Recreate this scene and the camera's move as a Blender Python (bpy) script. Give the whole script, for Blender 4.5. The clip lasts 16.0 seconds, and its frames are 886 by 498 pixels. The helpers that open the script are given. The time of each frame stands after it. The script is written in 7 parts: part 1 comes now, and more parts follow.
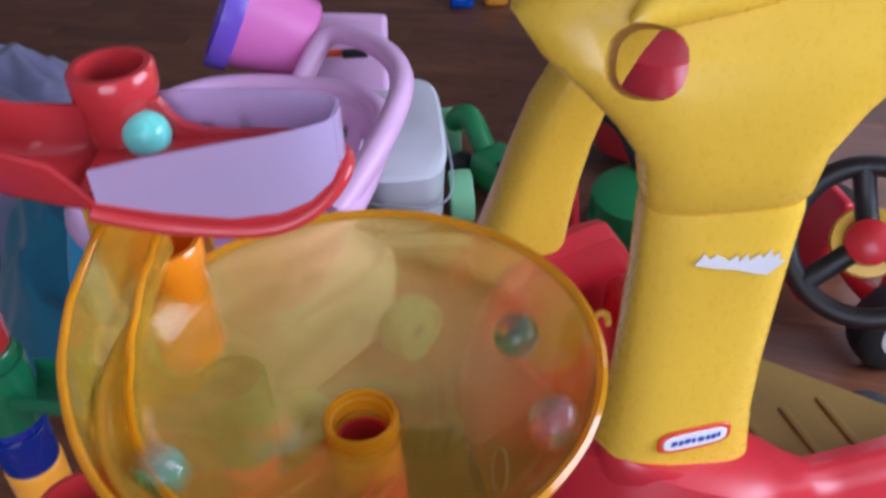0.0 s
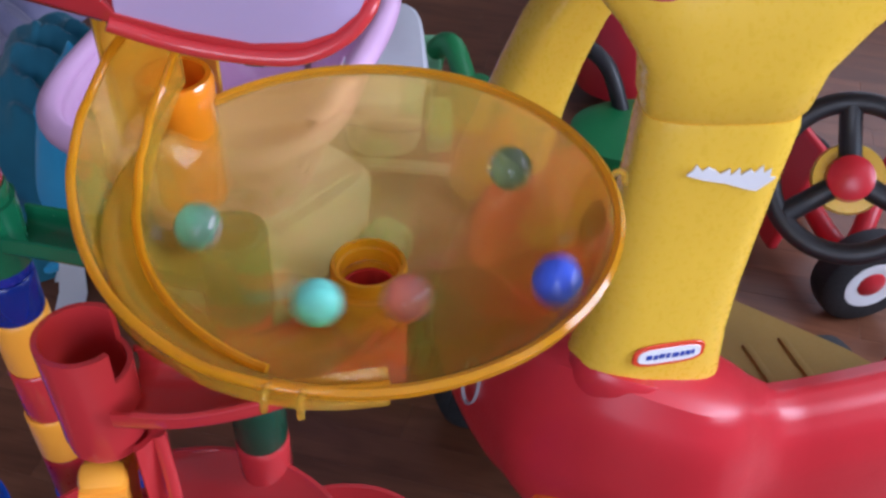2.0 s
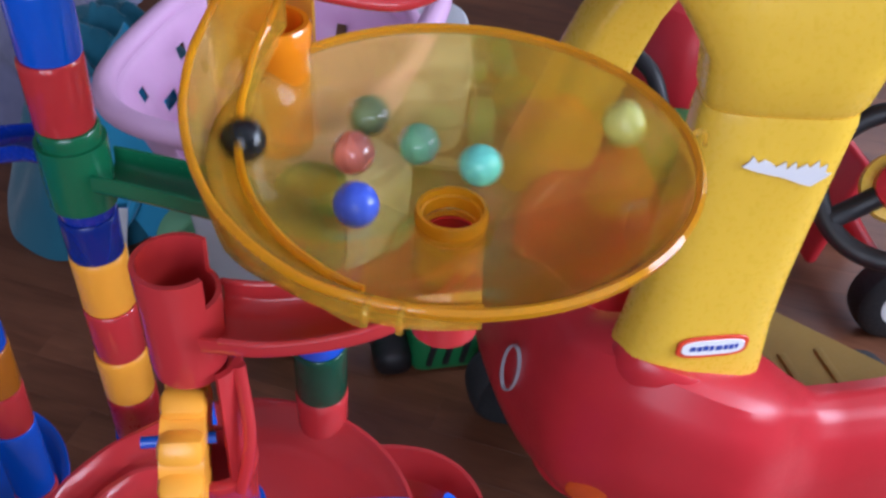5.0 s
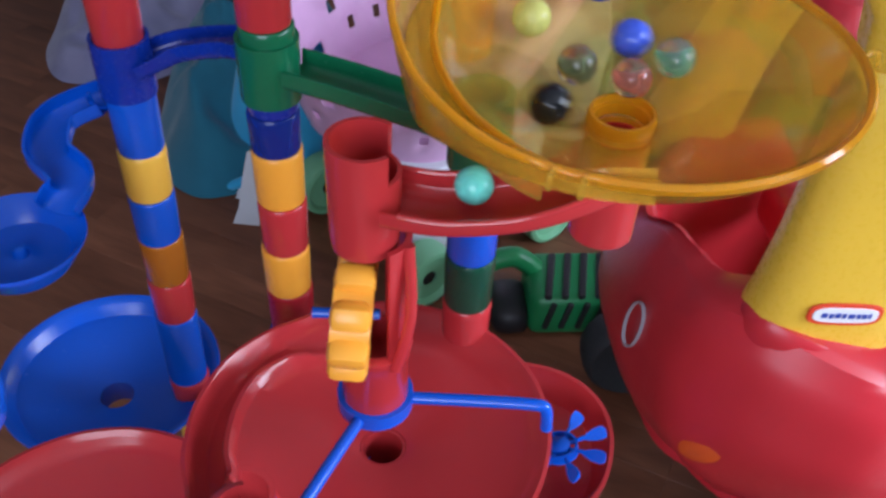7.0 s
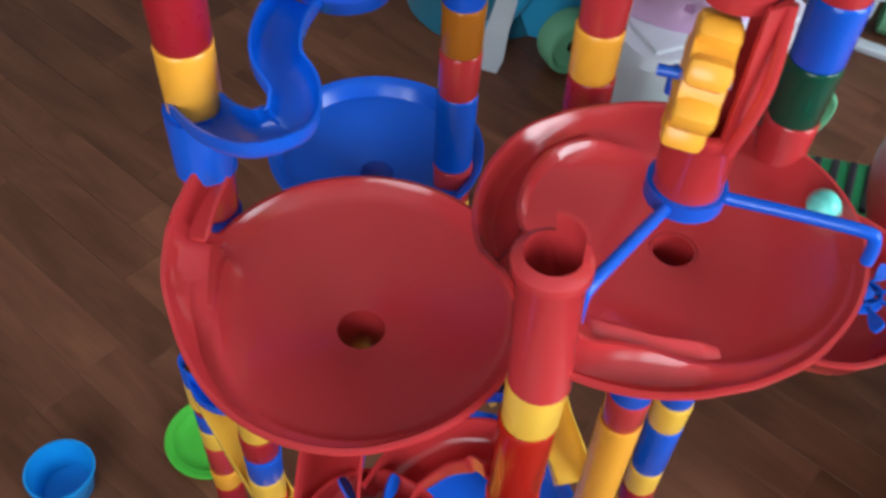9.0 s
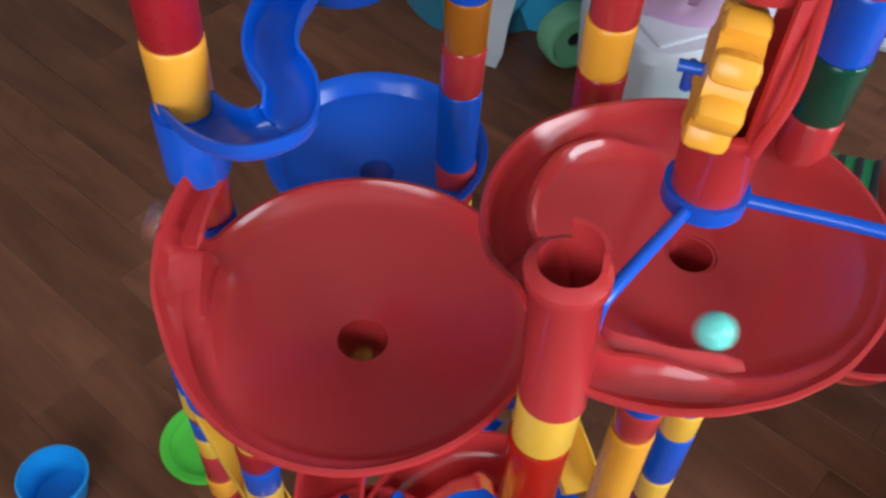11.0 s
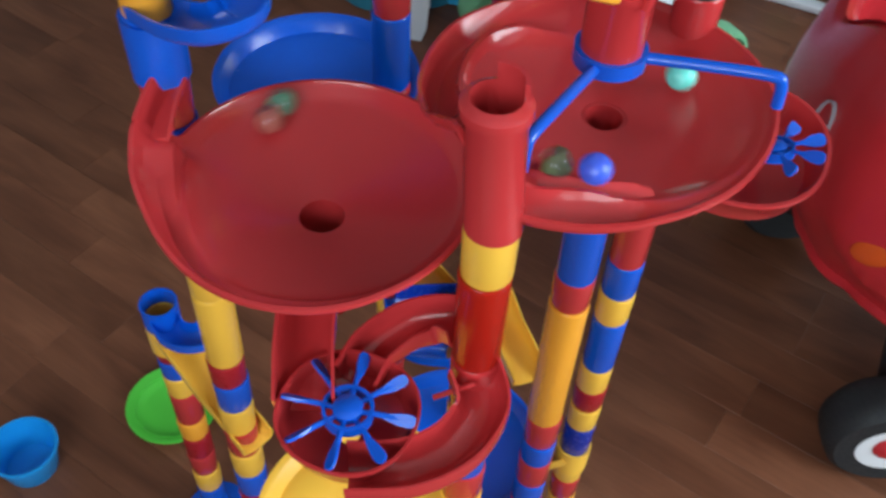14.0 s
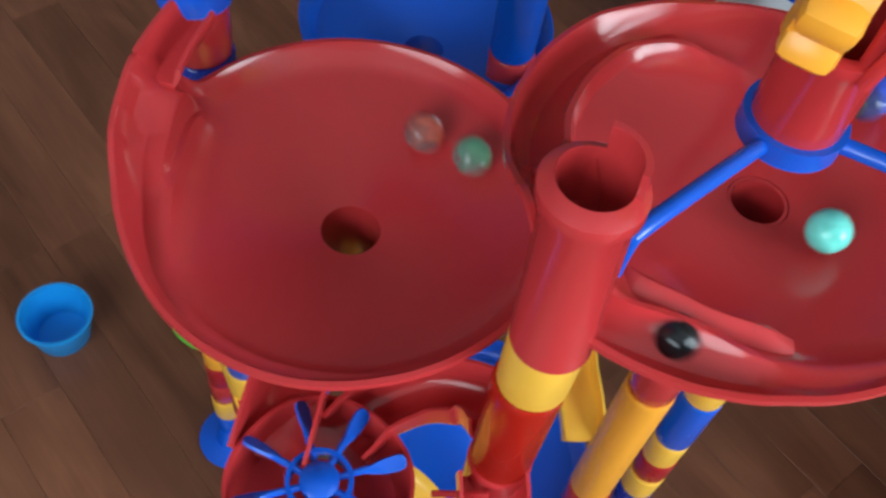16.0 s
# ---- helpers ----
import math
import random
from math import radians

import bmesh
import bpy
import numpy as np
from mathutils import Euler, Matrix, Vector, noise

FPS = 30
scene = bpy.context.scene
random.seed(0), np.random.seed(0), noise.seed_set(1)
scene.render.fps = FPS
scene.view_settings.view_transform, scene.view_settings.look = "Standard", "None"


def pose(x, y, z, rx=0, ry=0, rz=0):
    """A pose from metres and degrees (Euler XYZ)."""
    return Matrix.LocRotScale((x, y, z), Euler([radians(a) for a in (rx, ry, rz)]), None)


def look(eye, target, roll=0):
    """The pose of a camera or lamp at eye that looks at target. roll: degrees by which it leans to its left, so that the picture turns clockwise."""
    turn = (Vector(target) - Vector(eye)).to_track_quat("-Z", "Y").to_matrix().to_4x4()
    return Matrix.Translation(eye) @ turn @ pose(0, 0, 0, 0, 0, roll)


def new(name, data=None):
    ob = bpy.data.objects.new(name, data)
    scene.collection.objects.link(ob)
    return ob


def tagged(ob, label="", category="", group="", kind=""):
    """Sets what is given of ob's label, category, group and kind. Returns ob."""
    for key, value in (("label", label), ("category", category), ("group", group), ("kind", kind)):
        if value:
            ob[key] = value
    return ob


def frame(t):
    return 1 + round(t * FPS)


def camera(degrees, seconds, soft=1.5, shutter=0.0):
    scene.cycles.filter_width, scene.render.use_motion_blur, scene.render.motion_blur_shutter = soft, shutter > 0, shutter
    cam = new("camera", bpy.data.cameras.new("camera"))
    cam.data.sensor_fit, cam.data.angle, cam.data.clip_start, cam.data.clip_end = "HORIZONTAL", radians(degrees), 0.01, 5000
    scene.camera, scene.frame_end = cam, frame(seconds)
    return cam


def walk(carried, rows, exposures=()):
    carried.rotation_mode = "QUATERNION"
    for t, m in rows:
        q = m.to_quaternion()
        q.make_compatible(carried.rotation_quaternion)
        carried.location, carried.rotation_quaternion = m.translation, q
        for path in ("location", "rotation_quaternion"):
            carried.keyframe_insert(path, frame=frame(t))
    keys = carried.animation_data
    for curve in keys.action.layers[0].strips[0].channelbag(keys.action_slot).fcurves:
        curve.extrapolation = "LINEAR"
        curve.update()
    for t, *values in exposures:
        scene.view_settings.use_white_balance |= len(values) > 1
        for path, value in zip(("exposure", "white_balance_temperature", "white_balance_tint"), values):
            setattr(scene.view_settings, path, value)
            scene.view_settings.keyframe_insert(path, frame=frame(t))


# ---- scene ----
cam = camera(49.5, 16.0, soft=2.8, shutter=0.4)
PATH = [
    (0, (0.0902, 0.0564, 1.1731), (-0.096, 3.017, -1.137), -3.3),
    (0.5, (0.0677, 0.0508, 1.1562), (-0.088, 2.878, -1.318), 0.5),
    (1, (0.0564, 0.0301, 1.1487), (-0.024, 2.891, -1.292), 3.0),
    (1.5, (0.0602, 0.0282, 1.1506), (-0.008, 2.925, -1.248), 2.7),
    (2, (0.0714, 0.0376, 1.1430), (0.034, 2.867, -1.331), 2.1),
    (2.5, (0.0752, 0.0338, 1.1412), (0.017, 2.895, -1.297), 2.5),
    (3, (0.0583, 0.0207, 1.1393), (-0.081, 2.886, -1.290), 3.5),
    (3.5, (0.0470, 0.0150, 1.1412), (-0.073, 2.882, -1.288), 3.9),
    (5.8, (0.0545, 0.0056, 1.1299), (-0.133, 2.843, -1.331), 3.6),
    (6, (0.0545, 0.0000, 1.1318), (-0.179, 2.835, -1.327), 3.5),
    (6.5, (0.0545, -0.0150, 1.1261), (-0.338, 2.767, -1.371), 3.5),
    (7, (0.0376, -0.0357, 1.1224), (-0.515, 2.702, -1.397), 3.1),
    (7.5, (0.0282, -0.0470, 1.1167), (-0.515, 2.619, -1.478), 2.5),
    (8, (0.0188, -0.0583, 1.1017), (-0.776, 2.389, -1.639), -0.0),
    (8.3, (0.0075, -0.0677, 1.0754), (-0.936, 2.247, -1.733), 0.6),
    (8.5, (-0.0019, -0.0771, 1.0622), (-0.959, 2.164, -1.801), 2.9),
    (9, (-0.0113, -0.0771, 1.0528), (-1.104, 2.147, -1.775), 3.9),
    (9.2, (-0.0207, -0.0846, 1.0603), (-1.162, 2.222, -1.681), 4.7),
    (11.3, (-0.0244, -0.0564, 1.0359), (-1.070, 2.147, -1.825), 3.6),
    (11.5, (-0.0150, -0.0545, 1.0359), (-1.026, 2.147, -1.841), 3.1),
    (12, (0.0075, -0.0489, 1.0340), (-0.936, 2.023, -1.957), 2.4),
    (12.5, (0.0338, -0.0376, 1.0265), (-1.147, 1.846, -2.006), -1.0),
    (13, (0.0357, -0.0451, 1.0302), (-1.329, 1.827, -1.931), -1.7),
    (13.5, (0.0263, -0.1015, 1.0359), (-1.113, 2.013, -1.856), 2.6),
    (14, (0.0132, -0.1466, 1.0359), (-0.857, 2.194, -1.775), 3.5),
    (14.2, (0.0192, -0.1286, 1.0336), (-0.781, 2.222, -1.794), 3.5),
    (14.5, (0.0282, -0.1015, 1.0302), (-0.793, 2.220, -1.810), 3.4),
    (15, (0.0282, -0.0282, 1.0077), (-1.090, 1.955, -1.983), 2.6),
    (15.2, (0.0226, -0.0338, 1.0096), (-1.226, 1.927, -1.946), 2.6),
    (15.5, (0.0019, -0.0395, 1.0002), (-1.278, 1.891, -1.961), 4.6),
    (16, (-0.0244, -0.0075, 0.9776), (-1.130, 1.841, -2.104), 10.3),
]
walk(cam, [(t, look(eye, target, roll)) for t, eye, target, roll in PATH], [(0, -0.36, 6150, 23), (3.5, -0.33, 6150, 22), (7, -0.24, 6200, 18), (8, -0.28, 6300, 14), (9, -0.04, 6600, 4), (12, -0.17, 6700, 6), (13, -0.09, 6700, 4), (14.3, -0.20, 6700, 4), (16, -0.12, 6700, 4)])

# ---------------------------------------------------------------- light
world = bpy.data.worlds.new("sky")
scene.world = world
world.use_nodes = True
wn = world.node_tree.nodes
sky = wn.new("ShaderNodeTexSky")
sky.sky_type, sky.sun_disc = "NISHITA", False
sky.sun_elevation, sky.sun_rotation = radians(38), radians(60)
world.node_tree.links.new(sky.outputs[0], wn["Background"].inputs[0])
wn["Background"].inputs[1].default_value = 0.10

X0, X1, Y0, Y1, HIGH = -2.4, 2.6, -1.9, 3.5, 2.5


def window_light(name, at, target, w, h, watts, colour):
    data = bpy.data.lights.new(name, "AREA")
    data.shape, data.size, data.size_y, data.energy, data.color = "RECTANGLE", w, h, watts, colour
    ob = new(name, data)
    ob.matrix_world = look(at, target)


window_light("window_light_back", (1.75, Y1 - 0.02, 1.55), (1.75, 0, 1.4), 1.3, 1.3, 14, (0.80, 0.89, 1.0))
window_light("window_light_side", (X1 - 0.02, 0.4, 1.55), (0, 0.4, 1.4), 1.9, 1.3, 130, (0.73, 0.86, 1.0))
window_light("window_light_near", (0.1, Y0 + 0.02, 1.55), (0.1, 3, 1.4), 1.5, 1.3, 50, (0.78, 0.88, 1.0))

# ---------------------------------------------------------------- materials


def material(name):
    m = bpy.data.materials.new(name)
    m.use_nodes = True
    return m, m.node_tree.nodes, m.node_tree.links, m.node_tree.nodes["Principled BSDF"]


def plastic(name, colour, rough=0.28, bump=0.04, wear=0.12, transparent=0.0, tint=None, scale=60.0, sheen=0.0):
    """Moulded toy plastic: faint mottling, scuffs in the gloss, a little orange-peel; transparent mixes in clear passage."""
    m, n, l, b = material(name)
    tc = n.new("ShaderNodeTexCoord")
    big = n.new("ShaderNodeTexNoise")
    big.inputs["Scale"].default_value, big.inputs["Detail"].default_value = 9.0, 4.0
    small = n.new("ShaderNodeTexNoise")
    small.inputs["Scale"].default_value, small.inputs["Detail"].default_value = scale * 4, 5.0
    l.new(tc.outputs["Object"], big.inputs["Vector"])
    l.new(tc.outputs["Object"], small.inputs["Vector"])
    mix = n.new("ShaderNodeMix")
    mix.data_type = "RGBA"
    mix.inputs[6].default_value = (*[c * (1 - wear) for c in colour], 1)
    mix.inputs[7].default_value = (*[min(1, c * (1 + wear) + 0.012 * wear) for c in colour], 1)
    l.new(big.outputs[0], mix.inputs[0])
    l.new(mix.outputs[2], b.inputs["Base Color"])
    r = n.new("ShaderNodeMapRange")
    r.inputs["To Min"].default_value, r.inputs["To Max"].default_value = rough * 0.7, rough * 1.45
    l.new(small.outputs[0], r.inputs["Value"])
    l.new(r.outputs[0], b.inputs["Roughness"])
    bp = n.new("ShaderNodeBump")
    bp.inputs["Strength"].default_value, bp.inputs["Distance"].default_value = bump, 0.001
    l.new(small.outputs[0], bp.inputs["Height"])
    l.new(bp.outputs[0], b.inputs["Normal"])
    b.inputs["Specular IOR Level"].default_value = 0.5
    b.inputs["Subsurface Weight"].default_value = 0.0
    if transparent:
        t = n.new("ShaderNodeBsdfTransparent")
        t.inputs[0].default_value = (*(tint or colour), 1)
        ms = n.new("ShaderNodeMixShader")
        ms.inputs[0].default_value = transparent
        l.new(b.outputs[0], ms.inputs[1])
        l.new(t.outputs[0], ms.inputs[2])
        l.new(ms.outputs[0], n["Material Output"].inputs["Surface"])
    return m


RED = plastic("red_plastic", (0.505, 0.034, 0.037), 0.15)
DARKRED = plastic("dark_red_plastic", (0.36, 0.010, 0.018), 0.28)
ORANGE = plastic("amber_plastic", (0.95, 0.38, 0.035), 0.30)
YELLOW = plastic("yellow_plastic", (0.92, 0.50, 0.06), 0.30)
BLUE = plastic("blue_plastic", (0.002, 0.090, 0.57), 0.22)
NAVY = plastic("navy_plastic", (0.004, 0.030, 0.30), 0.24)
GREEN = plastic("bottle_green_plastic", (0.004, 0.13, 0.055), 0.22)


def frosted(name, colour, tint, body=0.25, clear=0.25, rough=0.36, gloss=0.10):
    """Tinted see-through plastic that blurs what lies behind it: a glossy skin, scattered passage and a little clear passage."""
    m = plastic(name, colour, gloss, 0.03, 0.10)
    n, l = m.node_tree.nodes, m.node_tree.links
    b = n["Principled BSDF"]
    b.inputs["Coat Weight"].default_value, b.inputs["Coat Roughness"].default_value = 1.0, 0.05
    bent = n.new("ShaderNodeBsdfRefraction")
    bent.inputs["Color"].default_value, bent.inputs["Roughness"].default_value, bent.inputs["IOR"].default_value = (*tint, 1), rough, 1.32
    straight = n.new("ShaderNodeBsdfTransparent")
    straight.inputs[0].default_value = (*tint, 1)
    a, c = n.new("ShaderNodeMixShader"), n.new("ShaderNodeMixShader")
    a.inputs[0].default_value, c.inputs[0].default_value = clear, body
    l.new(bent.outputs[0], a.inputs[1])
    l.new(straight.outputs[0], a.inputs[2])
    l.new(a.outputs[0], c.inputs[1])
    l.new(b.outputs[0], c.inputs[2])
    l.new(c.outputs[0], n["Material Output"].inputs["Surface"])
    return m


CLEAR_YELLOW = frosted("clear_yellow_plastic", (1.0, 0.60, 0.08), (1.0, 0.92, 0.58), 0.18, 0.58, 0.20)
CLEAR_GOLD = frosted("clear_gold_plastic", (0.98, 0.50, 0.03), (1.0, 0.84, 0.34), 0.40, 0.55)
CLEAR_ORANGE = frosted("clear_orange_plastic", (1.0, 0.44, 0.010), (1.0, 0.76, 0.20), 0.42, 0.55)
AMBER_TUBE = frosted("glowing_amber_plastic", (1.0, 0.30, 0.008), (1.0, 0.55, 0.06), 0.72, 0.5)
CLEAR_RED = plastic("clear_red_plastic", (0.55, 0.02, 0.01), 0.18, 0.02, 0.10, 0.35, (0.90, 0.16, 0.05))
CLEAR_BLUE = plastic("clear_blue_plastic", (0.01, 0.04, 0.30), 0.18, 0.02, 0.10, 0.40, (0.20, 0.28, 0.70))
CLEAR_GREEN = plastic("clear_green_plastic", (0.01, 0.09, 0.05), 0.18, 0.02, 0.10, 0.35, (0.12, 0.40, 0.25))
CLEAR_AMBER = plastic("clear_amber_plastic", (0.60, 0.20, 0.02), 0.18, 0.02, 0.10, 0.40, (0.90, 0.50, 0.10))
CLEAR_WHITE = plastic("milky_clear_plastic", (0.55, 0.44, 0.64), 0.30, 0.03, 0.08, 0.45, (0.92, 0.84, 0.96))
CAR_RED = plastic("worn_red_plastic", (0.56, 0.022, 0.032), 0.32, 0.08, 0.22)
CAR_YELLOW = plastic("worn_yellow_plastic", (0.82, 0.51, 0.045), 0.27, 0.025, 0.08)
# car yellow darkened to hold the roof's shade, and rougher to cut glare
SHADED_YELLOW = plastic("shaded_yellow_plastic", (0.30, 0.175, 0.028), 0.62, 0.12, 0.30)
BLACK = plastic("black_plastic", (0.012, 0.012, 0.014), 0.45, 0.10, 0.3)
RUBBER = plastic("black_rubber", (0.014, 0.016, 0.018), 0.62, 0.3, 0.3)
WHITE = plastic("white_plastic", (0.70, 0.72, 0.76), 0.35)
GREY = plastic("grey_metal", (0.35, 0.36, 0.40), 0.4)
PINK = plastic("pale_pink_plastic", (0.82, 0.49, 0.74), 0.36)
HOTPINK = plastic("bright_pink_plastic", (0.80, 0.20, 0.52), 0.30)
PURPLE = plastic("purple_plastic", (0.20, 0.10, 0.62), 0.30)
MINT = plastic("mint_green_plastic", (0.20, 0.52, 0.28), 0.4)
TOYGREEN = plastic("toy_green_plastic", (0.006, 0.20, 0.06), 0.34)
LIME = plastic("lime_plastic", (0.10, 0.62, 0.06), 0.35)
SKYBLUE = plastic("sky_blue_plastic", (0.01, 0.32, 0.80), 0.32)
STICKER_RED = plastic("sticker_red", (0.75, 0.06, 0.02), 0.35)
STICKER_WHITE = plastic("sticker_white", (0.80, 0.82, 0.84), 0.4)
STICKER_BLUE = plastic("sticker_blue", (0.02, 0.06, 0.35), 0.4)
INDICATOR = plastic("orange_lamp_plastic", (0.66, 0.085, 0.01), 0.3)


def cloth(name, a, c):
    m, n, l, b = material(name)
    tc = n.new("ShaderNodeTexCoord")
    w = n.new("ShaderNodeTexNoise")
    w.inputs["Scale"].default_value, w.inputs["Detail"].default_value = 14.0, 8.0
    f = n.new("ShaderNodeTexNoise")
    f.inputs["Scale"].default_value = 700.0
    l.new(tc.outputs["Object"], w.inputs["Vector"])
    l.new(tc.outputs["Object"], f.inputs["Vector"])
    mix = n.new("ShaderNodeMix")
    mix.data_type = "RGBA"
    mix.inputs[6].default_value, mix.inputs[7].default_value = (*a, 1), (*c, 1)
    l.new(w.outputs[0], mix.inputs[0])
    l.new(mix.outputs[2], b.inputs["Base Color"])
    b.inputs["Roughness"].default_value = 0.85
    b.inputs["Sheen Weight"].default_value = 0.3
    bp = n.new("ShaderNodeBump")
    bp.inputs["Strength"].default_value, bp.inputs["Distance"].default_value = 0.5, 0.002
    l.new(f.outputs[0], bp.inputs["Height"])
    l.new(bp.outputs[0], b.inputs["Normal"])
    return m


TEAL = cloth("teal_fabric", (0.005, 0.10, 0.16), (0.01, 0.20, 0.30))
AQUA = cloth("aqua_fabric", (0.015, 0.33, 0.62), (0.04, 0.50, 0.82))
LILAC = cloth("lilac_fabric", (0.13, 0.13, 0.25), (0.36, 0.35, 0.52))
PAPER = cloth("paper", (0.66, 0.68, 0.72), (0.78, 0.80, 0.82))


def wood():
    m, n, l, b = material("dark_laminate")
    tc = n.new("ShaderNodeTexCoord")
    info = n.new("ShaderNodeObjectInfo")
    add = n.new("ShaderNodeVectorMath")
    add.operation = "ADD"
    comb = n.new("ShaderNodeCombineXYZ")
    mul = n.new("ShaderNodeMath")
    mul.operation = "MULTIPLY"
    mul.inputs[1].default_value = 37.0
    geo = n.new("ShaderNodeNewGeometry")
    both = n.new("ShaderNodeMath")
    both.operation = "ADD"
    l.new(info.outputs["Random"], both.inputs[0])
    l.new(geo.outputs["Random Per Island"], both.inputs[1])
    own = n.new("ShaderNodeMath")
    own.operation = "FRACT"
    l.new(both.outputs[0], own.inputs[0])
    l.new(own.outputs[0], mul.inputs[0])
    l.new(mul.outputs[0], comb.inputs[0])
    l.new(mul.outputs[0], comb.inputs[1])
    l.new(tc.outputs["Object"], add.inputs[0])
    l.new(comb.outputs[0], add.inputs[1])
    mp = n.new("ShaderNodeMapping")
    mp.inputs["Scale"].default_value = (2.6, 11.0, 1.0)
    l.new(add.outputs[0], mp.inputs[0])
    g = n.new("ShaderNodeTexNoise")
    g.inputs["Scale"].default_value, g.inputs["Detail"].default_value, g.inputs["Distortion"].default_value = 1.8, 7.0, 0.8
    l.new(mp.outputs[0], g.inputs["Vector"])
    mp2 = n.new("ShaderNodeMapping")
    mp2.inputs["Scale"].default_value = (9.0, 190.0, 1.0)
    l.new(add.outputs[0], mp2.inputs[0])
    g2 = n.new("ShaderNodeTexNoise")
    g2.inputs["Scale"].default_value, g2.inputs["Detail"].default_value = 1.0, 4.0
    l.new(mp2.outputs[0], g2.inputs["Vector"])
    ramp = n.new("ShaderNodeValToRGB")
    e = ramp.color_ramp.elements
    e[0].position, e[0].color = 0.28, (0.115, 0.042, 0.022, 1)
    e[1].position, e[1].color = 0.74, (0.225, 0.088, 0.045, 1)
    mid = e.new(0.5)
    mid.color = (0.170, 0.064, 0.033, 1)
    l.new(g.outputs[0], ramp.inputs[0])
    hsv = n.new("ShaderNodeHueSaturation")
    mr = n.new("ShaderNodeMapRange")
    mr.inputs["To Min"].default_value, mr.inputs["To Max"].default_value = 1.02, 1.42
    l.new(own.outputs[0], mr.inputs["Value"])
    l.new(mr.outputs[0], hsv.inputs["Value"])
    l.new(ramp.outputs[0], hsv.inputs["Color"])
    mx = n.new("ShaderNodeMix")
    mx.data_type, mx.blend_type = "RGBA", "MULTIPLY"
    mx.inputs[0].default_value = 0.32
    l.new(hsv.outputs[0], mx.inputs[6])
    l.new(g2.outputs[0], mx.inputs[7])
    l.new(mx.outputs[2], b.inputs["Base Color"])
    b.inputs["Specular IOR Level"].default_value = 0.32
    rr = n.new("ShaderNodeMapRange")
    rr.inputs["To Min"].default_value, rr.inputs["To Max"].default_value = 0.24, 0.42
    l.new(g.outputs[0], rr.inputs["Value"])
    l.new(rr.outputs[0], b.inputs["Roughness"])
    bp = n.new("ShaderNodeBump")
    bp.inputs["Strength"].default_value, bp.inputs["Distance"].default_value = 0.12, 0.001
    l.new(g2.outputs[0], bp.inputs["Height"])
    l.new(bp.outputs[0], b.inputs["Normal"])
    return m


WOOD = wood()
WALLPAINT = plastic("wall_paint", (0.24, 0.23, 0.23), 0.8, 0.2, 0.05)
CEILPAINT = plastic("ceiling_paint", (0.50, 0.50, 0.51), 0.85, 0.2, 0.03)


def glass_ball(name, colour, clear):
    """Polished marble glass: clear is how much light passes through; the rest is milky colour with faint swirls."""
    m = plastic(name, colour, 0.05, 0.0, 0.45, 0.0, None, 200.0)
    n = m.node_tree.nodes
    b = n["Principled BSDF"]
    b.inputs["Transmission Weight"].default_value, b.inputs["IOR"].default_value = clear, 1.47
    for t in n:
        if t.type == "TEX_NOISE" and t.inputs["Scale"].default_value < 20:
            t.inputs["Scale"].default_value, t.inputs["Distortion"].default_value = 95.0, 1.6
    return m


# ---------------------------------------------------------------- mesh helpers


def finish(bm, name, mat, smooth=True):
    bmesh.ops.recalc_face_normals(bm, faces=bm.faces[:])
    me = bpy.data.meshes.new(name)
    bm.to_mesh(me)
    bm.free()
    me.materials.append(mat)
    if smooth:
        me.polygons.foreach_set("use_smooth", [True] * len(me.polygons))
        me.set_sharp_from_angle(angle=radians(40))
    return me


def part(name, bm, mat, parent=None, label="", at=None, smooth=True):
    """Links a bmesh as one mesh object, under a thing or part if one is given."""
    ob = new(name, finish(bm, name, mat, smooth))
    if parent:
        ob.parent = parent
    if at is not None:
        ob.matrix_basis = at
    if label:
        ob["label"] = label
    return ob


def thing(name, at, label, category, group="", kind=""):
    ob = new(name)
    ob.empty_display_size = 0.03
    ob.matrix_basis = at if isinstance(at, Matrix) else pose(*at)
    return tagged(ob, label, category, group, kind)


def loft(rings, closed=True, caps=True, loop=False):
    """Skins rings of points; loop joins the last ring to the first."""
    bm = bmesh.new()
    vs = [[bm.verts.new(p) for p in r] for r in rings]
    n = len(vs[0])
    pairs = list(zip(vs, vs[1:])) + ([(vs[-1], vs[0])] if loop else [])
    for a, b in pairs:
        for i in range(n if closed else n - 1):
            j = (i + 1) % n
            bm.faces.new((a[i], a[j], b[j], b[i]))
    if caps and not loop and closed:
        bm.faces.new(vs[0][::-1])
        bm.faces.new(vs[-1])
    return bm


def lathe(profile, seg=32, a0=0.0, a1=360.0, centre=(0, 0)):
    """Turns a closed profile of (radius, z) about the upright axis."""
    full = abs(a1 - a0) >= 360
    count = seg if full else seg + 1
    rings = []
    for k in range(count):
        a = radians(a0 + (a1 - a0) * k / seg)
        rings.append([(centre[0] + r * math.cos(a), centre[1] + r * math.sin(a), z) for r, z in profile])
    return loft(rings, True, not full, full)


def add(bm, other):
    """Joins another bmesh into bm."""
    me = bpy.data.meshes.new("tmp")
    other.to_mesh(me)
    other.free()
    bm.from_mesh(me)
    bpy.data.meshes.remove(me)
    return bm


def moved(bm, m):
    bmesh.ops.transform(bm, matrix=m, verts=bm.verts[:])
    return bm


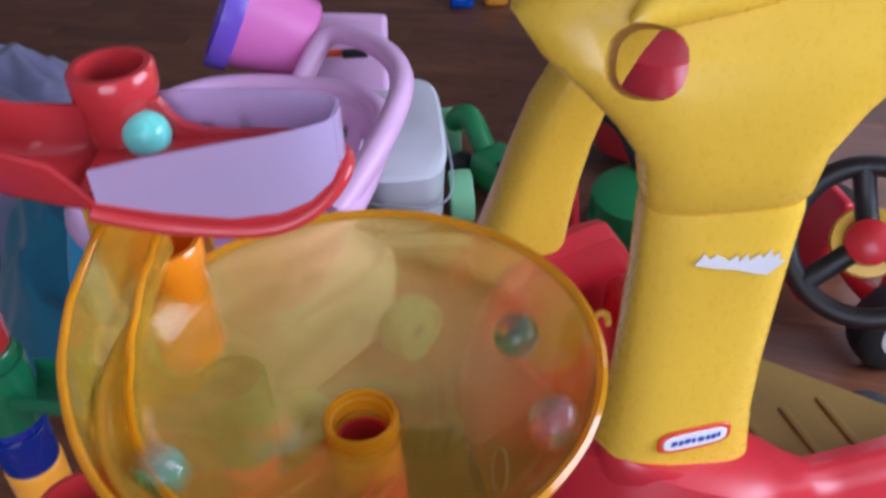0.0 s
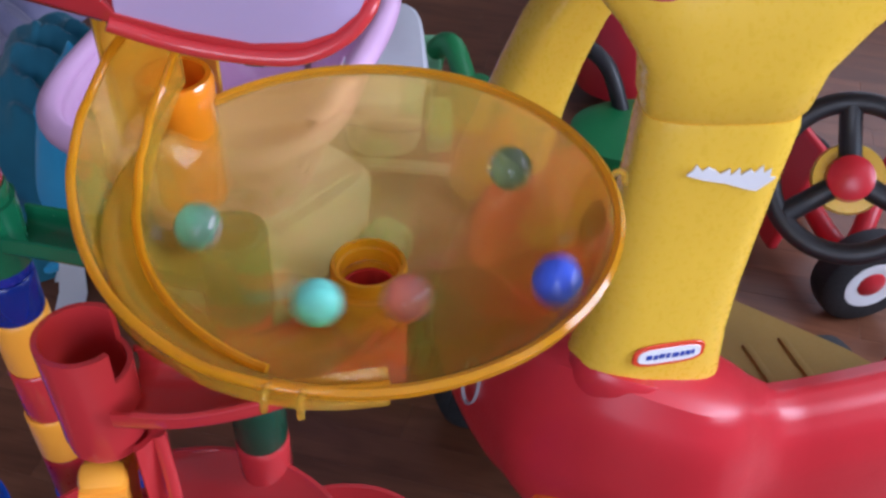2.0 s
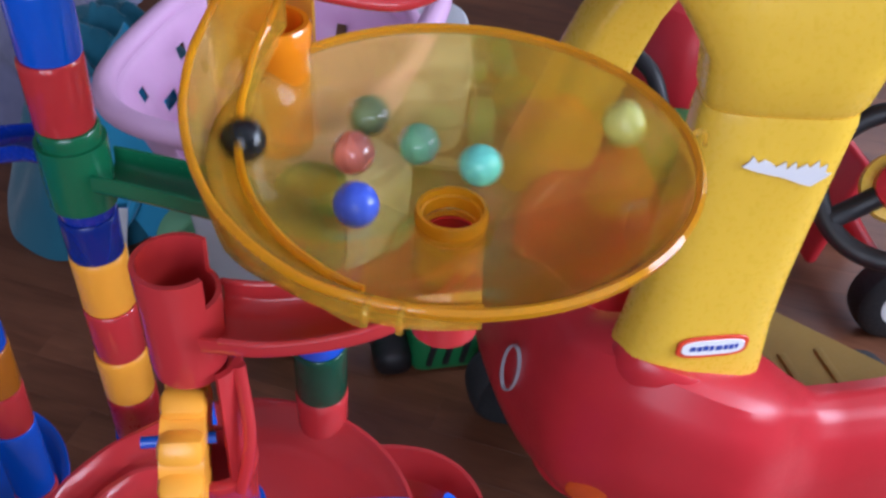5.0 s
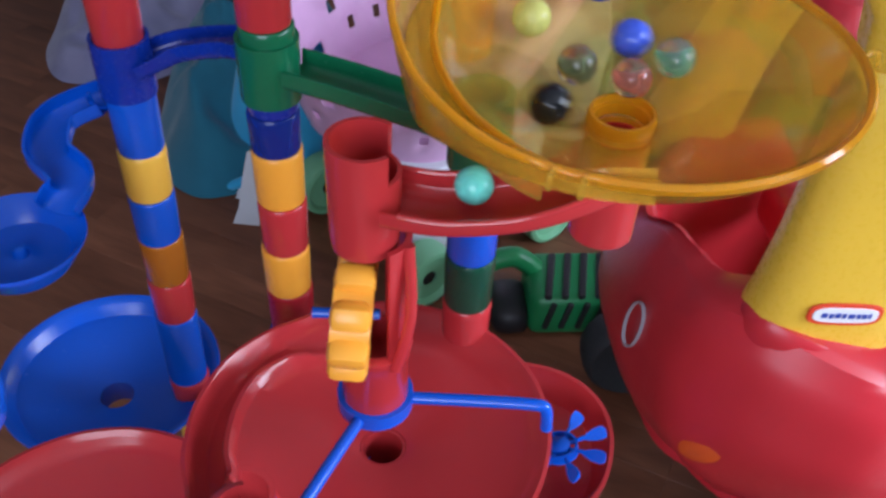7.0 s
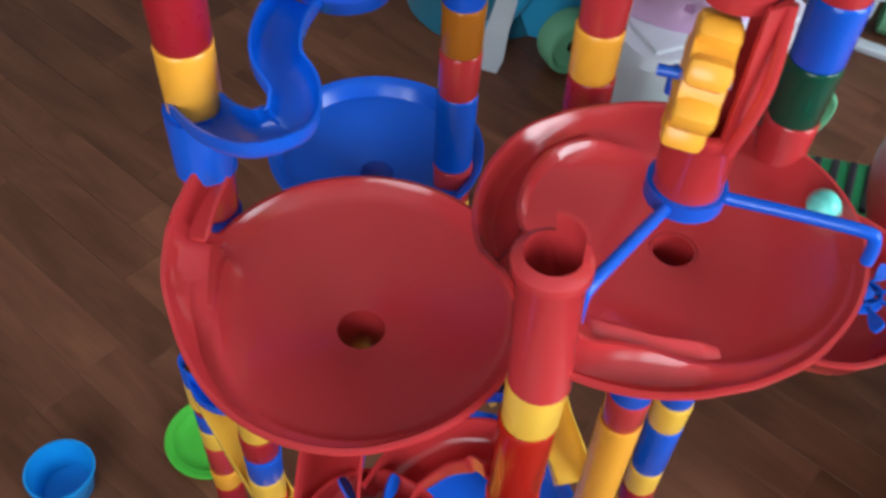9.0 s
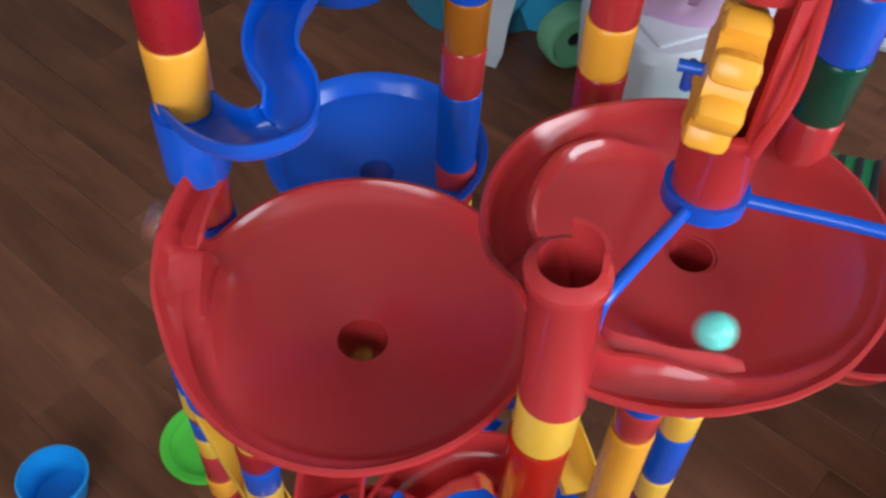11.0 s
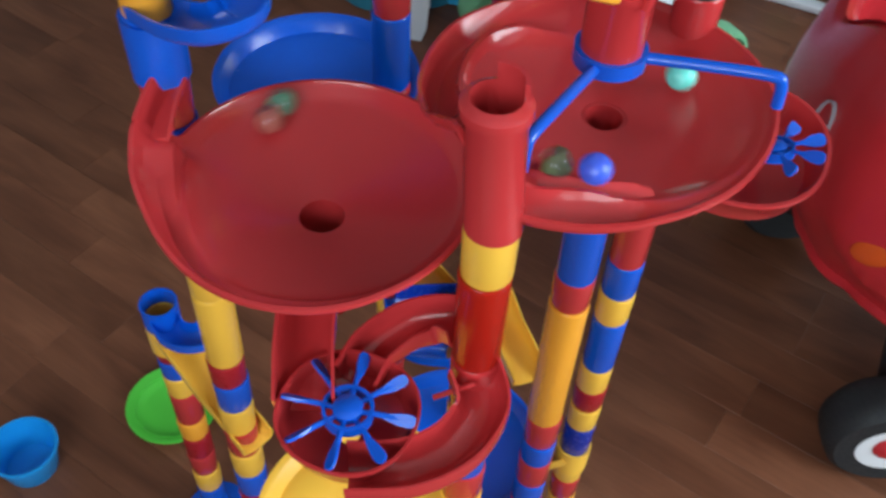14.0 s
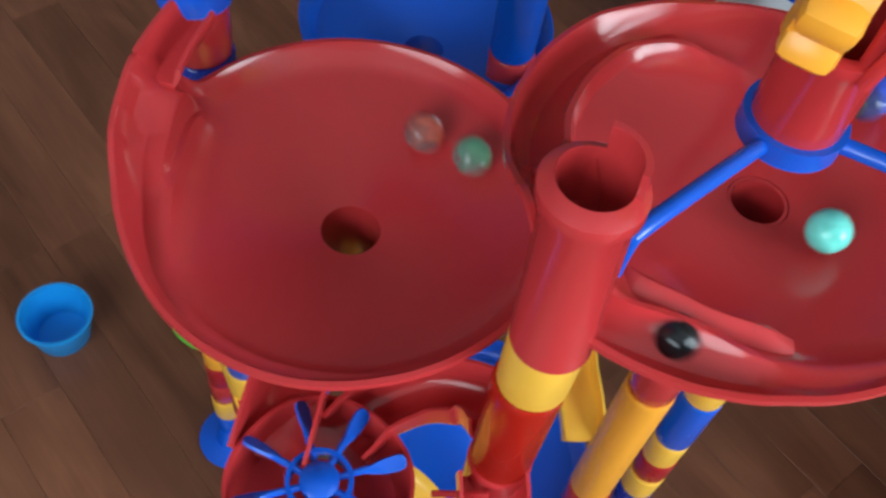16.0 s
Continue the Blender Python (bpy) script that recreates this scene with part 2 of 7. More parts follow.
def curve_points(pts, n):
    """A smooth line of n points through the given ones."""
    P = [Vector(p) for p in pts]
    out = []
    for k in range(n):
        u = k / (n - 1) * (len(P) - 1)
        i = min(int(u), len(P) - 2)
        f = u - i
        p0, p1, p2, p3 = P[max(i - 1, 0)], P[i], P[i + 1], P[min(i + 2, len(P) - 1)]
        out.append(0.5 * ((2 * p1) + (p2 - p0) * f + (2 * p0 - 5 * p1 + 4 * p2 - p3) * f * f + (3 * p1 - p0 - 3 * p2 + p3) * f ** 3))
    return out


def sweep(pts, section, closed=True, scale=None):
    """Carries a section of (side, up) along points; up stays upright."""
    rings = []
    for i, p in enumerate(pts):
        t = (pts[min(i + 1, len(pts) - 1)] - pts[max(i - 1, 0)]).normalized()
        side = t.cross(Vector((0, 0, 1)))
        side = side.normalized() if side.length > 1e-5 else Vector((1, 0, 0))
        up = side.cross(t).normalized()
        s = scale[i] if scale else 1.0
        rings.append([p + side * (a * s) + up * (c * s) for a, c in section])
    return loft(rings, closed)


def trough(w, h, t=0.0016, n=10):
    """A U-shaped section w wide and h deep with walls of thickness t; its floor is at 0."""
    r = w / 2
    outer = [(r * math.cos(a), h * 0.55 + h * 0.55 * math.sin(a)) for a in [math.pi * (1 + k / n) for k in range(n + 1)]]
    inner = [((r - t) * math.cos(a), h * 0.55 + (h * 0.55 - t) * math.sin(a)) for a in [math.pi * (1 + k / n) for k in range(n + 1)]]
    return [(-r, h)] + outer + [(r, h), (r - t, h)] + inner[::-1] + [(-r + t, h)]


def disc_section(r, n=12):
    return [(r * math.cos(2 * math.pi * k / n), r * math.sin(2 * math.pi * k / n)) for k in range(n)]


def rod(pts, r, n=12, steps=16):
    return sweep(curve_points(pts, steps) if len(pts) > 2 else [Vector(p) for p in pts], disc_section(r, n))


def rounded_box(x, y, z, r=0.01, seg=3):
    bm = bmesh.new()
    bmesh.ops.create_cube(bm, size=1.0)
    bmesh.ops.scale(bm, vec=(x, y, z), verts=bm.verts[:])
    bmesh.ops.bevel(bm, geom=bm.edges[:], offset=min(r, min(x, y, z) * 0.49), segments=seg, affect="EDGES", profile=0.5)
    return bm


def superellipse(a, b, p, n, cx=0.0, cy=0.0):
    out = []
    for k in range(n):
        t = 2 * math.pi * k / n
        c, s = math.cos(t), math.sin(t)
        out.append((cx + a * math.copysign(abs(c) ** (2 / p), c), cy + b * math.copysign(abs(s) ** (2 / p), s)))
    return out


# ---------------------------------------------------------------- room


def slab(name, x0, x1, y0, y1, z0, z1, mat, label, category):
    bm = bmesh.new()
    bmesh.ops.create_cube(bm, size=1.0, matrix=Matrix.Translation(((x0 + x1) / 2, (y0 + y1) / 2, (z0 + z1) / 2)) @ Matrix.Diagonal((x1 - x0, y1 - y0, z1 - z0, 1)))
    return tagged(part(name, bm, mat, smooth=False), label, category, kind="structure")


floor = slab("floor", X0 - 0.1, X1 + 0.1, Y0 - 0.1, Y1 + 0.1, -0.08, -0.012, WOOD, "dark reddish brown laminate plank floor", "floor")
slab("ceiling", X0 - 0.1, X1 + 0.1, Y0 - 0.1, Y1 + 0.1, HIGH, HIGH + 0.1, CEILPAINT, "plain white painted ceiling of the room", "ceiling")


def wall_with_window(name, along, at, lo, hi, w0, w1, z0, z1, out):
    """A thick wall with one opening through it, as four blocks in one mesh."""
    bm = bmesh.new()
    for a, b, c, d in ((lo, w0, 0, HIGH), (w1, hi, 0, HIGH), (w0, w1, 0, z0), (w0, w1, z1, HIGH)):
        size = (b - a, 0.12, d - c) if along == "x" else (0.12, b - a, d - c)
        mid = ((a + b) / 2, at + out * 0.06, (c + d) / 2) if along == "x" else (at + out * 0.06, (a + b) / 2, (c + d) / 2)
        bmesh.ops.create_cube(bm, size=1.0, matrix=Matrix.Translation(mid) @ Matrix.Diagonal((*size, 1)))
    tagged(part(name, bm, WALLPAINT, smooth=False), "plain pale painted wall with a window opening", "wall", kind="structure")


wall_with_window("wall_north", "x", Y1, X0, X1, 1.10, 2.40, 0.9, 2.2, 1)
wall_with_window("wall_east", "y", X1, Y0, Y1, -0.55, 1.35, 0.9, 2.2, 1)
wall_with_window("wall_south", "x", Y0, X0, X1, -0.65, 0.85, 0.9, 2.2, -1)
slab("wall_west", X0 - 0.12, X0, Y0, Y1, 0, HIGH, WALLPAINT, "plain pale painted wall", "wall")

# ---------------------------------------------------------------- marble run: columns of tubes
PITCH = 0.0355
TUBE_R = 0.0137


def tube_profile(h, r=TUBE_R):
    t = 0.0016
    return [(r - 0.0006, 0.0), (r, 0.0012), (r + 0.0005, h - 0.004), (r + 0.0005, h - 0.0012), (r - 0.0002, h - 0.0002),
            (r - t, h - 0.0002), (r - t, 0.002), (r - t - 0.001, 0.0)]


tube_meshes = {}


def tube_mesh(mat, h):
    key = (mat.name, round(h, 4))
    if key not in tube_meshes:
        tube_meshes[key] = finish(lathe(tube_profile(h), 28), "tube", mat)
    return tube_meshes[key]


def column(x, y, top, pieces, label):
    """A standing column: (material, height) from the top down, ending on the floor in a flared foot."""
    col = thing("tube_column", (x, y, 0), label, "marble run", "columns of the marble run")
    z = top
    for mat, h in pieces:
        z -= h
        ob = new("tube", tube_mesh(mat, h))
        ob.parent = col
        ob.matrix_basis = pose(random.uniform(-0.0004, 0.0004), random.uniform(-0.0004, 0.0004), z)
    mats = (RED, YELLOW, BLUE, DARKRED)
    k = 0
    while z > 0.05:
        h = min(PITCH, z - 0.02)
        z -= h
        ob = new("tube", tube_mesh(mats[k % 4], h))
        ob.parent = col
        ob.matrix_basis = pose(0, 0, z)
        k += 1
    part("foot", lathe([(0.036, 0), (0.036, 0.003), (0.018, 0.008), (0.0145, z), (0.0145, z + 0.004), (0.012, z + 0.004), (0.012, 0)], 28), BLUE, col, "round flared blue foot")
    return col


P = PITCH
A, B, D, E_, F, G, K = (-0.231, 0.376), (-0.138, 0.361), (-0.025, 0.351), (-0.281, 0.187), (-0.076, 0.158), (-0.048, 0.274), (-0.384, 0.236)
column(*A, 0.993, [(RED, P), (BLUE, P), (YELLOW, P), (RED, P), (NAVY, 0.033), (BLUE, 0.039), (YELLOW, 0.034), (BLUE, 0.035), (CLEAR_AMBER, 0.036), (RED, 0.035), (BLUE, 0.065), (RED, P), (YELLOW, P), (BLUE, P), (YELLOW, P), (NAVY, P), (YELLOW, P)],
       "tall toy tube column in red, blue, yellow and amber rings")
column(*B, 1.025, [(BLUE, P), (ORANGE, P), (BLUE, 0.034), (RED, 0.035), (GREEN, 0.039), (NAVY, 0.012), (CLEAR_BLUE, 0.025), (ORANGE, 0.036), (RED, 0.035), (ORANGE, 0.034), (DARKRED, P), (BLUE, P), (RED, P), (YELLOW, P), (BLUE, P), (YELLOW, 0.04), (BLUE, P), (RED, P), (YELLOW, P)],
       "tall toy tube column in orange, blue, red and green rings")
column(*D, 0.873, [(GREEN, 0.034), (RED, 0.034), (BLUE, 0.037), (CLEAR_GREEN, 0.036), (RED, 0.035), (RED, 0.10), (RED, 0.098), (BLUE, 0.037), (YELLOW, 0.033), (BLUE, 0.065), (YELLOW, 0.033), (DARKRED, 0.029), (YELLOW, 0.032), (NAVY, 0.063), (YELLOW, P)],
       "tall toy tube column with orange top and red, blue, yellow rings")
column(*E_, 0.887, [(RED, P), (ORANGE, P), (DARKRED, 0.037), (ORANGE, 0.038), (BLUE, 0.034), (RED, 0.038), (NAVY, 0.05), (RED, P), (BLUE, P), (YELLOW, P), (YELLOW, 0.080), (DARKRED, 0.027), (BLUE, 0.034), (YELLOW, P)],
       "tall toy tube column in yellow, dark red and blue rings")
column(*F, 0.703, [(YELLOW, 0.039), (CLEAR_RED, 0.072), (RED, 0.05), (YELLOW, P), (BLUE, P)],
       "toy tube column with yellow ring over clear red tube")
column(*G, 0.672, [(BLUE, 0.119), (RED, 0.030), (ORANGE, 0.145), (RED, 0.035), (BLUE, 0.029), (RED, 0.037), (BLUE, P)],
       "toy tube column with one long orange tube under the red dish")
column(*K, 0.370, [(YELLOW, 0.030), (DARKRED, 0.028), (BLUE, 0.026), (YELLOW, 0.030), (RED, 0.048), (ORANGE, 0.03), (DARKRED, P)],
       "short toy tube column in yellow, red and blue rings")

# ---------------------------------------------------------------- funnel dishes


def funnel_dish(at, R, depth, mat, label, hole=0.0125, rim=0.0032, collar=0.02):
    """A shallow funnel with a rolled rim and an open spout; origin at the rim's centre."""
    ob = thing("funnel_dish", at, label, "marble run", "funnel dishes of the marble run")
    t = 0.0017
    top = [(hole, -depth), (hole + 0.006, -depth + 0.0022), (R * 0.55, -depth + 0.0095), (R - 0.016, -depth + 0.0165), (R - 0.008, -0.011), (R - 0.003, -0.003), (R, 0.0), (R + rim, 0.0004), (R + rim, -0.0024), (R + 0.0006, -0.0026)]
    under = [(R - 0.002, -0.006), (R - 0.0066, -0.0130), (R - 0.0155, -depth + 0.0165 - t), (R * 0.55, -depth + 0.0095 - t), (hole + 0.006, -depth - t), (hole + t, -depth - 0.004), (hole + t, -depth - collar), (hole, -depth - collar)]
    part("bowl", lathe(top + under, 72), mat, ob)
    return ob


RD, LD, YD = (-0.051, 0.268), (-0.178, 0.172), (0.041, 0.297)


def along(table, a):
    """Smoothly reads a table of (angle, values...) at angle a."""
    for p, q in zip(table, table[1:]):
        if p[0] <= a <= q[0]:
            f = (a - p[0]) / (q[0] - p[0])
            f = f * f * (3 - 2 * f) * 0.5 + f * 0.5
            return [x + (y - x) * f for x, y in zip(p[1:], q[1:])]
    return list(table[-1][1:])


def laned_dish(at, label, depth, slope, table):
    """A red dish whose outer wall swings out into a rising lane; a low ridge parts lane and bowl.
    table: rows of (angle, outer radius, its lift, ridge radius, its lift, how far the lane is sunk 0..1)."""
    ob = thing("funnel_dish", at, label, "marble run", "funnel dishes of the marble run")
    hole = 0.0125

    def zb(r):
        return along(slope, r)[0]

    rings = []
    plan = [along(table, 2.0 * k) for k in range(180)]
    for _ in range(3):
        plan = [[(a + b * 2 + c) / 4 for a, b, c in zip(plan[k - 1], plan[k], plan[(k + 1) % 180])] for k in range(180)]
    for k in range(180):
        deg = 2.0 * k
        ro, up, rr, ru, w = plan[k]

        def lane(r, z):
            return (r, zb(r) * (1 - w) + z * w)

        floor_z = up - 0.0115
        mid = (rr + 0.004 + ro - 0.004) / 2
        top = [(hole, -depth), (hole + 0.006, -depth + 0.0015), (rr * 0.6, zb(rr * 0.6)), (rr - 0.012, zb(rr - 0.012)), lane(rr - 0.0045, ru * 0.35 - 0.0068), lane(rr - 0.0015, ru - 0.0008), lane(rr + 0.0010, ru - 0.0006), lane(rr + 0.0034, ru * 0.2 + floor_z * 0.8 + 0.003), lane(mid, floor_z), lane(ro - 0.0062, up - 0.008), (ro - 0.0033, up - 0.0012), (ro - 0.0022, up + 0.0004), (ro, up + 0.0002), (ro, up - 0.0026), (ro - 0.0028, up - 0.0032)]
        low = [(ro - 0.0050, up - 0.0095)] + [(r + 0.0004, z - 0.0019) for r, z in top[8:0:-1]] + [(hole + 0.0017, -depth - 0.004), (hole + 0.0017, -depth - 0.02), (hole, -depth - 0.02)]
        c, sn = math.cos(radians(deg)), math.sin(radians(deg))
        rings.append([(r * c, r * sn, z) for r, z in top + low])
    part("bowl", loft(rings, True, False, True), RED, ob)
    return ob


dish_r = laned_dish((*RD, 0.713), "glossy red plastic funnel dish with a hole in its middle", 0.022,
                    [(0.0, -0.022), (0.0185, -0.0205), (0.046, -0.0145), (0.066, -0.0100), (0.077, -0.0065), (0.0835, -0.0025), (0.2, -0.0025)],
                    [(0, 0.0893, 0, 0.080, 0, 0), (122, 0.0893, 0, 0.058, 0, 0), (138, 0.0900, 0, 0.064, 0, 0.25), (154, 0.0945, 0, 0.0725, 0, 0.8), (170, 0.0990, 0, 0.0775, 0.001, 1), (196, 0.1025, -0.001, 0.0800, 0.001, 1), (221, 0.1055, 0.007, 0.0830, 0.010, 1), (240, 0.1150, 0.032, 0.0940, 0.040, 1), (248, 0.1220, 0.047, 0.0990, 0.060, 1), (256, 0.1180, 0.010, 0.0960, 0.006, 1), (262, 0.1140, 0, 0.0920, 0, 1), (270, 0.1110, 0, 0.0850, 0, 1), (280, 0.1075, 0, 0.0815, 0, 0.9), (291, 0.1030, 0, 0.0835, 0, 0.55), (302, 0.0985, 0, 0.0840, 0, 0), (321, 0.0940, 0, 0.0820, 0, 0), (343, 0.0903, 0, 0.080, 0, 0), (360, 0.0893, 0, 0.080, 0, 0)])
sx, sy, z0, z1, r = F[0] - RD[0], F[1] - RD[1], -0.012, 0.067, TUBE_R + 0.0007
shear = Matrix(((1, 0, -0.12, 0), (0, 1, 0.16, 0), (0, 0, 1, 0), (0, 0, 0, 1)))
part("socket", moved(lathe([(r - 0.002, z0), (r, z0), (r + 0.0004, z1 - 0.0215), (r + 0.0026, z1 - 0.0185), (r + 0.0027, z1 - 0.014), (r + 0.0006, z1 - 0.012), (r - 0.0022, z1 - 0.011), (r - 0.0022, z0 + 0.002)], 32, centre=(sx, sy)), shear), RED, dish_r)
part("socket_curl", moved(lathe([(r - 0.0022, z1 - 0.013), (r + 0.0002, z1 - 0.013), (r + 0.0002, z1 - 0.003), (r - 0.0022, z1 - 0.003)], 24, 10, 110, (sx, sy)), shear), RED, dish_r)
ridge = []
for k in range(20):
    f = k / 19
    a, r = radians(257 + 46 * f), along([(0, 0.0790), (0.35, 0.0735), (0.75, 0.0715), (1, 0.0735)], f)[0]
    hgt = 1.0 - 0.75 * max(0.0, (f - 0.85) / 0.15)
    ridge.append([(q * math.cos(a), q * math.sin(a), z) for q, z in ((r - 0.0030, -0.0115), (r - 0.0010, -0.0022 * hgt - 0.006 * (1 - hgt)), (r + 0.0008, -0.0012 * hgt - 0.006 * (1 - hgt)), (r + 0.0030, -0.0022 * hgt - 0.006 * (1 - hgt)), (r + 0.0085, -0.0080), (r + 0.0085, -0.0100), (r, -0.0130))])
part("lane_ridge", loft(ridge), RED, dish_r)
part("throat", lathe([(0.0, -0.062), (0.0122, -0.062), (0.0122, -0.0225), (0.0108, -0.0225), (0.0106, -0.060), (0.0, -0.060)], 28), RED, dish_r)
dish_l = laned_dish((*LD, 0.674), "glossy red plastic funnel dish beside a blue chute", 0.028,
                    [(0.0, -0.028), (0.0185, -0.0258), (0.0457, -0.0185), (0.067, -0.0115), (0.075, -0.008), (0.0815, -0.002), (0.2, -0.002)],
                    [(0, 0.0853, 0, 0.078, 0, 0), (184, 0.0853, 0, 0.076, 0, 0), (192, 0.0995, 0.026, 0.0745, 0.001, 1), (208, 0.0968, 0.015, 0.0715, 0, 1), (226, 0.0915, 0.005, 0.0715, -0.001, 0.9), (240, 0.0898, 0.002, 0.0735, -0.003, 0.7), (254, 0.0893, 0, 0.0760, -0.004, 0.3), (270, 0.0893, 0, 0.078, 0, 0), (294, 0.0886, 0, 0.078, 0, 0), (324, 0.0858, 0, 0.078, 0, 0), (345, 0.0850, 0, 0.078, 0, 0), (360, 0.0853, 0, 0.078, 0, 0)])
rings = []
for k in range(13):
    f = k / 12
    a = radians(176 + 18 * f)
    ri, ro, up = 0.0815 - 0.003 * f, 0.0990 - 0.0004 * f, 0.037 - 0.0115 * f
    rings.append([(rr * math.cos(a), rr * math.sin(a), z + up) for rr, z in ((ro, 0.0005), (ro, -0.0022), (ro - 0.003, -0.009), (ro - 0.007, -0.0145), (ri + 0.003, -0.013), (ri - 0.0018, -0.003), (ri - 0.0018, 0), (ri, 0), (ri + 0.003, -0.010), (ro - 0.007, -0.0125), (ro - 0.0045, -0.008), (ro - 0.0022, 0.0005))])
part("inlet_lane", loft(rings), RED, dish_l)
dish_y = funnel_dish((*YD, 0.938), 0.0845, 0.036, CLEAR_YELLOW, "clear yellow plastic funnel dish full of rolling marbles", hole=0.0108)
# the outer lane climbs along the dish from its low end to the arch at the entry: (angle, outer radius, lift), and its inner wall
climb = [(150, 0.0890, 0.048), (162, 0.0915, 0.039), (175, 0.0935, 0.028), (190, 0.0935, 0.020), (205, 0.0928, 0.013), (222, 0.0922, 0.007), (245, 0.0905, 0.002), (262, 0.0878, 0.0), (280, 0.0840, -0.0016)]
bank = [(150, 0.0800, 0.033), (160, 0.0812, 0.019), (172, 0.0800, 0.007), (185, 0.0775, 0.000), (200, 0.0762, -0.002), (215, 0.0755, -0.004), (233, 0.0755, -0.006), (253, 0.0760, -0.008)]
lane_rings, edge, crest = [], [], []
for k in range(49):
    a = 150 + 130 * k / 48
    ro, up = along(climb, a)
    ri, top = along(bank, min(a, 253))
    if a <= 253:
        crest.append(Vector((ri * math.cos(radians(a)), ri * math.sin(radians(a)), top)))
    sink = max(up - 0.029, -0.019) + 0.0165 * max(0.0, min(1.0, (a - 215) / 55))
    c, sn = math.cos(radians(a)), math.sin(radians(a))
    ri += (ro - 0.004 - ri) * max(0.0, min(1.0, (a - 228) / 45))
    mid = (ri + ro) / 2
    profile = [(ro, up), (ro - 0.0014, up - 0.008), (ro - 0.005, sink + 0.004), (mid, sink), (ri, sink + 0.001), (ri, sink - 0.0007), (mid, sink - 0.0017), (ro - 0.004, sink + 0.002), (ro, up - 0.008), (ro + 0.0016, up)]
    lane_rings.append([(r * c, r * sn, z) for r, z in profile])
    edge.append((ro * c, ro * sn, up + 0.0004))
part("outer_lane", loft(lane_rings), CLEAR_YELLOW, dish_y)
part("lane_bead", rod(edge, 0.0016, 10, 64), CLEAR_ORANGE, dish_y)
wall_rings = [[q + Vector((0, 0, -0.015)), q + Vector((0, 0, 0)), q * (1 + 0.0016 / q.length) + Vector((0, 0, 0)), q * (1 + 0.0016 / q.length) + Vector((0, 0, -0.015))] for q in crest]
part("inner_wall", loft(wall_rings), CLEAR_YELLOW, dish_y)
part("wall_bead", rod(crest, 0.0015, 8, 56), CLEAR_ORANGE, dish_y)
part("collar", lathe([(0.0106, -0.038), (0.0140, -0.038), (0.0143, -0.0315), (0.0136, -0.0298), (0.0122, -0.0298), (0.0119, -0.0325), (0.0109, -0.0330), (0.0106, -0.0355)], 36), CLEAR_ORANGE, dish_y, "amber collar round the hole")
part("neck", lathe([(0.0118, -0.064), (0.0136, -0.064), (0.0139, -0.0405), (0.0118, -0.0405)], 28), CLEAR_ORANGE, dish_y, "amber neck under the hole")
part("rim_bead", lathe([(0.0852, -0.0022), (0.0880, -0.0024), (0.0886, 0.0000), (0.0870, 0.0014), (0.0852, 0.0006)], 72, -102, 146), CLEAR_ORANGE, dish_y)
part("entry_tube", lathe([(0.0118, -0.042), (0.0136, -0.042), (0.0140, 0.004), (0.0150, 0.006), (0.0150, 0.013), (0.0140, 0.015), (0.0118, 0.015)], 28, centre=(-0.077, 0.050)), AMBER_TUBE, dish_y, "orange entry tube")
part("entry_shell", lathe([(0.0225, -0.010), (0.0241, -0.010), (0.0246, 0.056), (0.0230, 0.056)], 20, 60, 215, (-0.077, 0.050)), CLEAR_GOLD, dish_y, "amber arch behind the entry tube")

for a in (258.0, 264.5, 12.0):
    part("clip", moved(rod([(0, 0, 0), (0.002, 0, 0.003), (0.005, 0, 0.002), (0.006, 0, -0.003)], 0.0012, 8, 8), Matrix.Rotation(radians(a), 4, "Z") @ Matrix.Translation((0.0875, 0, -0.001))), CLEAR_YELLOW, dish_y)
part("spout", lathe([(0.0112, -0.092), (0.0142, -0.092), (0.0144, -0.0625), (0.0105, -0.0420), (0.0092, -0.0420), (0.0092, -0.060)], 28), RED, dish_y, "red tube under the clear dish")
funnel_dish((-0.289, 0.366, 0.570), 0.076, 0.028, BLUE, "bright blue plastic funnel dish low on the column")
funnel_dish((-0.135, 0.320, 0.205), 0.080, 0.030, BLUE, "bright blue plastic funnel dish near the floor")
funnel_dish((-0.125, 0.110, 0.440), 0.070, 0.026, YELLOW, "yellow plastic funnel dish under the paddle wheel")

# ---------------------------------------------------------------- tower with bucket wheel over the red dish
tower = thing("wheel_tower", (RD[0] - 0.004, RD[1], 0.007), "red tower with an orange bucket wheel on three blue legs", "marble run")
part("lower_tube", lathe([(0.0135, 0.722), (0.0165, 0.722), (0.0170, 0.764), (0.0185, 0.766), (0.0185, 0.770), (0.0165, 0.771), (0.0140, 0.771)], 32), RED, tower)
part("back_shell", lathe([(0.0140, 0.760), (0.0168, 0.760), (0.0172, 0.838), (0.0145, 0.838)], 16, -50, 85), RED, tower)
part("brace", rod([(0.014, -0.012, 0.765), (0.020, -0.010, 0.80), (0.017, -0.004, 0.838)], 0.0028), RED, tower)
cup = lathe([(0.0140, 0.832), (0.0160, 0.832), (0.0168, 0.838), (0.0172, 0.872), (0.0150, 0.872), (0.0148, 0.840)], 32)
add(cup, lathe([(0.0150, 0.868), (0.0172, 0.868), (0.0176, 0.887), (0.0152, 0.887)], 24, 60, 325))
part("cup", moved(cup, Matrix.Translation((-0.004, 0, 0)) @ Matrix.Diagonal((0.93, 0.93, 1, 1))), RED, tower)
sp = curve_points([(0.008, 0.000, 0.851), (0.032, 0.000, 0.852), (0.062, 0.006, 0.857), (0.086, 0.018, 0.864), (0.097, 0.030, 0.868)], 22)
part("spout_trough", sweep(sp, trough(0.033, 0.0125)), RED, tower)
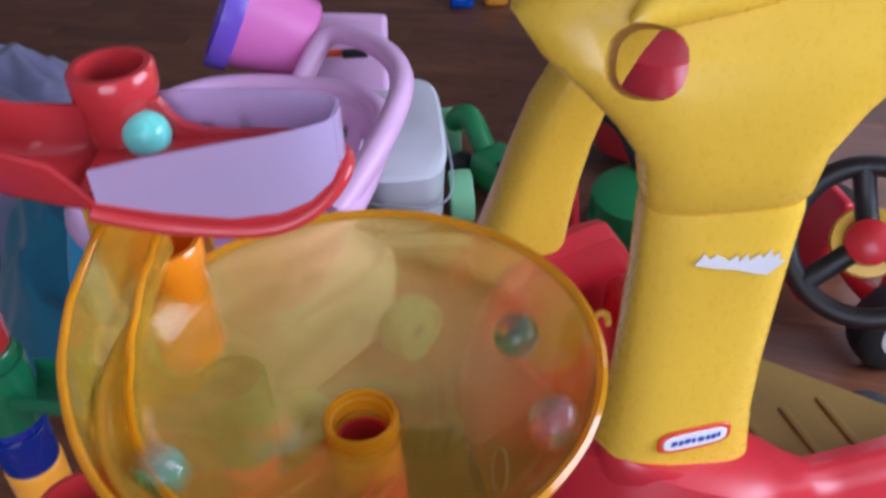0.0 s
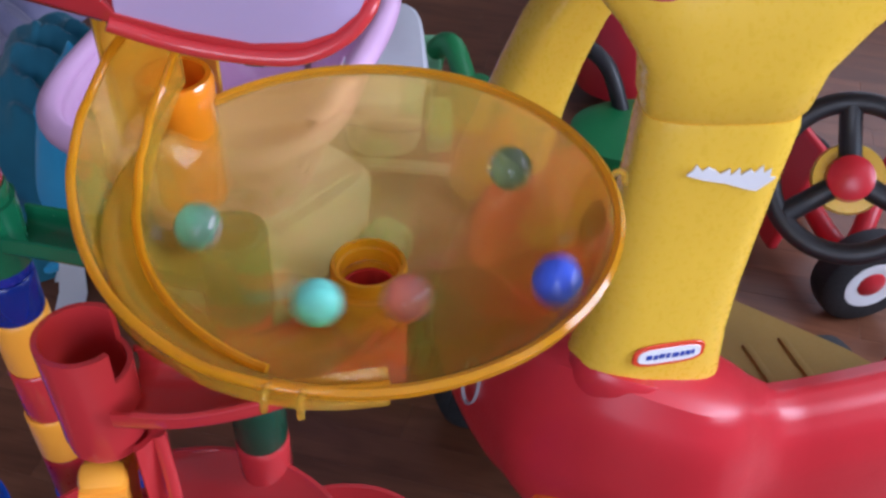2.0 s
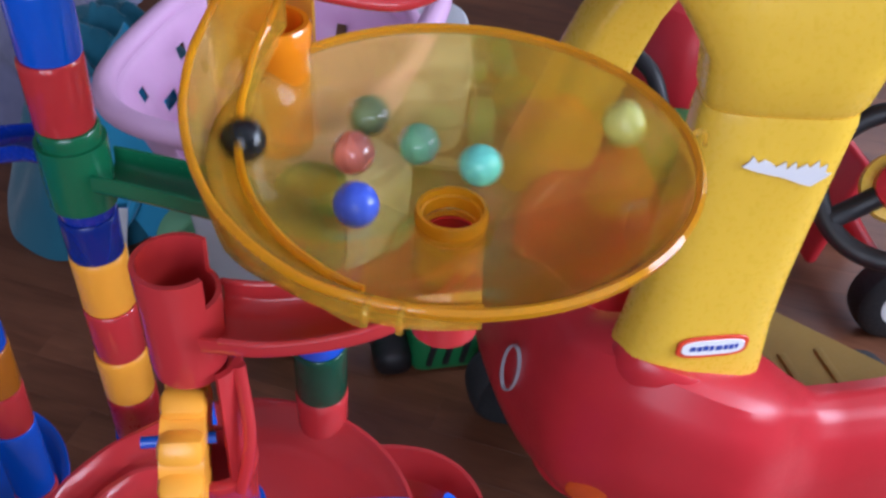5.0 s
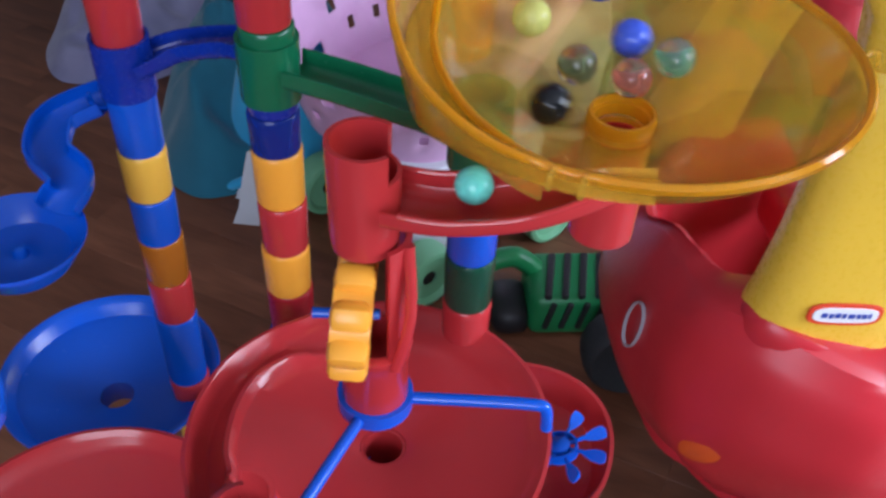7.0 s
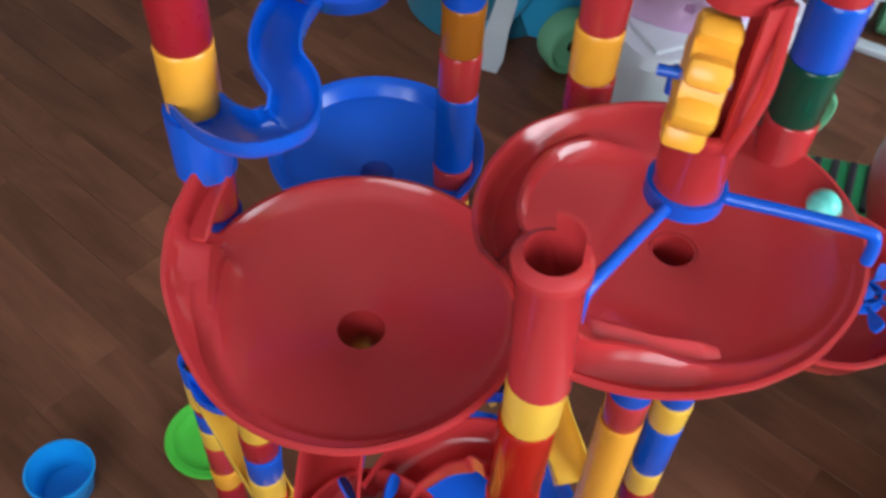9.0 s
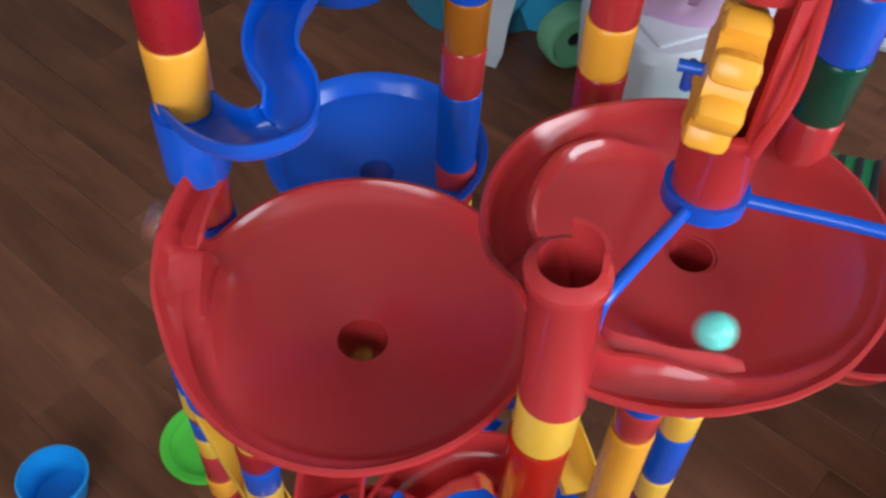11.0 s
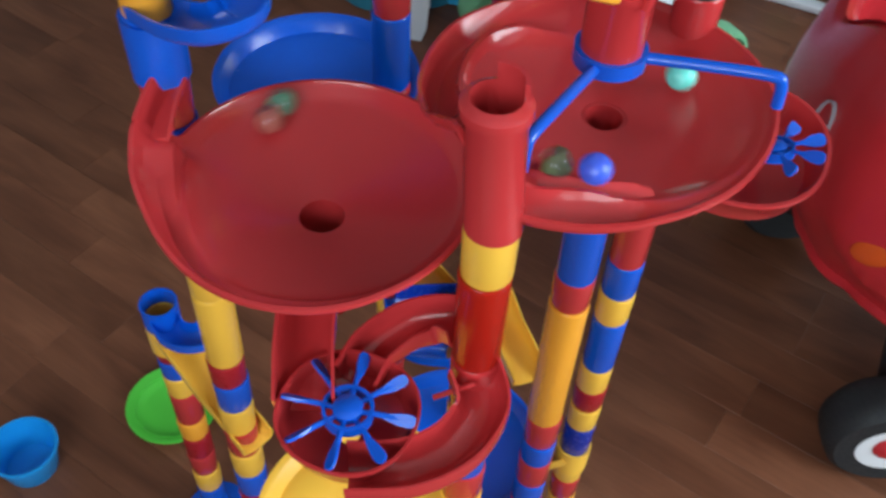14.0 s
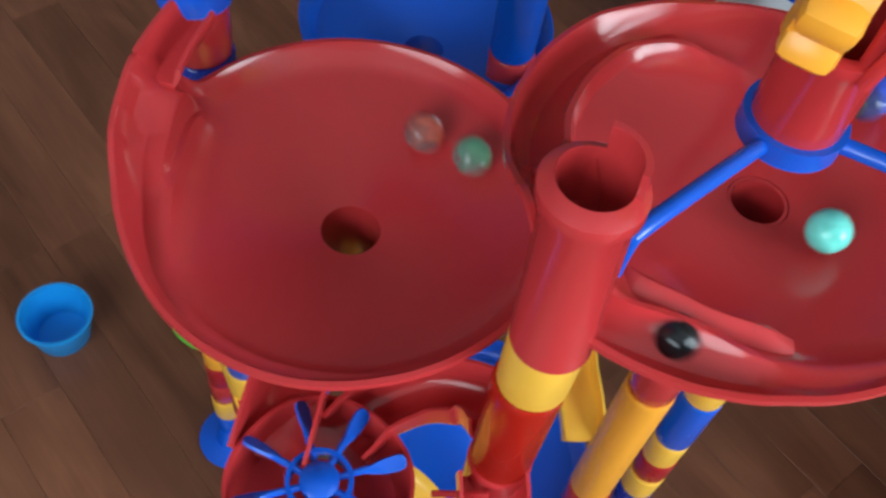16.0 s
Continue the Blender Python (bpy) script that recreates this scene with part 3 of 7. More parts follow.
for q in (-1, 1):
    part("lip", rod([p + Vector((0.004 * q, -0.0160 * q, 0.0125)) for p in sp[1:]], 0.0014, 8, 24), RED, tower)
legs = lathe([(0.0165, 0.722), (0.0195, 0.722), (0.0195, 0.731), (0.0165, 0.731)], 28)
part("ring", legs, BLUE, tower, "blue ring")
for a in (9, 260, 113):
    c, s = math.cos(radians(a)), math.sin(radians(a))
    part("leg", rod([(c * 0.018, s * 0.018, 0.727), (c * 0.05, s * 0.05, 0.729), (c * 0.082, s * 0.082, 0.730), (c * 0.088, s * 0.088, 0.726), (c * 0.0895, s * 0.0895, 0.712)], 0.0033, 10, 22), BLUE, tower, "blue leg")
bw = part("bucket_wheel", lathe([(0.004, -0.0088), (0.023, -0.0088), (0.023, 0.0088), (0.004, 0.0088)], 24), ORANGE, tower, "orange bucket wheel", pose(-0.006, -0.014, 0.798, 0, 94, 12))
for k in range(8):
    a = 2 * math.pi * k / 8
    part("bucket", moved(rounded_box(0.014, 0.0125, 0.0185, 0.004, 2), Matrix.Rotation(a, 4, "Z") @ Matrix.Translation((0.0225, 0, 0)) @ Matrix.Rotation(0.35, 4, "Z")), ORANGE, bw)
part("axle", rod([(-0.024, -0.018, 0.799), (0.006, -0.011, 0.799)], 0.0026), BLUE, tower)

# ---------------------------------------------------------------- chutes


def chute(pts, mat, label, w=0.026, h=0.015, steps=28):
    ob = thing("chute", (0, 0, 0), label, "marble run", "chutes of the marble run")
    part("trough", sweep(curve_points(pts, steps), trough(w, h)), mat, ob)
    return ob


def cuff(ob, xy, z0, z1, mat, r=TUBE_R + 0.0026):
    part("cuff", lathe([(r - 0.002, z0), (r - 0.0004, z0), (r, z1 - 0.003), (r, z1), (r - 0.002, z1)], 28, centre=xy), mat, ob)


c = chute([(B[0] + 0.012, B[1], 0.851), (-0.095, 0.358, 0.849), (-0.055, 0.352, 0.846), (D[0] - 0.010, D[1], 0.842)], GREEN, "dark green chute between two columns", 0.026, 0.0145)
cuff(c, B, 0.842, 0.877, GREEN)
cuff(c, D, 0.830, 0.872, GREEN)
c = chute([(B[0] - 0.010, B[1] + 0.008, 0.856), (-0.170, 0.382, 0.848), (-0.200, 0.386, 0.838), (A[0] + 0.010, A[1], 0.830)], NAVY, "dark blue chute bridging two columns", 0.024, 0.0125)
cuff(c, A, 0.818, 0.853, NAVY)
c = chute([(A[0] - 0.010, A[1], 0.806), (-0.250, 0.377, 0.801), (-0.267, 0.358, 0.796), (-0.262, 0.334, 0.790), (-0.243, 0.322, 0.785), (-0.242, 0.308, 0.778)], BLUE, "bright blue winding chute with a small bowl", 0.025, 0.013, 40)
part("lower_trough", sweep(curve_points([(-0.259, 0.252, 0.768), (-0.254, 0.226, 0.766), (-0.243, 0.206, 0.763), (-0.227, 0.196, 0.758), (-0.220, 0.183, 0.753), (-0.232, 0.171, 0.748), (-0.252, 0.172, 0.743), (E_[0] + 0.004, E_[1] - 0.004, 0.736)], 56), trough(0.0245, 0.014)), BLUE, c)
cuff(c, E_, 0.700, 0.739, BLUE)
bx = (-0.256, 0.283)
part("small_bowl", lathe([(0.004, 0.768), (0.012, 0.765), (0.026, 0.768), (0.033, 0.778), (0.0365, 0.781), (0.0365, 0.779), (0.034, 0.775), (0.027, 0.764), (0.012, 0.7615), (0.004, 0.7645)], 40, centre=bx), BLUE, c)
part("bowl_peg", lathe([(0.0, 0.767), (0.005, 0.767), (0.003, 0.772), (0.0, 0.773)], 12, centre=bx), BLUE, c)

# paddle wheel bowls


def paddle_bowl(at, turn, label, inlet, spin, oval=(0.0375, 0.0375), hub_at=(0, 0, 0.003, 0, 0), size=1.0):
    """A red bowl on an oval plan with a blue paddle wheel; inlet: the line of a trough that feeds it."""
    ob = thing("paddle_bowl", pose(*at, 0, 0, turn), label, "marble run", "paddle wheel bowls")
    profile = [(0.16, -0.020), (0.54, -0.019), (0.85, -0.012), (0.975, 0.002), (1.0, 0.006), (1.045, 0.0062), (1.045, 0.0042), (1.015, 0.003), (0.89, -0.013), (0.56, -0.0208), (0.16, -0.022)]
    rings = []
    for k in range(56):
        a = 2 * math.pi * k / 56
        x, y = oval[0] * math.copysign(abs(math.cos(a)) ** 0.9, math.cos(a)), oval[1] * math.copysign(abs(math.sin(a)) ** 0.9, math.sin(a))
        rings.append([(x * r, y * r, z) for r, z in profile])
    part("bowl", loft(rings, True, False, True), RED, ob)
    if inlet:
        part("trough", sweep(curve_points(inlet, 26), trough(0.030, 0.022)), RED, ob)
    hub = lathe([(0.0, 0.001), (0.0085, 0.001), (0.0085, 0.006), (0.006, 0.0078), (0.0, 0.0082)], 20)
    add(hub, lathe([(0.0125, -0.002), (0.0145, -0.002), (0.0145, 0.006), (0.0125, 0.006)], 28))
    w = part("paddle_wheel", moved(hub, Matrix.Scale(size, 4)), BLUE, ob, "blue eight-armed paddle wheel", pose(*hub_at, spin))
    for k in range(8):
        a = 2 * math.pi * k / 8
        arm = rod([(0.0075, 0, 0.003), (0.020, 0, 0.004), (0.030, 0, 0.003)], 0.0017, 8, 8)
        leaf = []
        for f, half in ((0.0, 0.0012), (0.2, 0.0030), (0.5, 0.0047), (0.8, 0.0052), (0.95, 0.0040), (1.0, 0.0018)):
            x = 0.0195 + 0.0185 * f
            half *= 0.72 if size == 1.0 else 1.0
            leaf.append([(x, -half * 0.75, 0.003 - half * 0.66), (x, half * 0.75, 0.003 + half * 0.66), (x, half * 0.75 - 0.0011, 0.003 + half * 0.66 + 0.0013), (x, -half * 0.75 - 0.0011, 0.003 - half * 0.66 + 0.0013)])
        add(arm, loft(leaf))
        part("paddle", moved(arm, Matrix.Rotation(a, 4, "Z") @ Matrix.Scale(size, 4)), BLUE, w)
    return ob


paddle_bowl((-0.128, 0.100, 0.578), 0, "red bowl with a blue paddle wheel fed by a curved trough", [(0.051, 0.052, -0.002), (0.066, 0.032, -0.008), (0.062, 0.006, -0.013), (0.043, -0.015, -0.017), (0.014, -0.029, -0.019)], 12)
paddle_bowl((0.021, 0.309, 0.666), 0, "oval red bowl with a small blue paddle wheel", None, 30, (0.0500, 0.0545), (0.022, -0.001, 0.003, -14, -10), 0.76)
chute([(F[0] - 0.008, F[1] + 0.008, 0.588), (-0.099, 0.170, 0.583), (-0.118, 0.162, 0.577), (-0.131, 0.144, 0.571), (-0.134, 0.126, 0.566)], RED, "curved red trough under the red dish", 0.028, 0.02)
c = thing("chute", (0, 0, 0), "red down tube below the red dish", "marble run", "chutes of the marble run")
cuff(c, (LD[0], LD[1]), 0.575, 0.632, RED, 0.0165)
part("trough", sweep(curve_points([(LD[0], LD[1] - 0.01, 0.590), (-0.176, 0.148, 0.584), (-0.166, 0.122, 0.576), (-0.154, 0.098, 0.568)], 20), trough(0.034, 0.024)), RED, c)
part("web", rod([(-0.090, 0.130, 0.578), (-0.070, 0.142, 0.588)], 0.0016, 8), RED, c)


def ramp(a, b, label):
    """A yellow corrugated ramp from one column to another, with cuffs."""
    A_, B_ = Vector(a), Vector(b)
    m = (A_ + B_) / 2 + Vector((0, 0, -0.004))
    c = chute([A_, (A_ * 3 + B_) / 4, m, (A_ + B_ * 3) / 4, B_], YELLOW, label, 0.030, 0.018, 16)
    cuff(c, (a[0], a[1]), a[2] - 0.012, a[2] + 0.022, YELLOW)
    return c


ramp((K[0], K[1], 0.338), (-0.262, 0.180, 0.318), "yellow ramp between two low columns")
ramp((B[0], B[1], 0.405), (-0.070, 0.290, 0.385), "yellow ramp leading to the long orange tube")
ramp((A[0], A[1], 0.40), (-0.155, 0.345, 0.36), "yellow ramp between two tall columns")
ramp((-0.250, 0.300, 0.44), (-0.205, 0.360, 0.40), "short yellow ramp on the column")
ramp((D[0], D[1], 0.205), (-0.075, 0.335, 0.16), "yellow ramp near the floor")
c = chute([(K[0], K[1], 0.364), (-0.362, 0.222, 0.360), (-0.340, 0.226, 0.362), (-0.326, 0.246, 0.368)], BLUE, "blue hooked chute on a short column", 0.026, 0.016)
cuff(c, K, 0.352, 0.386, BLUE)
chute([(A[0] + 0.01, A[1] - 0.01, 0.33), (-0.19, 0.33, 0.31), (-0.16, 0.345, 0.29)], BLUE, "blue chute low between two columns", 0.028, 0.02)
chute([(-0.19, 0.30, 0.40), (-0.16, 0.33, 0.385), (-0.14, 0.352, 0.37)], NAVY, "dark blue chute low between two columns", 0.028, 0.02)

# ---------------------------------------------------------------- red boat tray on top
boat = thing("boat_tray", (0, 0, 0), "red boat-shaped tray with milky white side walls and a red socket", "marble run")
# stations along the tray: near edge (x, y), far edge (x, y), keel height, rim height
stations = [((-0.1500, 0.3200), (-0.1500, 0.3430), 1.034, 1.050), ((-0.1000, 0.3100), (-0.1020, 0.3380), 1.014, 1.031), ((-0.0660, 0.3060), (-0.0690, 0.3370), 1.003, 1.0200), ((-0.0480, 0.3050), (-0.0520, 0.3460), 0.998, 1.0140), ((-0.0370, 0.3070), (-0.0440, 0.3560), 0.993, 1.0105), ((-0.0180, 0.3120), (-0.0240, 0.3590), 0.985, 1.0120), ((0.0030, 0.3165), (0.0020, 0.3560), 0.979, 1.0135), ((0.0190, 0.3205), (0.0180, 0.3530), 0.978, 1.0140), ((0.0290, 0.3245), (0.0280, 0.3510), 0.980, 1.0140), ((0.0365, 0.3290), (0.0345, 0.3490), 0.985, 1.0140), ((0.0400, 0.3345), (0.0385, 0.3455), 0.991, 1.0140)]
hull, near_wall, far_wall = [], [], []
for (nx, ny), (fx, fy), keel, rim in stations:
    n_, f_ = Vector((nx, ny, 0)), Vector((fx, fy, 0))
    full = nx < -0.038
    side = rim if full else keel + 0.0055

    def at(f, z):
        return n_.lerp(f_, f) + Vector((0, 0, z))

    hull.append([at(-0.01, side), at(0.01, keel + 0.002), at(0.14, keel - 0.003), at(0.5, keel - 0.0045), at(0.86, keel - 0.003), at(0.99, keel + 0.002), at(1.01, side), at(0.95, side), at(0.93, keel + 0.003), at(0.84, keel - 0.001), at(0.5, keel - 0.002), at(0.16, keel - 0.001), at(0.07, keel + 0.003), at(0.05, side)])
    if nx > -0.039:
        near_wall.append([at(0.012, keel + 0.003), at(0.012, rim), at(0.046, rim), at(0.046, keel + 0.003)])
        far_wall.append([at(0.955, keel + 0.003), at(0.955, rim), at(0.988, rim), at(0.988, keel + 0.003)])
part("hull", loft(hull), RED, boat)
part("side_wall", loft(near_wall), CLEAR_WHITE, boat, "milky white side wall")
part("side_wall", loft(far_wall), CLEAR_WHITE, boat, "milky white side wall")
part("end_wall", loft([[(0.0392, 0.3330, z), (0.0404, 0.3400, z), (0.0390, 0.3465, z), (0.0376, 0.3460, z), (0.0388, 0.3400, z), (0.0378, 0.3335, z)] for z in (0.992, 1.0139)]), CLEAR_WHITE, boat, "milky white end wall")
part("prow", rod([(-0.0400, 0.3072, 0.9950), (-0.0200, 0.3122, 0.9855), (0.0030, 0.3168, 0.9795), (0.0190, 0.3205, 0.9785), (0.0320, 0.3262, 0.9830), (0.0395, 0.3328, 0.9900), (0.0405, 0.3400, 0.9925), (0.0390, 0.3450, 0.9925)], 0.0028, 10, 36), RED, boat)
SK = (-0.0400, 0.3530)
part("socket", lathe([(0.0112, 1.004), (0.0134, 1.004), (0.0138, 1.013), (0.0152, 1.015), (0.0154, 1.0235), (0.0142, 1.025), (0.0118, 1.025), (0.0116, 1.010)], 32, centre=SK), RED, boat)
part("socket_shell", lathe([(0.0112, 0.984), (0.0135, 0.984), (0.0136, 1.006), (0.0112, 1.006)], 24, 20, 285, SK), RED, boat)
part("deck", loft([[(x, y0, z), (x, y1, z + 0.001), (x, y1, z - 0.002), (x, y0, z - 0.003)] for x, y0, y1, z in ((-0.046, 0.312, 0.352, 0.9985), (-0.020, 0.318, 0.352, 0.9985), (0.004, 0.334, 0.3515, 0.9985), (0.022, 0.348, 0.350, 0.9985))]), RED, boat)
part("gusset", loft([[(x, 0.3465, top), (x, 0.3500, top), (x, 0.3500, 0.997), (x, 0.3465, 0.997)] for x, top in ((-0.029, 1.0155), (-0.024, 1.0140), (-0.021, 1.0085), (-0.017, 1.0040), (-0.010, 1.0015), (0.004, 1.0000), (0.018, 0.9990))]), RED, boat)


# ---------------------------------------------------------------- ride-on car


def wheel(name, at, R, width, parent, rim_mat, hub_mat):
    """A tyre with a rim and hub on a local x axis turned by the pose."""
    h = width / 2
    tyre = part(name, lathe([(0.0, -h * 0.70), (R * 0.50, -h * 0.75), (R * 0.86, -h), (R * 0.97, -h * 0.75), (R, -h * 0.3), (R, h * 0.3), (R * 0.97, h * 0.75), (R * 0.86, h), (R * 0.55, h), (R * 0.50, h * 0.1), (0.0, h * 0.1)], 40), RUBBER, parent, "black tyre", at)
    part("rim", lathe([(R * 0.28, h * 0.12), (R * 0.56, h * 0.12), (R * 0.56, h * 0.98), (R * 0.50, h * 1.02), (R * 0.28, h * 0.9)], 32), rim_mat, tyre)
    part("hub", lathe([(0.0, h * 0.12), (R * 0.27, h * 0.12), (R * 0.28, h * 0.95), (R * 0.18, h * 1.12), (0.0, h * 1.15)], 24), hub_mat, tyre)
    return tyre


car = thing("toy_car", pose(0.245, 0.600, 0, 0, 0, 18), "red and yellow plastic ride-on toy car with worn label", "toy car")
YC, N = 0.175, 36


# the body is one wall that runs round the cockpit, with a bulging skirt
plan = [Vector((x, y, 0)) for x, y in superellipse(0.370, 0.238, 2.6, 96, 0.235, 0.168)]
wall_profile = [(-0.060, 0.175), (-0.020, 0.180), (0.004, 0.200), (0.008, 0.222), (-0.002, 0.236), (-0.001, 0.30), (-0.003, 0.36), (-0.008, 0.42), (-0.018, 0.470), (-0.034, 0.502), (-0.054, 0.510), (-0.072, 0.500), (-0.082, 0.470), (-0.086, 0.40), (-0.088, 0.25)]
wall_profile = [(a[0] + (c[0] - a[0]) * k / 3, a[1] + (c[1] - a[1]) * k / 3) for a, c in zip(wall_profile, wall_profile[1:]) for k in range(3)] + wall_profile[-1:]
crease = [(0.17, 0.12), (0.27, 0.040), (0.30, -0.020), (0.33, -0.060), (0.37, -0.088), (0.44, -0.100), (0.50, -0.095), (0.60, -0.09)]
rings = []
for i, p in enumerate(plan):
    t = (plan[(i + 1) % len(plan)] - plan[i - 1]).normalized()
    out = t.cross(Vector((0, 0, 1)))
    front = max(0.0, min(1.0, (0.02 - p.x) / 0.11))
    door = max(0.0, min(1.0, (p.x - 0.07) / 0.06)) * max(0.0, min(1.0, (0.52 - p.x) / 0.06)) * (1 if p.y < 0.1 else 0.4)
    gone = max(0.0, min(1.0, (p.x - 0.10) / 0.05)) * max(0.0, min(1.0, (p.y - 0.10) / 0.06))
    arch = 0.085 * math.exp(-((p.x - 0.03) / 0.12) ** 2) * (1 if p.y < 0.15 else 0)
    corner = math.exp(-((p.x + 0.005) / 0.095) ** 4) * (1 if p.y < 0.1 else 0)
    wave = front * (0.030 * math.exp(-((p.y - 0.11) / 0.07) ** 2) - 0.035 * math.exp(-((p.y - 0.24) / 0.07) ** 2))
    rings.append([p + out * (o * (1 - 0.25 * front) if o < -0.05 else o) + out * (-0.085 * front * max(0.0, (0.38 - z) / 0.18) ** 1.3) + Vector((0, 0, z + (wave - 0.042 * door) * max(0.0, (z - 0.36) / 0.15) + (0.037 - 0.34 * (p.x + 0.010)) * corner * min(1.0, max(0.0, (z - 0.34) / 0.13)) ** 1.3 + arch * max(0.0, (0.32 - z) / 0.145) - max(0.0, z - 0.150) * gone * 0.96)) + out * (0.011 * math.exp(-((p.x - along(crease, z)[0]) / 0.022) ** 2) * (1 if p.y < 0.12 and o > -0.05 else 0) + 0.048 * corner * max(0.0, min(1.0, (z - 0.30) / 0.11)) * (1 if o > -0.05 else 0) - 0.115 * gone) for o, z in wall_profile])
part("body", loft(rings, True, False, True), CAR_RED, car)
# pan and treads carry the roof's shade in their colour
pan = [(0.03, 0.0), (0.50, 0.0), (0.50, 0.150), (0.458, 0.222), (0.350, 0.352), (0.20, 0.360), (0.03, 0.350)]
part("floor_pan", loft([[(0.25 + (x - 0.25) * f, 0.17 + (y - 0.17) * f, z) for x, y in pan] for f, z in ((0.97, 0.176), (1.0, 0.180), (1.0, 0.194), (0.985, 0.199))]), SHADED_YELLOW, car, "yellow floor pan")
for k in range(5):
    part("tread", moved(rounded_box(0.012, 0.20, 0.005, 0.002, 2), Matrix.Translation((0.16 + 0.055 * k, 0.16, 0.200))), SHADED_YELLOW, car)
part("dashboard", moved(rounded_box(0.05, 0.20, 0.07, 0.02), Matrix.Translation((0.09, 0.20, 0.44))), CAR_RED, car)
# hood roll and mouldings

HL = Matrix.Translation((-0.1270, 0.096, 0.438)) @ Vector((-0.974, -0.173, 0.147)).to_track_quat("Z", "Y").to_matrix().to_4x4() @ Matrix.Diagonal((0.62, 1.25, 1, 1))
part("headlight", lathe([(0.0215, -0.002), (0.0230, -0.002), (0.0230, 0.0016), (0.0215, 0.0016)], 32), GREY, car, "thin pale oval headlight outline", HL)
IN = Matrix.Translation((-0.0835, -0.0245, 0.3920)) @ Vector((-0.661, -0.750, 0.016)).to_track_quat("Z", "Y").to_matrix().to_4x4() @ Matrix.Rotation(radians(35), 4, "Z") @ Matrix.Diagonal((1.2, 0.75, 0.6, 1))
part("indicator_lamp", lathe([(0.0, -0.006), (0.019, -0.006), (0.0185, 0.001), (0.014, 0.005), (0.007, 0.007), (0.0, 0.0075)], 28), INDICATOR, car, "round orange indicator lamp", IN)


def cut(ob):
    """Opens the corner window through a shell, with a rounded edge."""
    way = Vector((0.50, 0.73, -0.46)).normalized()
    block = part("cutter", moved(rounded_box(0.050, 0.046, 0.30, 0.019, 4), Matrix.Translation((-0.044, 0.030, 0.884)) @ way.to_track_quat("Z", "Y").to_matrix().to_4x4()), CAR_YELLOW, car)
    mod = ob.modifiers.new("opening", "BOOLEAN")
    mod.object, mod.operation, mod.solver = block, "DIFFERENCE", "EXACT"
    bpy.context.view_layer.update()
    me = bpy.data.meshes.new_from_object(ob.evaluated_get(bpy.context.evaluated_depsgraph_get()))
    ob.modifiers.clear()
    ob.data = me
    me.polygons.foreach_set("use_smooth", [True] * len(me.polygons))
    me.set_sharp_from_angle(angle=radians(40))
    bpy.data.objects.remove(block)


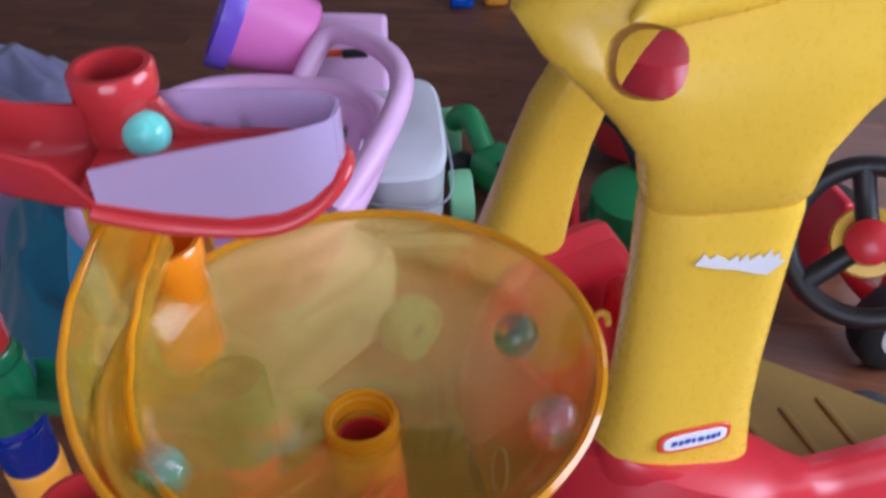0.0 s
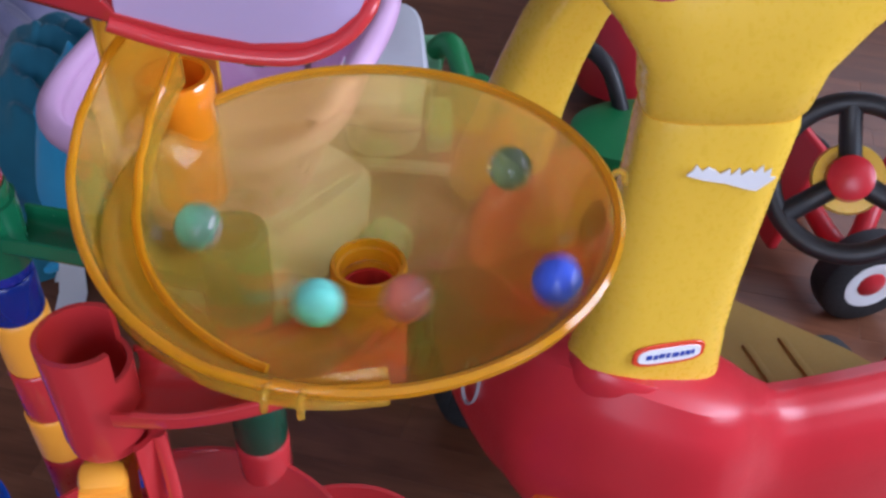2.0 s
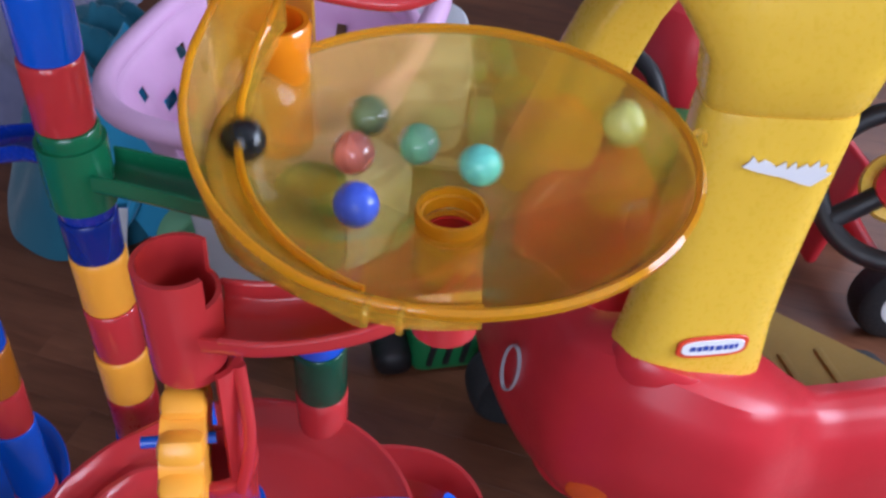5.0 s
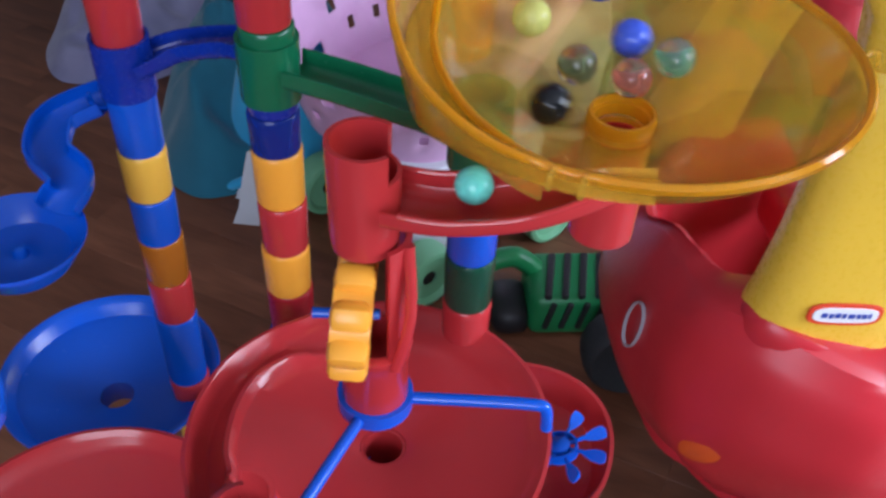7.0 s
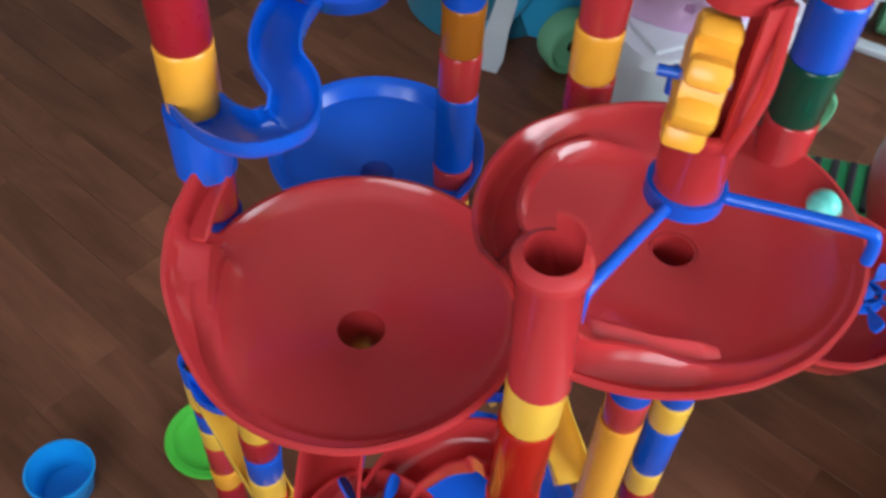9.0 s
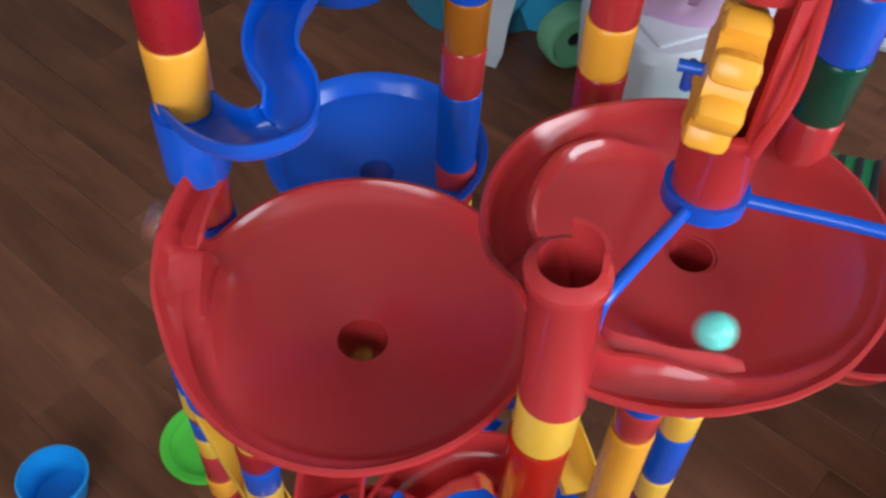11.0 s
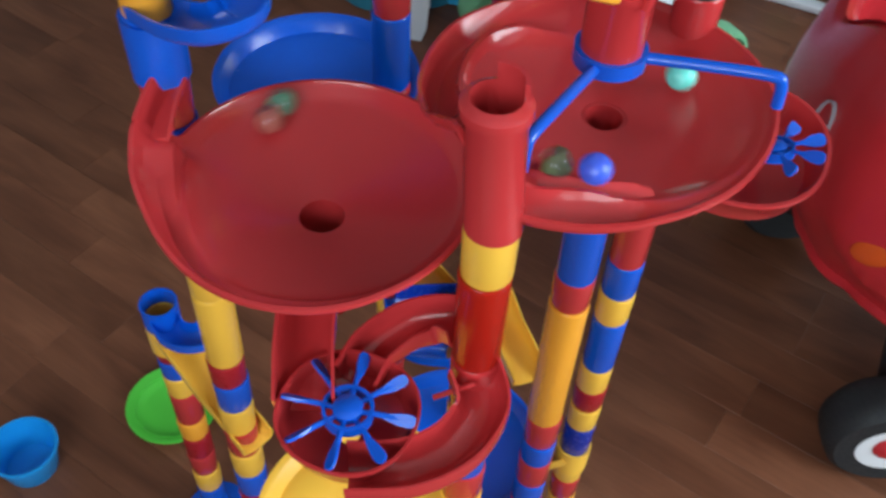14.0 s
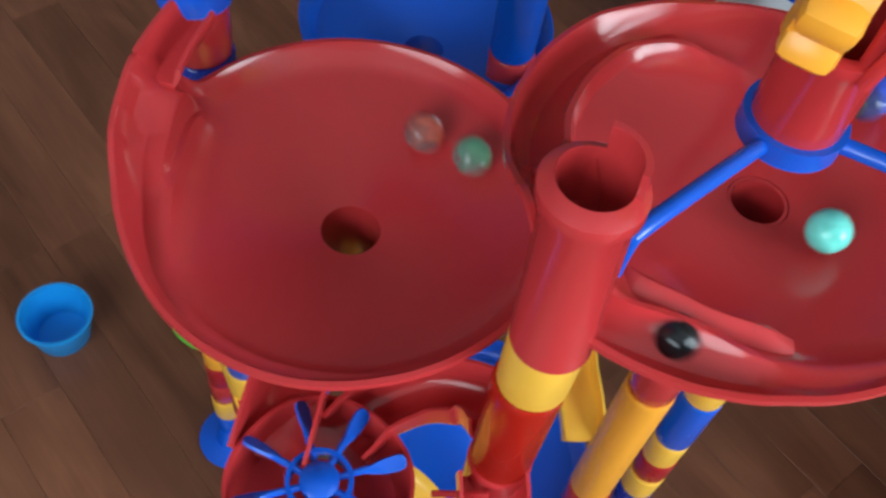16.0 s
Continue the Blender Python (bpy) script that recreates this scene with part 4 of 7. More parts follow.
def pillar(y, s, label, lean=0.0, slim=1.0):
    def pillar_ring(z, x0, x1, y, d, p=3.4):
        mid, half = (x0 + x1) / 2 + 0.22 * lean + lean * (z - 0.80) + 0.12 * lean * math.sin((z - 0.5) / 0.4 * math.pi) + (2.6 * max(0.0, z - 0.63) ** 2 if s < 0 else 0.0), (x1 - x0) / 2 * slim
        turn = radians(13) * max(0.0, min(1.0, (z - 0.60) / 0.18)) * (1 if s > 0 else 0)
        c, sn = math.cos(turn), math.sin(turn)
        return [(mid + a * c + b * sn, y - a * sn + b * c, z) for a, b in superellipse(half, d, p, 28)]

    col = part("pillar", loft([pillar_ring(0.480, -0.080, 0.064, y + 0.006 * s, 0.034), pillar_ring(0.52, -0.078, 0.061, y + 0.004 * s, 0.034), pillar_ring(0.58, -0.067, 0.056, y + 0.004 * s, 0.031), pillar_ring(0.63, -0.059, 0.057, y + 0.006 * s, 0.030), pillar_ring(0.68, -0.054, 0.060, y + 0.008 * s, 0.030), pillar_ring(0.73, -0.049, 0.064, y + 0.010 * s, 0.0295), pillar_ring(0.776, -0.046, 0.069, y + 0.012 * s, 0.029), pillar_ring(0.784, -0.045, 0.068, y + 0.012 * s, 0.027)]), CAR_YELLOW, car, label)
    tops = loft([pillar_ring(0.784, -0.044, 0.067, y + 0.012 * s, 0.026), pillar_ring(0.792, -0.047, 0.071, y + 0.012 * s, 0.031), pillar_ring(0.82, -0.050, 0.078, y + 0.013 * s, 0.032), pillar_ring(0.85, -0.070, 0.101, y + 0.016 * s, 0.033), pillar_ring(0.875, -0.092, 0.130, y + 0.020 * s, 0.034), pillar_ring(0.895, -0.114, 0.185, y + 0.026 * s, 0.036), pillar_ring(0.915, -0.126, 0.25, y + 0.036 * s, 0.038), pillar_ring(0.936, -0.106, 0.25, y + 0.044 * s, 0.042), pillar_ring(0.952, -0.082, 0.25, y + 0.054 * s, 0.040), pillar_ring(0.964, -0.050, 0.24, y + 0.066 * s, 0.030)])
    if s > 0:
        boss = []
        for f, grow in ((0.0, 0.002), (0.45, 0.010), (0.65, 0.012), (0.82, 0.0105), (0.92, 0.009), (0.98, 0.005), (1.0, -0.001), (0.99, -0.008)):
            ring = []
            for t in range(48):
                ca, sa = math.cos(2 * math.pi * t / 48), math.sin(2 * math.pi * t / 48)
                fade = 1 - max(0.0, min(1.0, (ca + 0.1) / 0.9))
                g = min(grow, 0.010) + max(0.0, grow - 0.010) * fade * (1 - 0.75 * max(0.0, -sa))
                a, b = 0.010 + (0.076 + g) * math.copysign(abs(ca) ** 0.8, ca), y + 0.004 + (0.036 + g) * math.copysign(abs(sa) ** 0.8, sa)
                top = 0.549 - 0.47 * (a + 0.023) - 0.35 * (b + 0.028)
                ring.append((a, b, 0.44 + (top - 0.44) * f))
            boss.append(ring)
        part("pillar_seat", loft(boss), CAR_RED, car)
    shell = part("pillar_top", tops, CAR_YELLOW, car)
    cut(shell)
    return col


near = pillar(0.0, 1, "yellow front pillar with a torn sticker")
far = pillar(0.352, -1, "yellow front pillar", 0.13, 0.72)

# roof shell with a window hole at each front corner
bm = bmesh.new()
NX, NY = 18, 14
grid = {}
for i in range(NX + 1):
    for j in range(NY + 1):
        u, v = i / NX * 2 - 1, j / NY * 2 - 1
        front = -0.082 + 0.10 * math.sin(math.pi * j / NY)
        x, y = front + (0.552 - front) * i / NX, -0.004 + 0.360 * j / NY
        edge = max(abs(u), abs(v))
        z = 0.930 + 0.060 * (1 - abs(v) ** 4) * (1 - abs(u) ** 6) ** 0.7 + 0.018 * (1 - v * v)
        if abs(u) > 0.86:
            y = 0.175 + (y - 0.175) * 0.95
        grid[i, j] = bm.verts.new((x, y, z))
for i in range(NX):
    for j in range(NY):
        bm.faces.new((grid[i, j], grid[i + 1, j], grid[i + 1, j + 1], grid[i, j + 1]))
roof = part("roof", bm, CAR_YELLOW, car)
sol = roof.modifiers.new("thick", "SOLIDIFY")
sol.thickness, sol.offset = 0.028, -1
sub = roof.modifiers.new("round", "SUBSURF")
sub.levels = sub.render_levels = 2
cut(roof)

# sticker with unreadable bars, and a torn white patch


def flat_oval(a, b, t, p=2.6):
    return loft([[(x, 0, z) for x, z in superellipse(a, b, p, 40)], [(x, -t, z) for x, z in superellipse(a * 0.97, b * 0.95, p, 40)]])


label_at = Matrix.Translation((-0.005, -0.0285, 0.576)) @ Matrix.Rotation(radians(-4), 4, "X") @ Matrix.Rotation(radians(4), 4, "Y")
sticker = part("sticker", flat_oval(0.0325, 0.0115, 0.0012, 3.4), STICKER_RED, near, "oval sticker with red border and blue lettering bars", label_at)
part("panel", moved(flat_oval(0.0285, 0.0078, 0.0012, 3.4), Matrix.Translation((0, -0.0009, 0))), STICKER_WHITE, sticker)
for x, w in ((-0.0185, 0.0050), (-0.0125, 0.0042), (-0.0070, 0.0050), (-0.0015, 0.0036), (0.0050, 0.0058), (0.0110, 0.0036), (0.0160, 0.0045), (0.0205, 0.0028)):
    part("lettering_bar", moved(rounded_box(w, 0.0006, 0.0050, 0.0002, 1), Matrix.Translation((x, -0.0023, random.uniform(-0.0004, 0.0004)))), STICKER_BLUE, sticker)
torn = [(-0.032, -0.006), (-0.018, -0.0085), (0.0, -0.0095), (0.015, -0.0125), (0.024, -0.0135), (0.031, -0.004), (0.0335, 0.001), (0.029, 0.0005), (0.027, 0.0085), (0.023, 0.0035), (0.020, 0.0105), (0.016, 0.0025), (0.012, 0.0055), (0.007, -0.0005), (0.004, 0.0060), (0.000, -0.002), (-0.003, 0.0045), (-0.008, -0.0015), (-0.013, 0.0015), (-0.019, 0.0035), (-0.022, -0.0005), (-0.028, 0.0045), (-0.029, -0.001)]
part("torn_patch", loft([[(x, 0, z) for x, z in torn], [(x * 0.99, -0.0009, z * 0.97) for x, z in torn]]), STICKER_WHITE, near, "torn white sticker remains", Matrix.Translation((0.012, -0.0215, 0.748)) @ Matrix.Rotation(radians(-11), 4, "Z") @ Matrix.Rotation(radians(3), 4, "X") @ Matrix.Rotation(radians(9), 4, "Y"))

steer = part("steering_wheel", rod([(0.074 * math.cos(a), 0.074 * math.sin(a), 0) for a in [2 * math.pi * k / 24 for k in range(25)]], 0.0105, 12, 72), BLACK, car, "black steering wheel", Matrix.Translation((0.262, 0.127, 0.590)) @ Vector((-0.50, -0.62, 0.60)).to_track_quat("Z", "Y").to_matrix().to_4x4() @ Matrix.Rotation(radians(15), 4, "Z"))
for a in (90, 210, 330):
    part("spoke", rod([(0.012 * math.cos(radians(a)), 0.012 * math.sin(radians(a)), -0.002), (0.045 * math.cos(radians(a)), 0.045 * math.sin(radians(a)), -0.006), (0.072 * math.cos(radians(a)), 0.072 * math.sin(radians(a)), 0)], 0.011, 10, 8), BLACK, steer)
part("horn_button", lathe([(0.0, -0.01), (0.024, -0.01), (0.022, 0.012), (0.014, 0.018), (0.0, 0.019)], 24), CAR_RED, steer, "red horn button")
part("hub_plate", lathe([(0.0, -0.02), (0.036, -0.02), (0.034, -0.006), (0.0, -0.004)], 24), CAR_YELLOW, steer, "yellow hub plate")
part("column", rod([(0, 0, -0.01), (0, 0, -0.12)], 0.018), CAR_RED, steer)
for x, y in ((0.055, 0.0), (0.000, 0.385), (0.47, 0.0), (0.47, 0.27)):
    s = 1 if y < 0.1 else -1
    wheel("wheel", Matrix.Translation((x, y, 0.074)) @ Matrix.Rotation(radians(90 * s), 4, "X"), 0.074, 0.062, car, STICKER_WHITE, CAR_RED)
    part("axle_stub", rod([(x, y + 0.03 * s, 0.074), (x, y + 0.08 * s, 0.16)], 0.012), BLACK, car)

# ---------------------------------------------------------------- things on the floor
bowl = thing("toy_cup", pose(-0.612, 0.196, 0.0, 0, 0, 0), "small sky blue plastic toy cup on the floor", "cup")
part("cup", lathe([(0.0, 0.0), (0.027, 0.0), (0.029, 0.002), (0.037, 0.042), (0.0395, 0.043), (0.0395, 0.046), (0.0365, 0.046), (0.0270, 0.004), (0.0, 0.0035)], 44), SKYBLUE, bowl)
gd = thing("toy_plate", (-0.505, 0.330, 0.0), "round lime green plastic toy plate on the floor", "toy plate")
part("plate", lathe([(0.0, 0.0), (0.034, 0.0), (0.040, 0.003), (0.052, 0.012), (0.0565, 0.013), (0.0565, 0.0155), (0.052, 0.0155), (0.040, 0.0065), (0.034, 0.0045), (0.0, 0.0045)], 44), LIME, gd)
part("ridge", lathe([(0.044, 0.0100), (0.0455, 0.0125), (0.047, 0.0125), (0.047, 0.0100)], 44), LIME, gd)

# white wagon chassis with mint wheels, and the pink basket on it
wheel_profile = [(0.014, -0.02), (0.040, -0.02), (0.046, -0.024), (0.053, -0.022), (0.055, -0.015), (0.055, 0.015), (0.053, 0.022), (0.046, 0.024), (0.040, 0.016), (0.014, 0.016)]
wagon = thing("toy_wagon", pose(-0.244, 1.255, 0, 0, 0, 52), "white plastic toy wagon with mint green wheels", "toy wagon")
part("chassis", loft([[(x, y, z) for x, y in superellipse(a, c, 5, 44)] for a, c, z in ((0.150, 0.100, 0.040), (0.165, 0.112, 0.050), (0.172, 0.118, 0.150), (0.172, 0.118, 0.176), (0.162, 0.108, 0.190))]), WHITE, wagon)
part("deck", moved(rounded_box(0.27, 0.17, 0.012, 0.005), Matrix.Translation((0, 0, 0.189))), WHITE, wagon)
for x in (-0.135, 0.135):
    for y in (-0.145, 0.145):
        w = part("wheel", lathe(wheel_profile, 36), MINT, wagon, "mint green wheel", Matrix.Translation((x, y, 0.055)) @ Matrix.Rotation(radians(90), 4, "X"))
        part("hub", lathe([(0.0, -0.018), (0.014, -0.018), (0.014, 0.014), (0.0, 0.014)], 6), BLACK, w)

basket = thing("laundry_basket", pose(-0.310, 1.345, 0.1955, 0, 0, -8), "pale pink plastic basket with diamond holes on the wagon", "basket")


def basket_ring(a, b, z):
    return [(x, y, z) for x, y in superellipse(a, b, 3.0, 64)]


bm = bmesh.new()
zs = [0.0, 0.02, 0.045, 0.066, 0.090, 0.112, 0.138, 0.157]
rings = []
for z in zs:
    f = z / 0.157
    rings.append([bm.verts.new(p) for p in basket_ring(0.155 + 0.052 * f, 0.185 + 0.055 * f, z)])
for n in range(len(zs) - 1):
    for i in range(64):
        j = (i + 1) % 64
        if n in (2, 4) and (i % 4) == (0 if n == 2 else 2):
            continue
        bm.faces.new((rings[n][i], rings[n][j], rings[n + 1][j], rings[n + 1][i]))
bm.faces.new(rings[0])
wallb = part("basket_wall", bm, PINK, basket)
sol = wallb.modifiers.new("thick", "SOLIDIFY")
sol.thickness = 0.004
rim_pts = [Vector((x, y, 0.160)) for x, y in superellipse(0.220, 0.252, 3.0, 64)]
rr = []
for i, p in enumerate(rim_pts):
    t = (rim_pts[(i + 1) % 64] - rim_pts[i - 1]).normalized()
    side = t.cross(Vector((0, 0, 1)))
    rr.append([p + side * a + Vector((0, 0, c)) for a, c in disc_section(0.018, 12)])
part("rim", loft(rr, True, False, True), PINK, basket)
part("handle", rod([(0.195, -0.13, 0.165), (0.245, 0.00, 0.222), (0.240, 0.16, 0.232), (0.170, 0.275, 0.232), (0.07, 0.330, 0.222), (0.03, 0.26, 0.165)], 0.020, 12, 30), PINK, basket)

# pink bucket in the basket
bucket = thing("toy_bucket", Matrix.Translation((-0.245, 1.72, 0.375)) @ Vector((-0.80, -0.10, 0.42)).to_track_quat("Z", "Y").to_matrix().to_4x4(), "bright pink toy bucket with a purple rim, tipped over", "bucket")
part("pail", lathe([(0.0, 0.0), (0.070, 0.0), (0.078, 0.006), (0.092, 0.14), (0.088, 0.14), (0.072, 0.008), (0.0, 0.006)], 40), HOTPINK, bucket)
part("rim", lathe([(0.090, 0.135), (0.102, 0.135), (0.106, 0.150), (0.104, 0.172), (0.090, 0.172)], 40), PURPLE, bucket, "purple rim")
part("spout", moved(rounded_box(0.05, 0.04, 0.03, 0.012), Matrix.Translation((-0.10, 0.0, 0.155))), PURPLE, bucket)

# pale toolbox with mint wheels beyond the basket
cart = thing("toy_cart", pose(-0.088, 1.735, 0, 0, 0, 6), "pale white plastic toy box cart with mint green wheels", "toy cart")
tub = loft([[(x, y, z) for x, y in superellipse(a, c, 4, 40)] for a, c, z in ((0.066, 0.17, 0.040), (0.076, 0.185, 0.055), (0.084, 0.196, 0.165), (0.088, 0.200, 0.178), (0.080, 0.190, 0.186))])
part("tub", tub, WHITE, cart)
part("lid_seam", rod([(-0.080, -0.19, 0.130), (0.083, -0.19, 0.130), (0.085, 0.19, 0.130)], 0.0025, 8, 30), GREY, cart)
for x, y in ((0.112, -0.085), (0.108, 0.170), (-0.108, 0.10)):
    w = part("wheel", lathe(wheel_profile, 36), MINT, cart, "mint green wheel", Matrix.Translation((x, y, 0.055)) @ Matrix.Rotation(radians(90), 4, "Y"))
    part("hub", lathe([(0.0, -0.018), (0.014, -0.018), (0.014, 0.014), (0.0, 0.014)], 6), BLACK, w)

# green toy mower with black slats
mower = thing("toy_mower", pose(0.010, 1.080, 0, 0, 0, 17), "dark green toy power tool with black slats on the floor", "toy tool")
part("body", moved(rounded_box(0.18, 0.115, 0.085, 0.018), Matrix.Translation((0.03, 0, 0.052))), TOYGREEN, mower)
for k in range(6):
    part("slat", moved(rounded_box(0.012, 0.10, 0.012, 0.004, 2), Matrix.Translation((-0.025 + 0.026 * k, -0.005, 0.093)) @ Matrix.Rotation(-0.2, 4, "Z")), BLACK, mower)
    part("side_slat", moved(rounded_box(0.010, 0.008, 0.055, 0.003, 2), Matrix.Translation((-0.030 + 0.026 * k, -0.058, 0.058)) @ Matrix.Rotation(0.2, 4, "Y")), BLACK, mower)
part("motor", moved(rounded_box(0.062, 0.095, 0.055, 0.022), Matrix.Translation((-0.085, -0.006, 0.029))), BLACK, mower, "black motor housing")
part("grip", rod([(-0.045, 0.02, 0.085), (-0.080, 0.02, 0.112), (-0.125, 0.015, 0.100), (-0.145, 0.01, 0.050)], 0.017, 12, 16), TOYGREEN, mower)

blower = thing("toy_trimmer", pose(0.14, 1.73, 0, 0, 0, -50), "green toy garden tool with black grille", "toy tool")
part("body", moved(rounded_box(0.20, 0.10, 0.09, 0.03), Matrix.Translation((0, 0, 0.05))), TOYGREEN, blower)
for k in range(4):
    part("slat", moved(rounded_box(0.09, 0.010, 0.010, 0.003, 1), Matrix.Translation((0.03, -0.03 + 0.02 * k, 0.094))), BLACK, blower)
part("handle", rod([(-0.09, 0, 0.08), (-0.15, 0.01, 0.13), (-0.20, 0.01, 0.10), (-0.21, 0, 0.04)], 0.024, 12, 16), TOYGREEN, blower)
part("tip", moved(rounded_box(0.06, 0.06, 0.06, 0.02), Matrix.Translation((-0.13, -0.03, 0.03))), BLACK, blower)

guitar = thing("toy_ride_on", pose(0.40, 1.55, 0, 0, 0, 20), "dark green and black toy ride-on behind the car", "toy")
part("body", loft([[(x, y, 0.06) for x, y in superellipse(0.10, 0.085, 2.2, 32)], [(x, y, 0.075) for x, y in superellipse(0.125, 0.105, 2.2, 32)], [(x, y, 0.14) for x, y in superellipse(0.12, 0.10, 2.2, 32)], [(x, y, 0.155) for x, y in superellipse(0.09, 0.075, 2.2, 32)]]), TOYGREEN, guitar)
wheel("wheel", Matrix.Translation((-0.06, -0.12, 0.065)) @ Matrix.Rotation(radians(90), 4, "X"), 0.065, 0.04, guitar, BLACK, BLACK)
wheel("wheel", Matrix.Translation((0.08, -0.12, 0.065)) @ Matrix.Rotation(radians(90), 4, "X"), 0.065, 0.04, guitar, BLACK, BLACK)
part("frame", rod([(0.0, 0.05, 0.14), (-0.02, 0.10, 0.22), (-0.06, 0.16, 0.25)], 0.016), BLACK, guitar)

pole = thing("push_pole", (0.235, 1.36, 0.0), "thin metal push pole with a red sleeve leaning upright", "toy pole")
part("rod", rod([(0.0, 0.0, 0.0), (-0.02, 0.06, 0.55)], 0.007), GREY, pole)
part("sleeve", rod([(-0.0, 0.0, 0.03), (-0.010, 0.03, 0.27)], 0.014), DARKRED, pole, "red sleeve")
part("foot", moved(rounded_box(0.04, 0.04, 0.03, 0.01), Matrix.Translation((0, 0, 0.015))), WHITE, pole)

trike = thing("toy_tricycle", pose(0.74, 1.29, 0, 0, 0, 12), "red toy tricycle with black tyres and red hubs", "tricycle")
wheel("wheel", Matrix.Translation((0.0, -0.06, 0.085)) @ Matrix.Rotation(radians(90), 4, "X"), 0.085, 0.055, trike, STICKER_WHITE, CAR_RED)
wheel("wheel", Matrix.Translation((0.0, 0.22, 0.085)) @ Matrix.Rotation(radians(90), 4, "X"), 0.085, 0.055, trike, STICKER_WHITE, CAR_RED)
part("frame", rod([(0.0, 0.20, 0.09), (0.0, 0.0, 0.09), (0.10, 0.08, 0.22), (0.30, 0.08, 0.30)], 0.018, 12, 24), CAR_RED, trike)
part("panel", moved(rounded_box(0.02, 0.20, 0.20, 0.008), Matrix.Translation((-0.12, 0.10, 0.20)) @ Matrix.Rotation(0.2, 4, "Y")), CAR_RED, trike)

racer = thing("toy_racer", pose(0.50, 1.96, 0, 0, 0, 60), "dark red plastic ride-on toy behind the yellow car", "toy car")
part("body", loft([[(x, y, 0.05) for x, y in superellipse(0.20, 0.10, 3, 36)], [(x, y, 0.07) for x, y in superellipse(0.24, 0.125, 3, 36)], [(x, y, 0.22) for x, y in superellipse(0.23, 0.12, 3, 36)], [(x, y, 0.27) for x, y in superellipse(0.19, 0.09, 3, 36)], [(x, y, 0.28) for x, y in superellipse(0.12, 0.05, 3, 36)]]), CAR_RED, racer)
part("backrest", moved(rounded_box(0.05, 0.20, 0.16, 0.02), Matrix.Translation((0.18, 0, 0.33)) @ Matrix.Rotation(0.2, 4, "Y")), CAR_RED, racer)
for x, y in ((-0.15, -0.125), (0.15, -0.125)):
    wheel("wheel", Matrix.Translation((x, y, 0.07)) @ Matrix.Rotation(radians(90), 4, "X"), 0.07, 0.04, racer, BLACK, CAR_RED)

board = thing("flat_box", pose(0.02, 2.32, 0, 0, 0, -8), "pale lilac plastic play panel with cut-outs", "toy panel")
bm = rounded_box(0.16, 0.03, 0.34, 0.012)
part("panel", moved(bm, Matrix.Translation((-0.16, -0.45, 0.17)) @ Matrix.Rotation(-0.25, 4, "X")), PINK, board)
part("crossbar", rod([(-0.34, -0.48, 0.27), (-0.16, -0.48, 0.28)], 0.008), INDICATOR, board)
part("bar_end", rod([(-0.16, -0.485, 0.28), (-0.11, -0.485, 0.285)], 0.010), BLACK, board)
for nm, x, y, mat, lab in (("toy_block", 0.02, 2.72, BLUE, "small blue toy block on the floor"), ("toy_block", 0.12, 2.73, ORANGE, "small orange toy block on the floor")):
    blk = thing(nm, (x, y, 0), lab, "toy block", "blocks far on the floor")
    part("block", moved(rounded_box(0.07, 0.06, 0.04, 0.012), Matrix.Translation((0, 0, 0.02))), mat, blk)
    part("knob", lathe([(0.0, 0.038), (0.02, 0.038), (0.018, 0.055), (0.0, 0.057)], 20), mat, blk)


def heap(name, at, a, b, h, mat, label, seed, folds=7.0):
    """A crumpled fabric heap: a dome with deep folds that touches the floor all round."""
    ob = thing(name, at, label, "fabric")
    bm = bmesh.new()
    n, m = 72, 26
    rows = []
    for j in range(m + 1):
        f = j / m
        row = []
        for i in range(n):
            t = 2 * math.pi * i / n
            r = f * (1 + 0.16 * noise.noise((math.cos(t) * 1.6, math.sin(t) * 1.6, seed)))
            x, y = a * r * math.cos(t), b * r * math.sin(t)
            z = h * (1 - f ** 2.2)
            fold = abs(noise.noise((x * folds + seed, y * folds * 1.7, seed * 2)))
            fold2 = abs(noise.noise((x * folds * 2.6, y * folds * 2.2 + seed, seed)))
            z = max(0.002 if f > 0.98 else 0.006, z * (0.72 + 0.75 * (0.5 - fold)) + (0.05 * (0.4 - fold2)) * (1 - f ** 3))
            row.append(bm.verts.new((x, y, z)))
        rows.append(row)
    for p, q in zip(rows[1:], rows[2:]):
        for i in range(n):
            bm.faces.new((p[i], p[(i + 1) % n], q[(i + 1) % n], q[i]))
    bm.faces.new(rows[1])
    for v in rows[0]:
        bm.verts.remove(v)
    body = part("fabric", bm, mat, ob)
    sub = body.modifiers.new("round", "SUBSURF")
    sub.levels = sub.render_levels = 1
    return ob


heap("fabric_bag", (-0.68, 1.52, 0), 0.19, 0.32, 0.28, TEAL, "crumpled dark teal fabric bag beside the basket", 1.7)
bag = heap("beach_bag", (-0.575, 1.400, 0), 0.135, 0.135, 0.32, AQUA, "bright aqua fabric bag with a strap and white tag", 4.1, 9.0)
part("strap", rod([(-0.08, -0.06, 0.12), (-0.105, -0.13, 0.05), (-0.06, -0.17, 0.012), (0.01, -0.15, 0.05), (0.04, -0.08, 0.12)], 0.010, 8, 24), AQUA, bag)
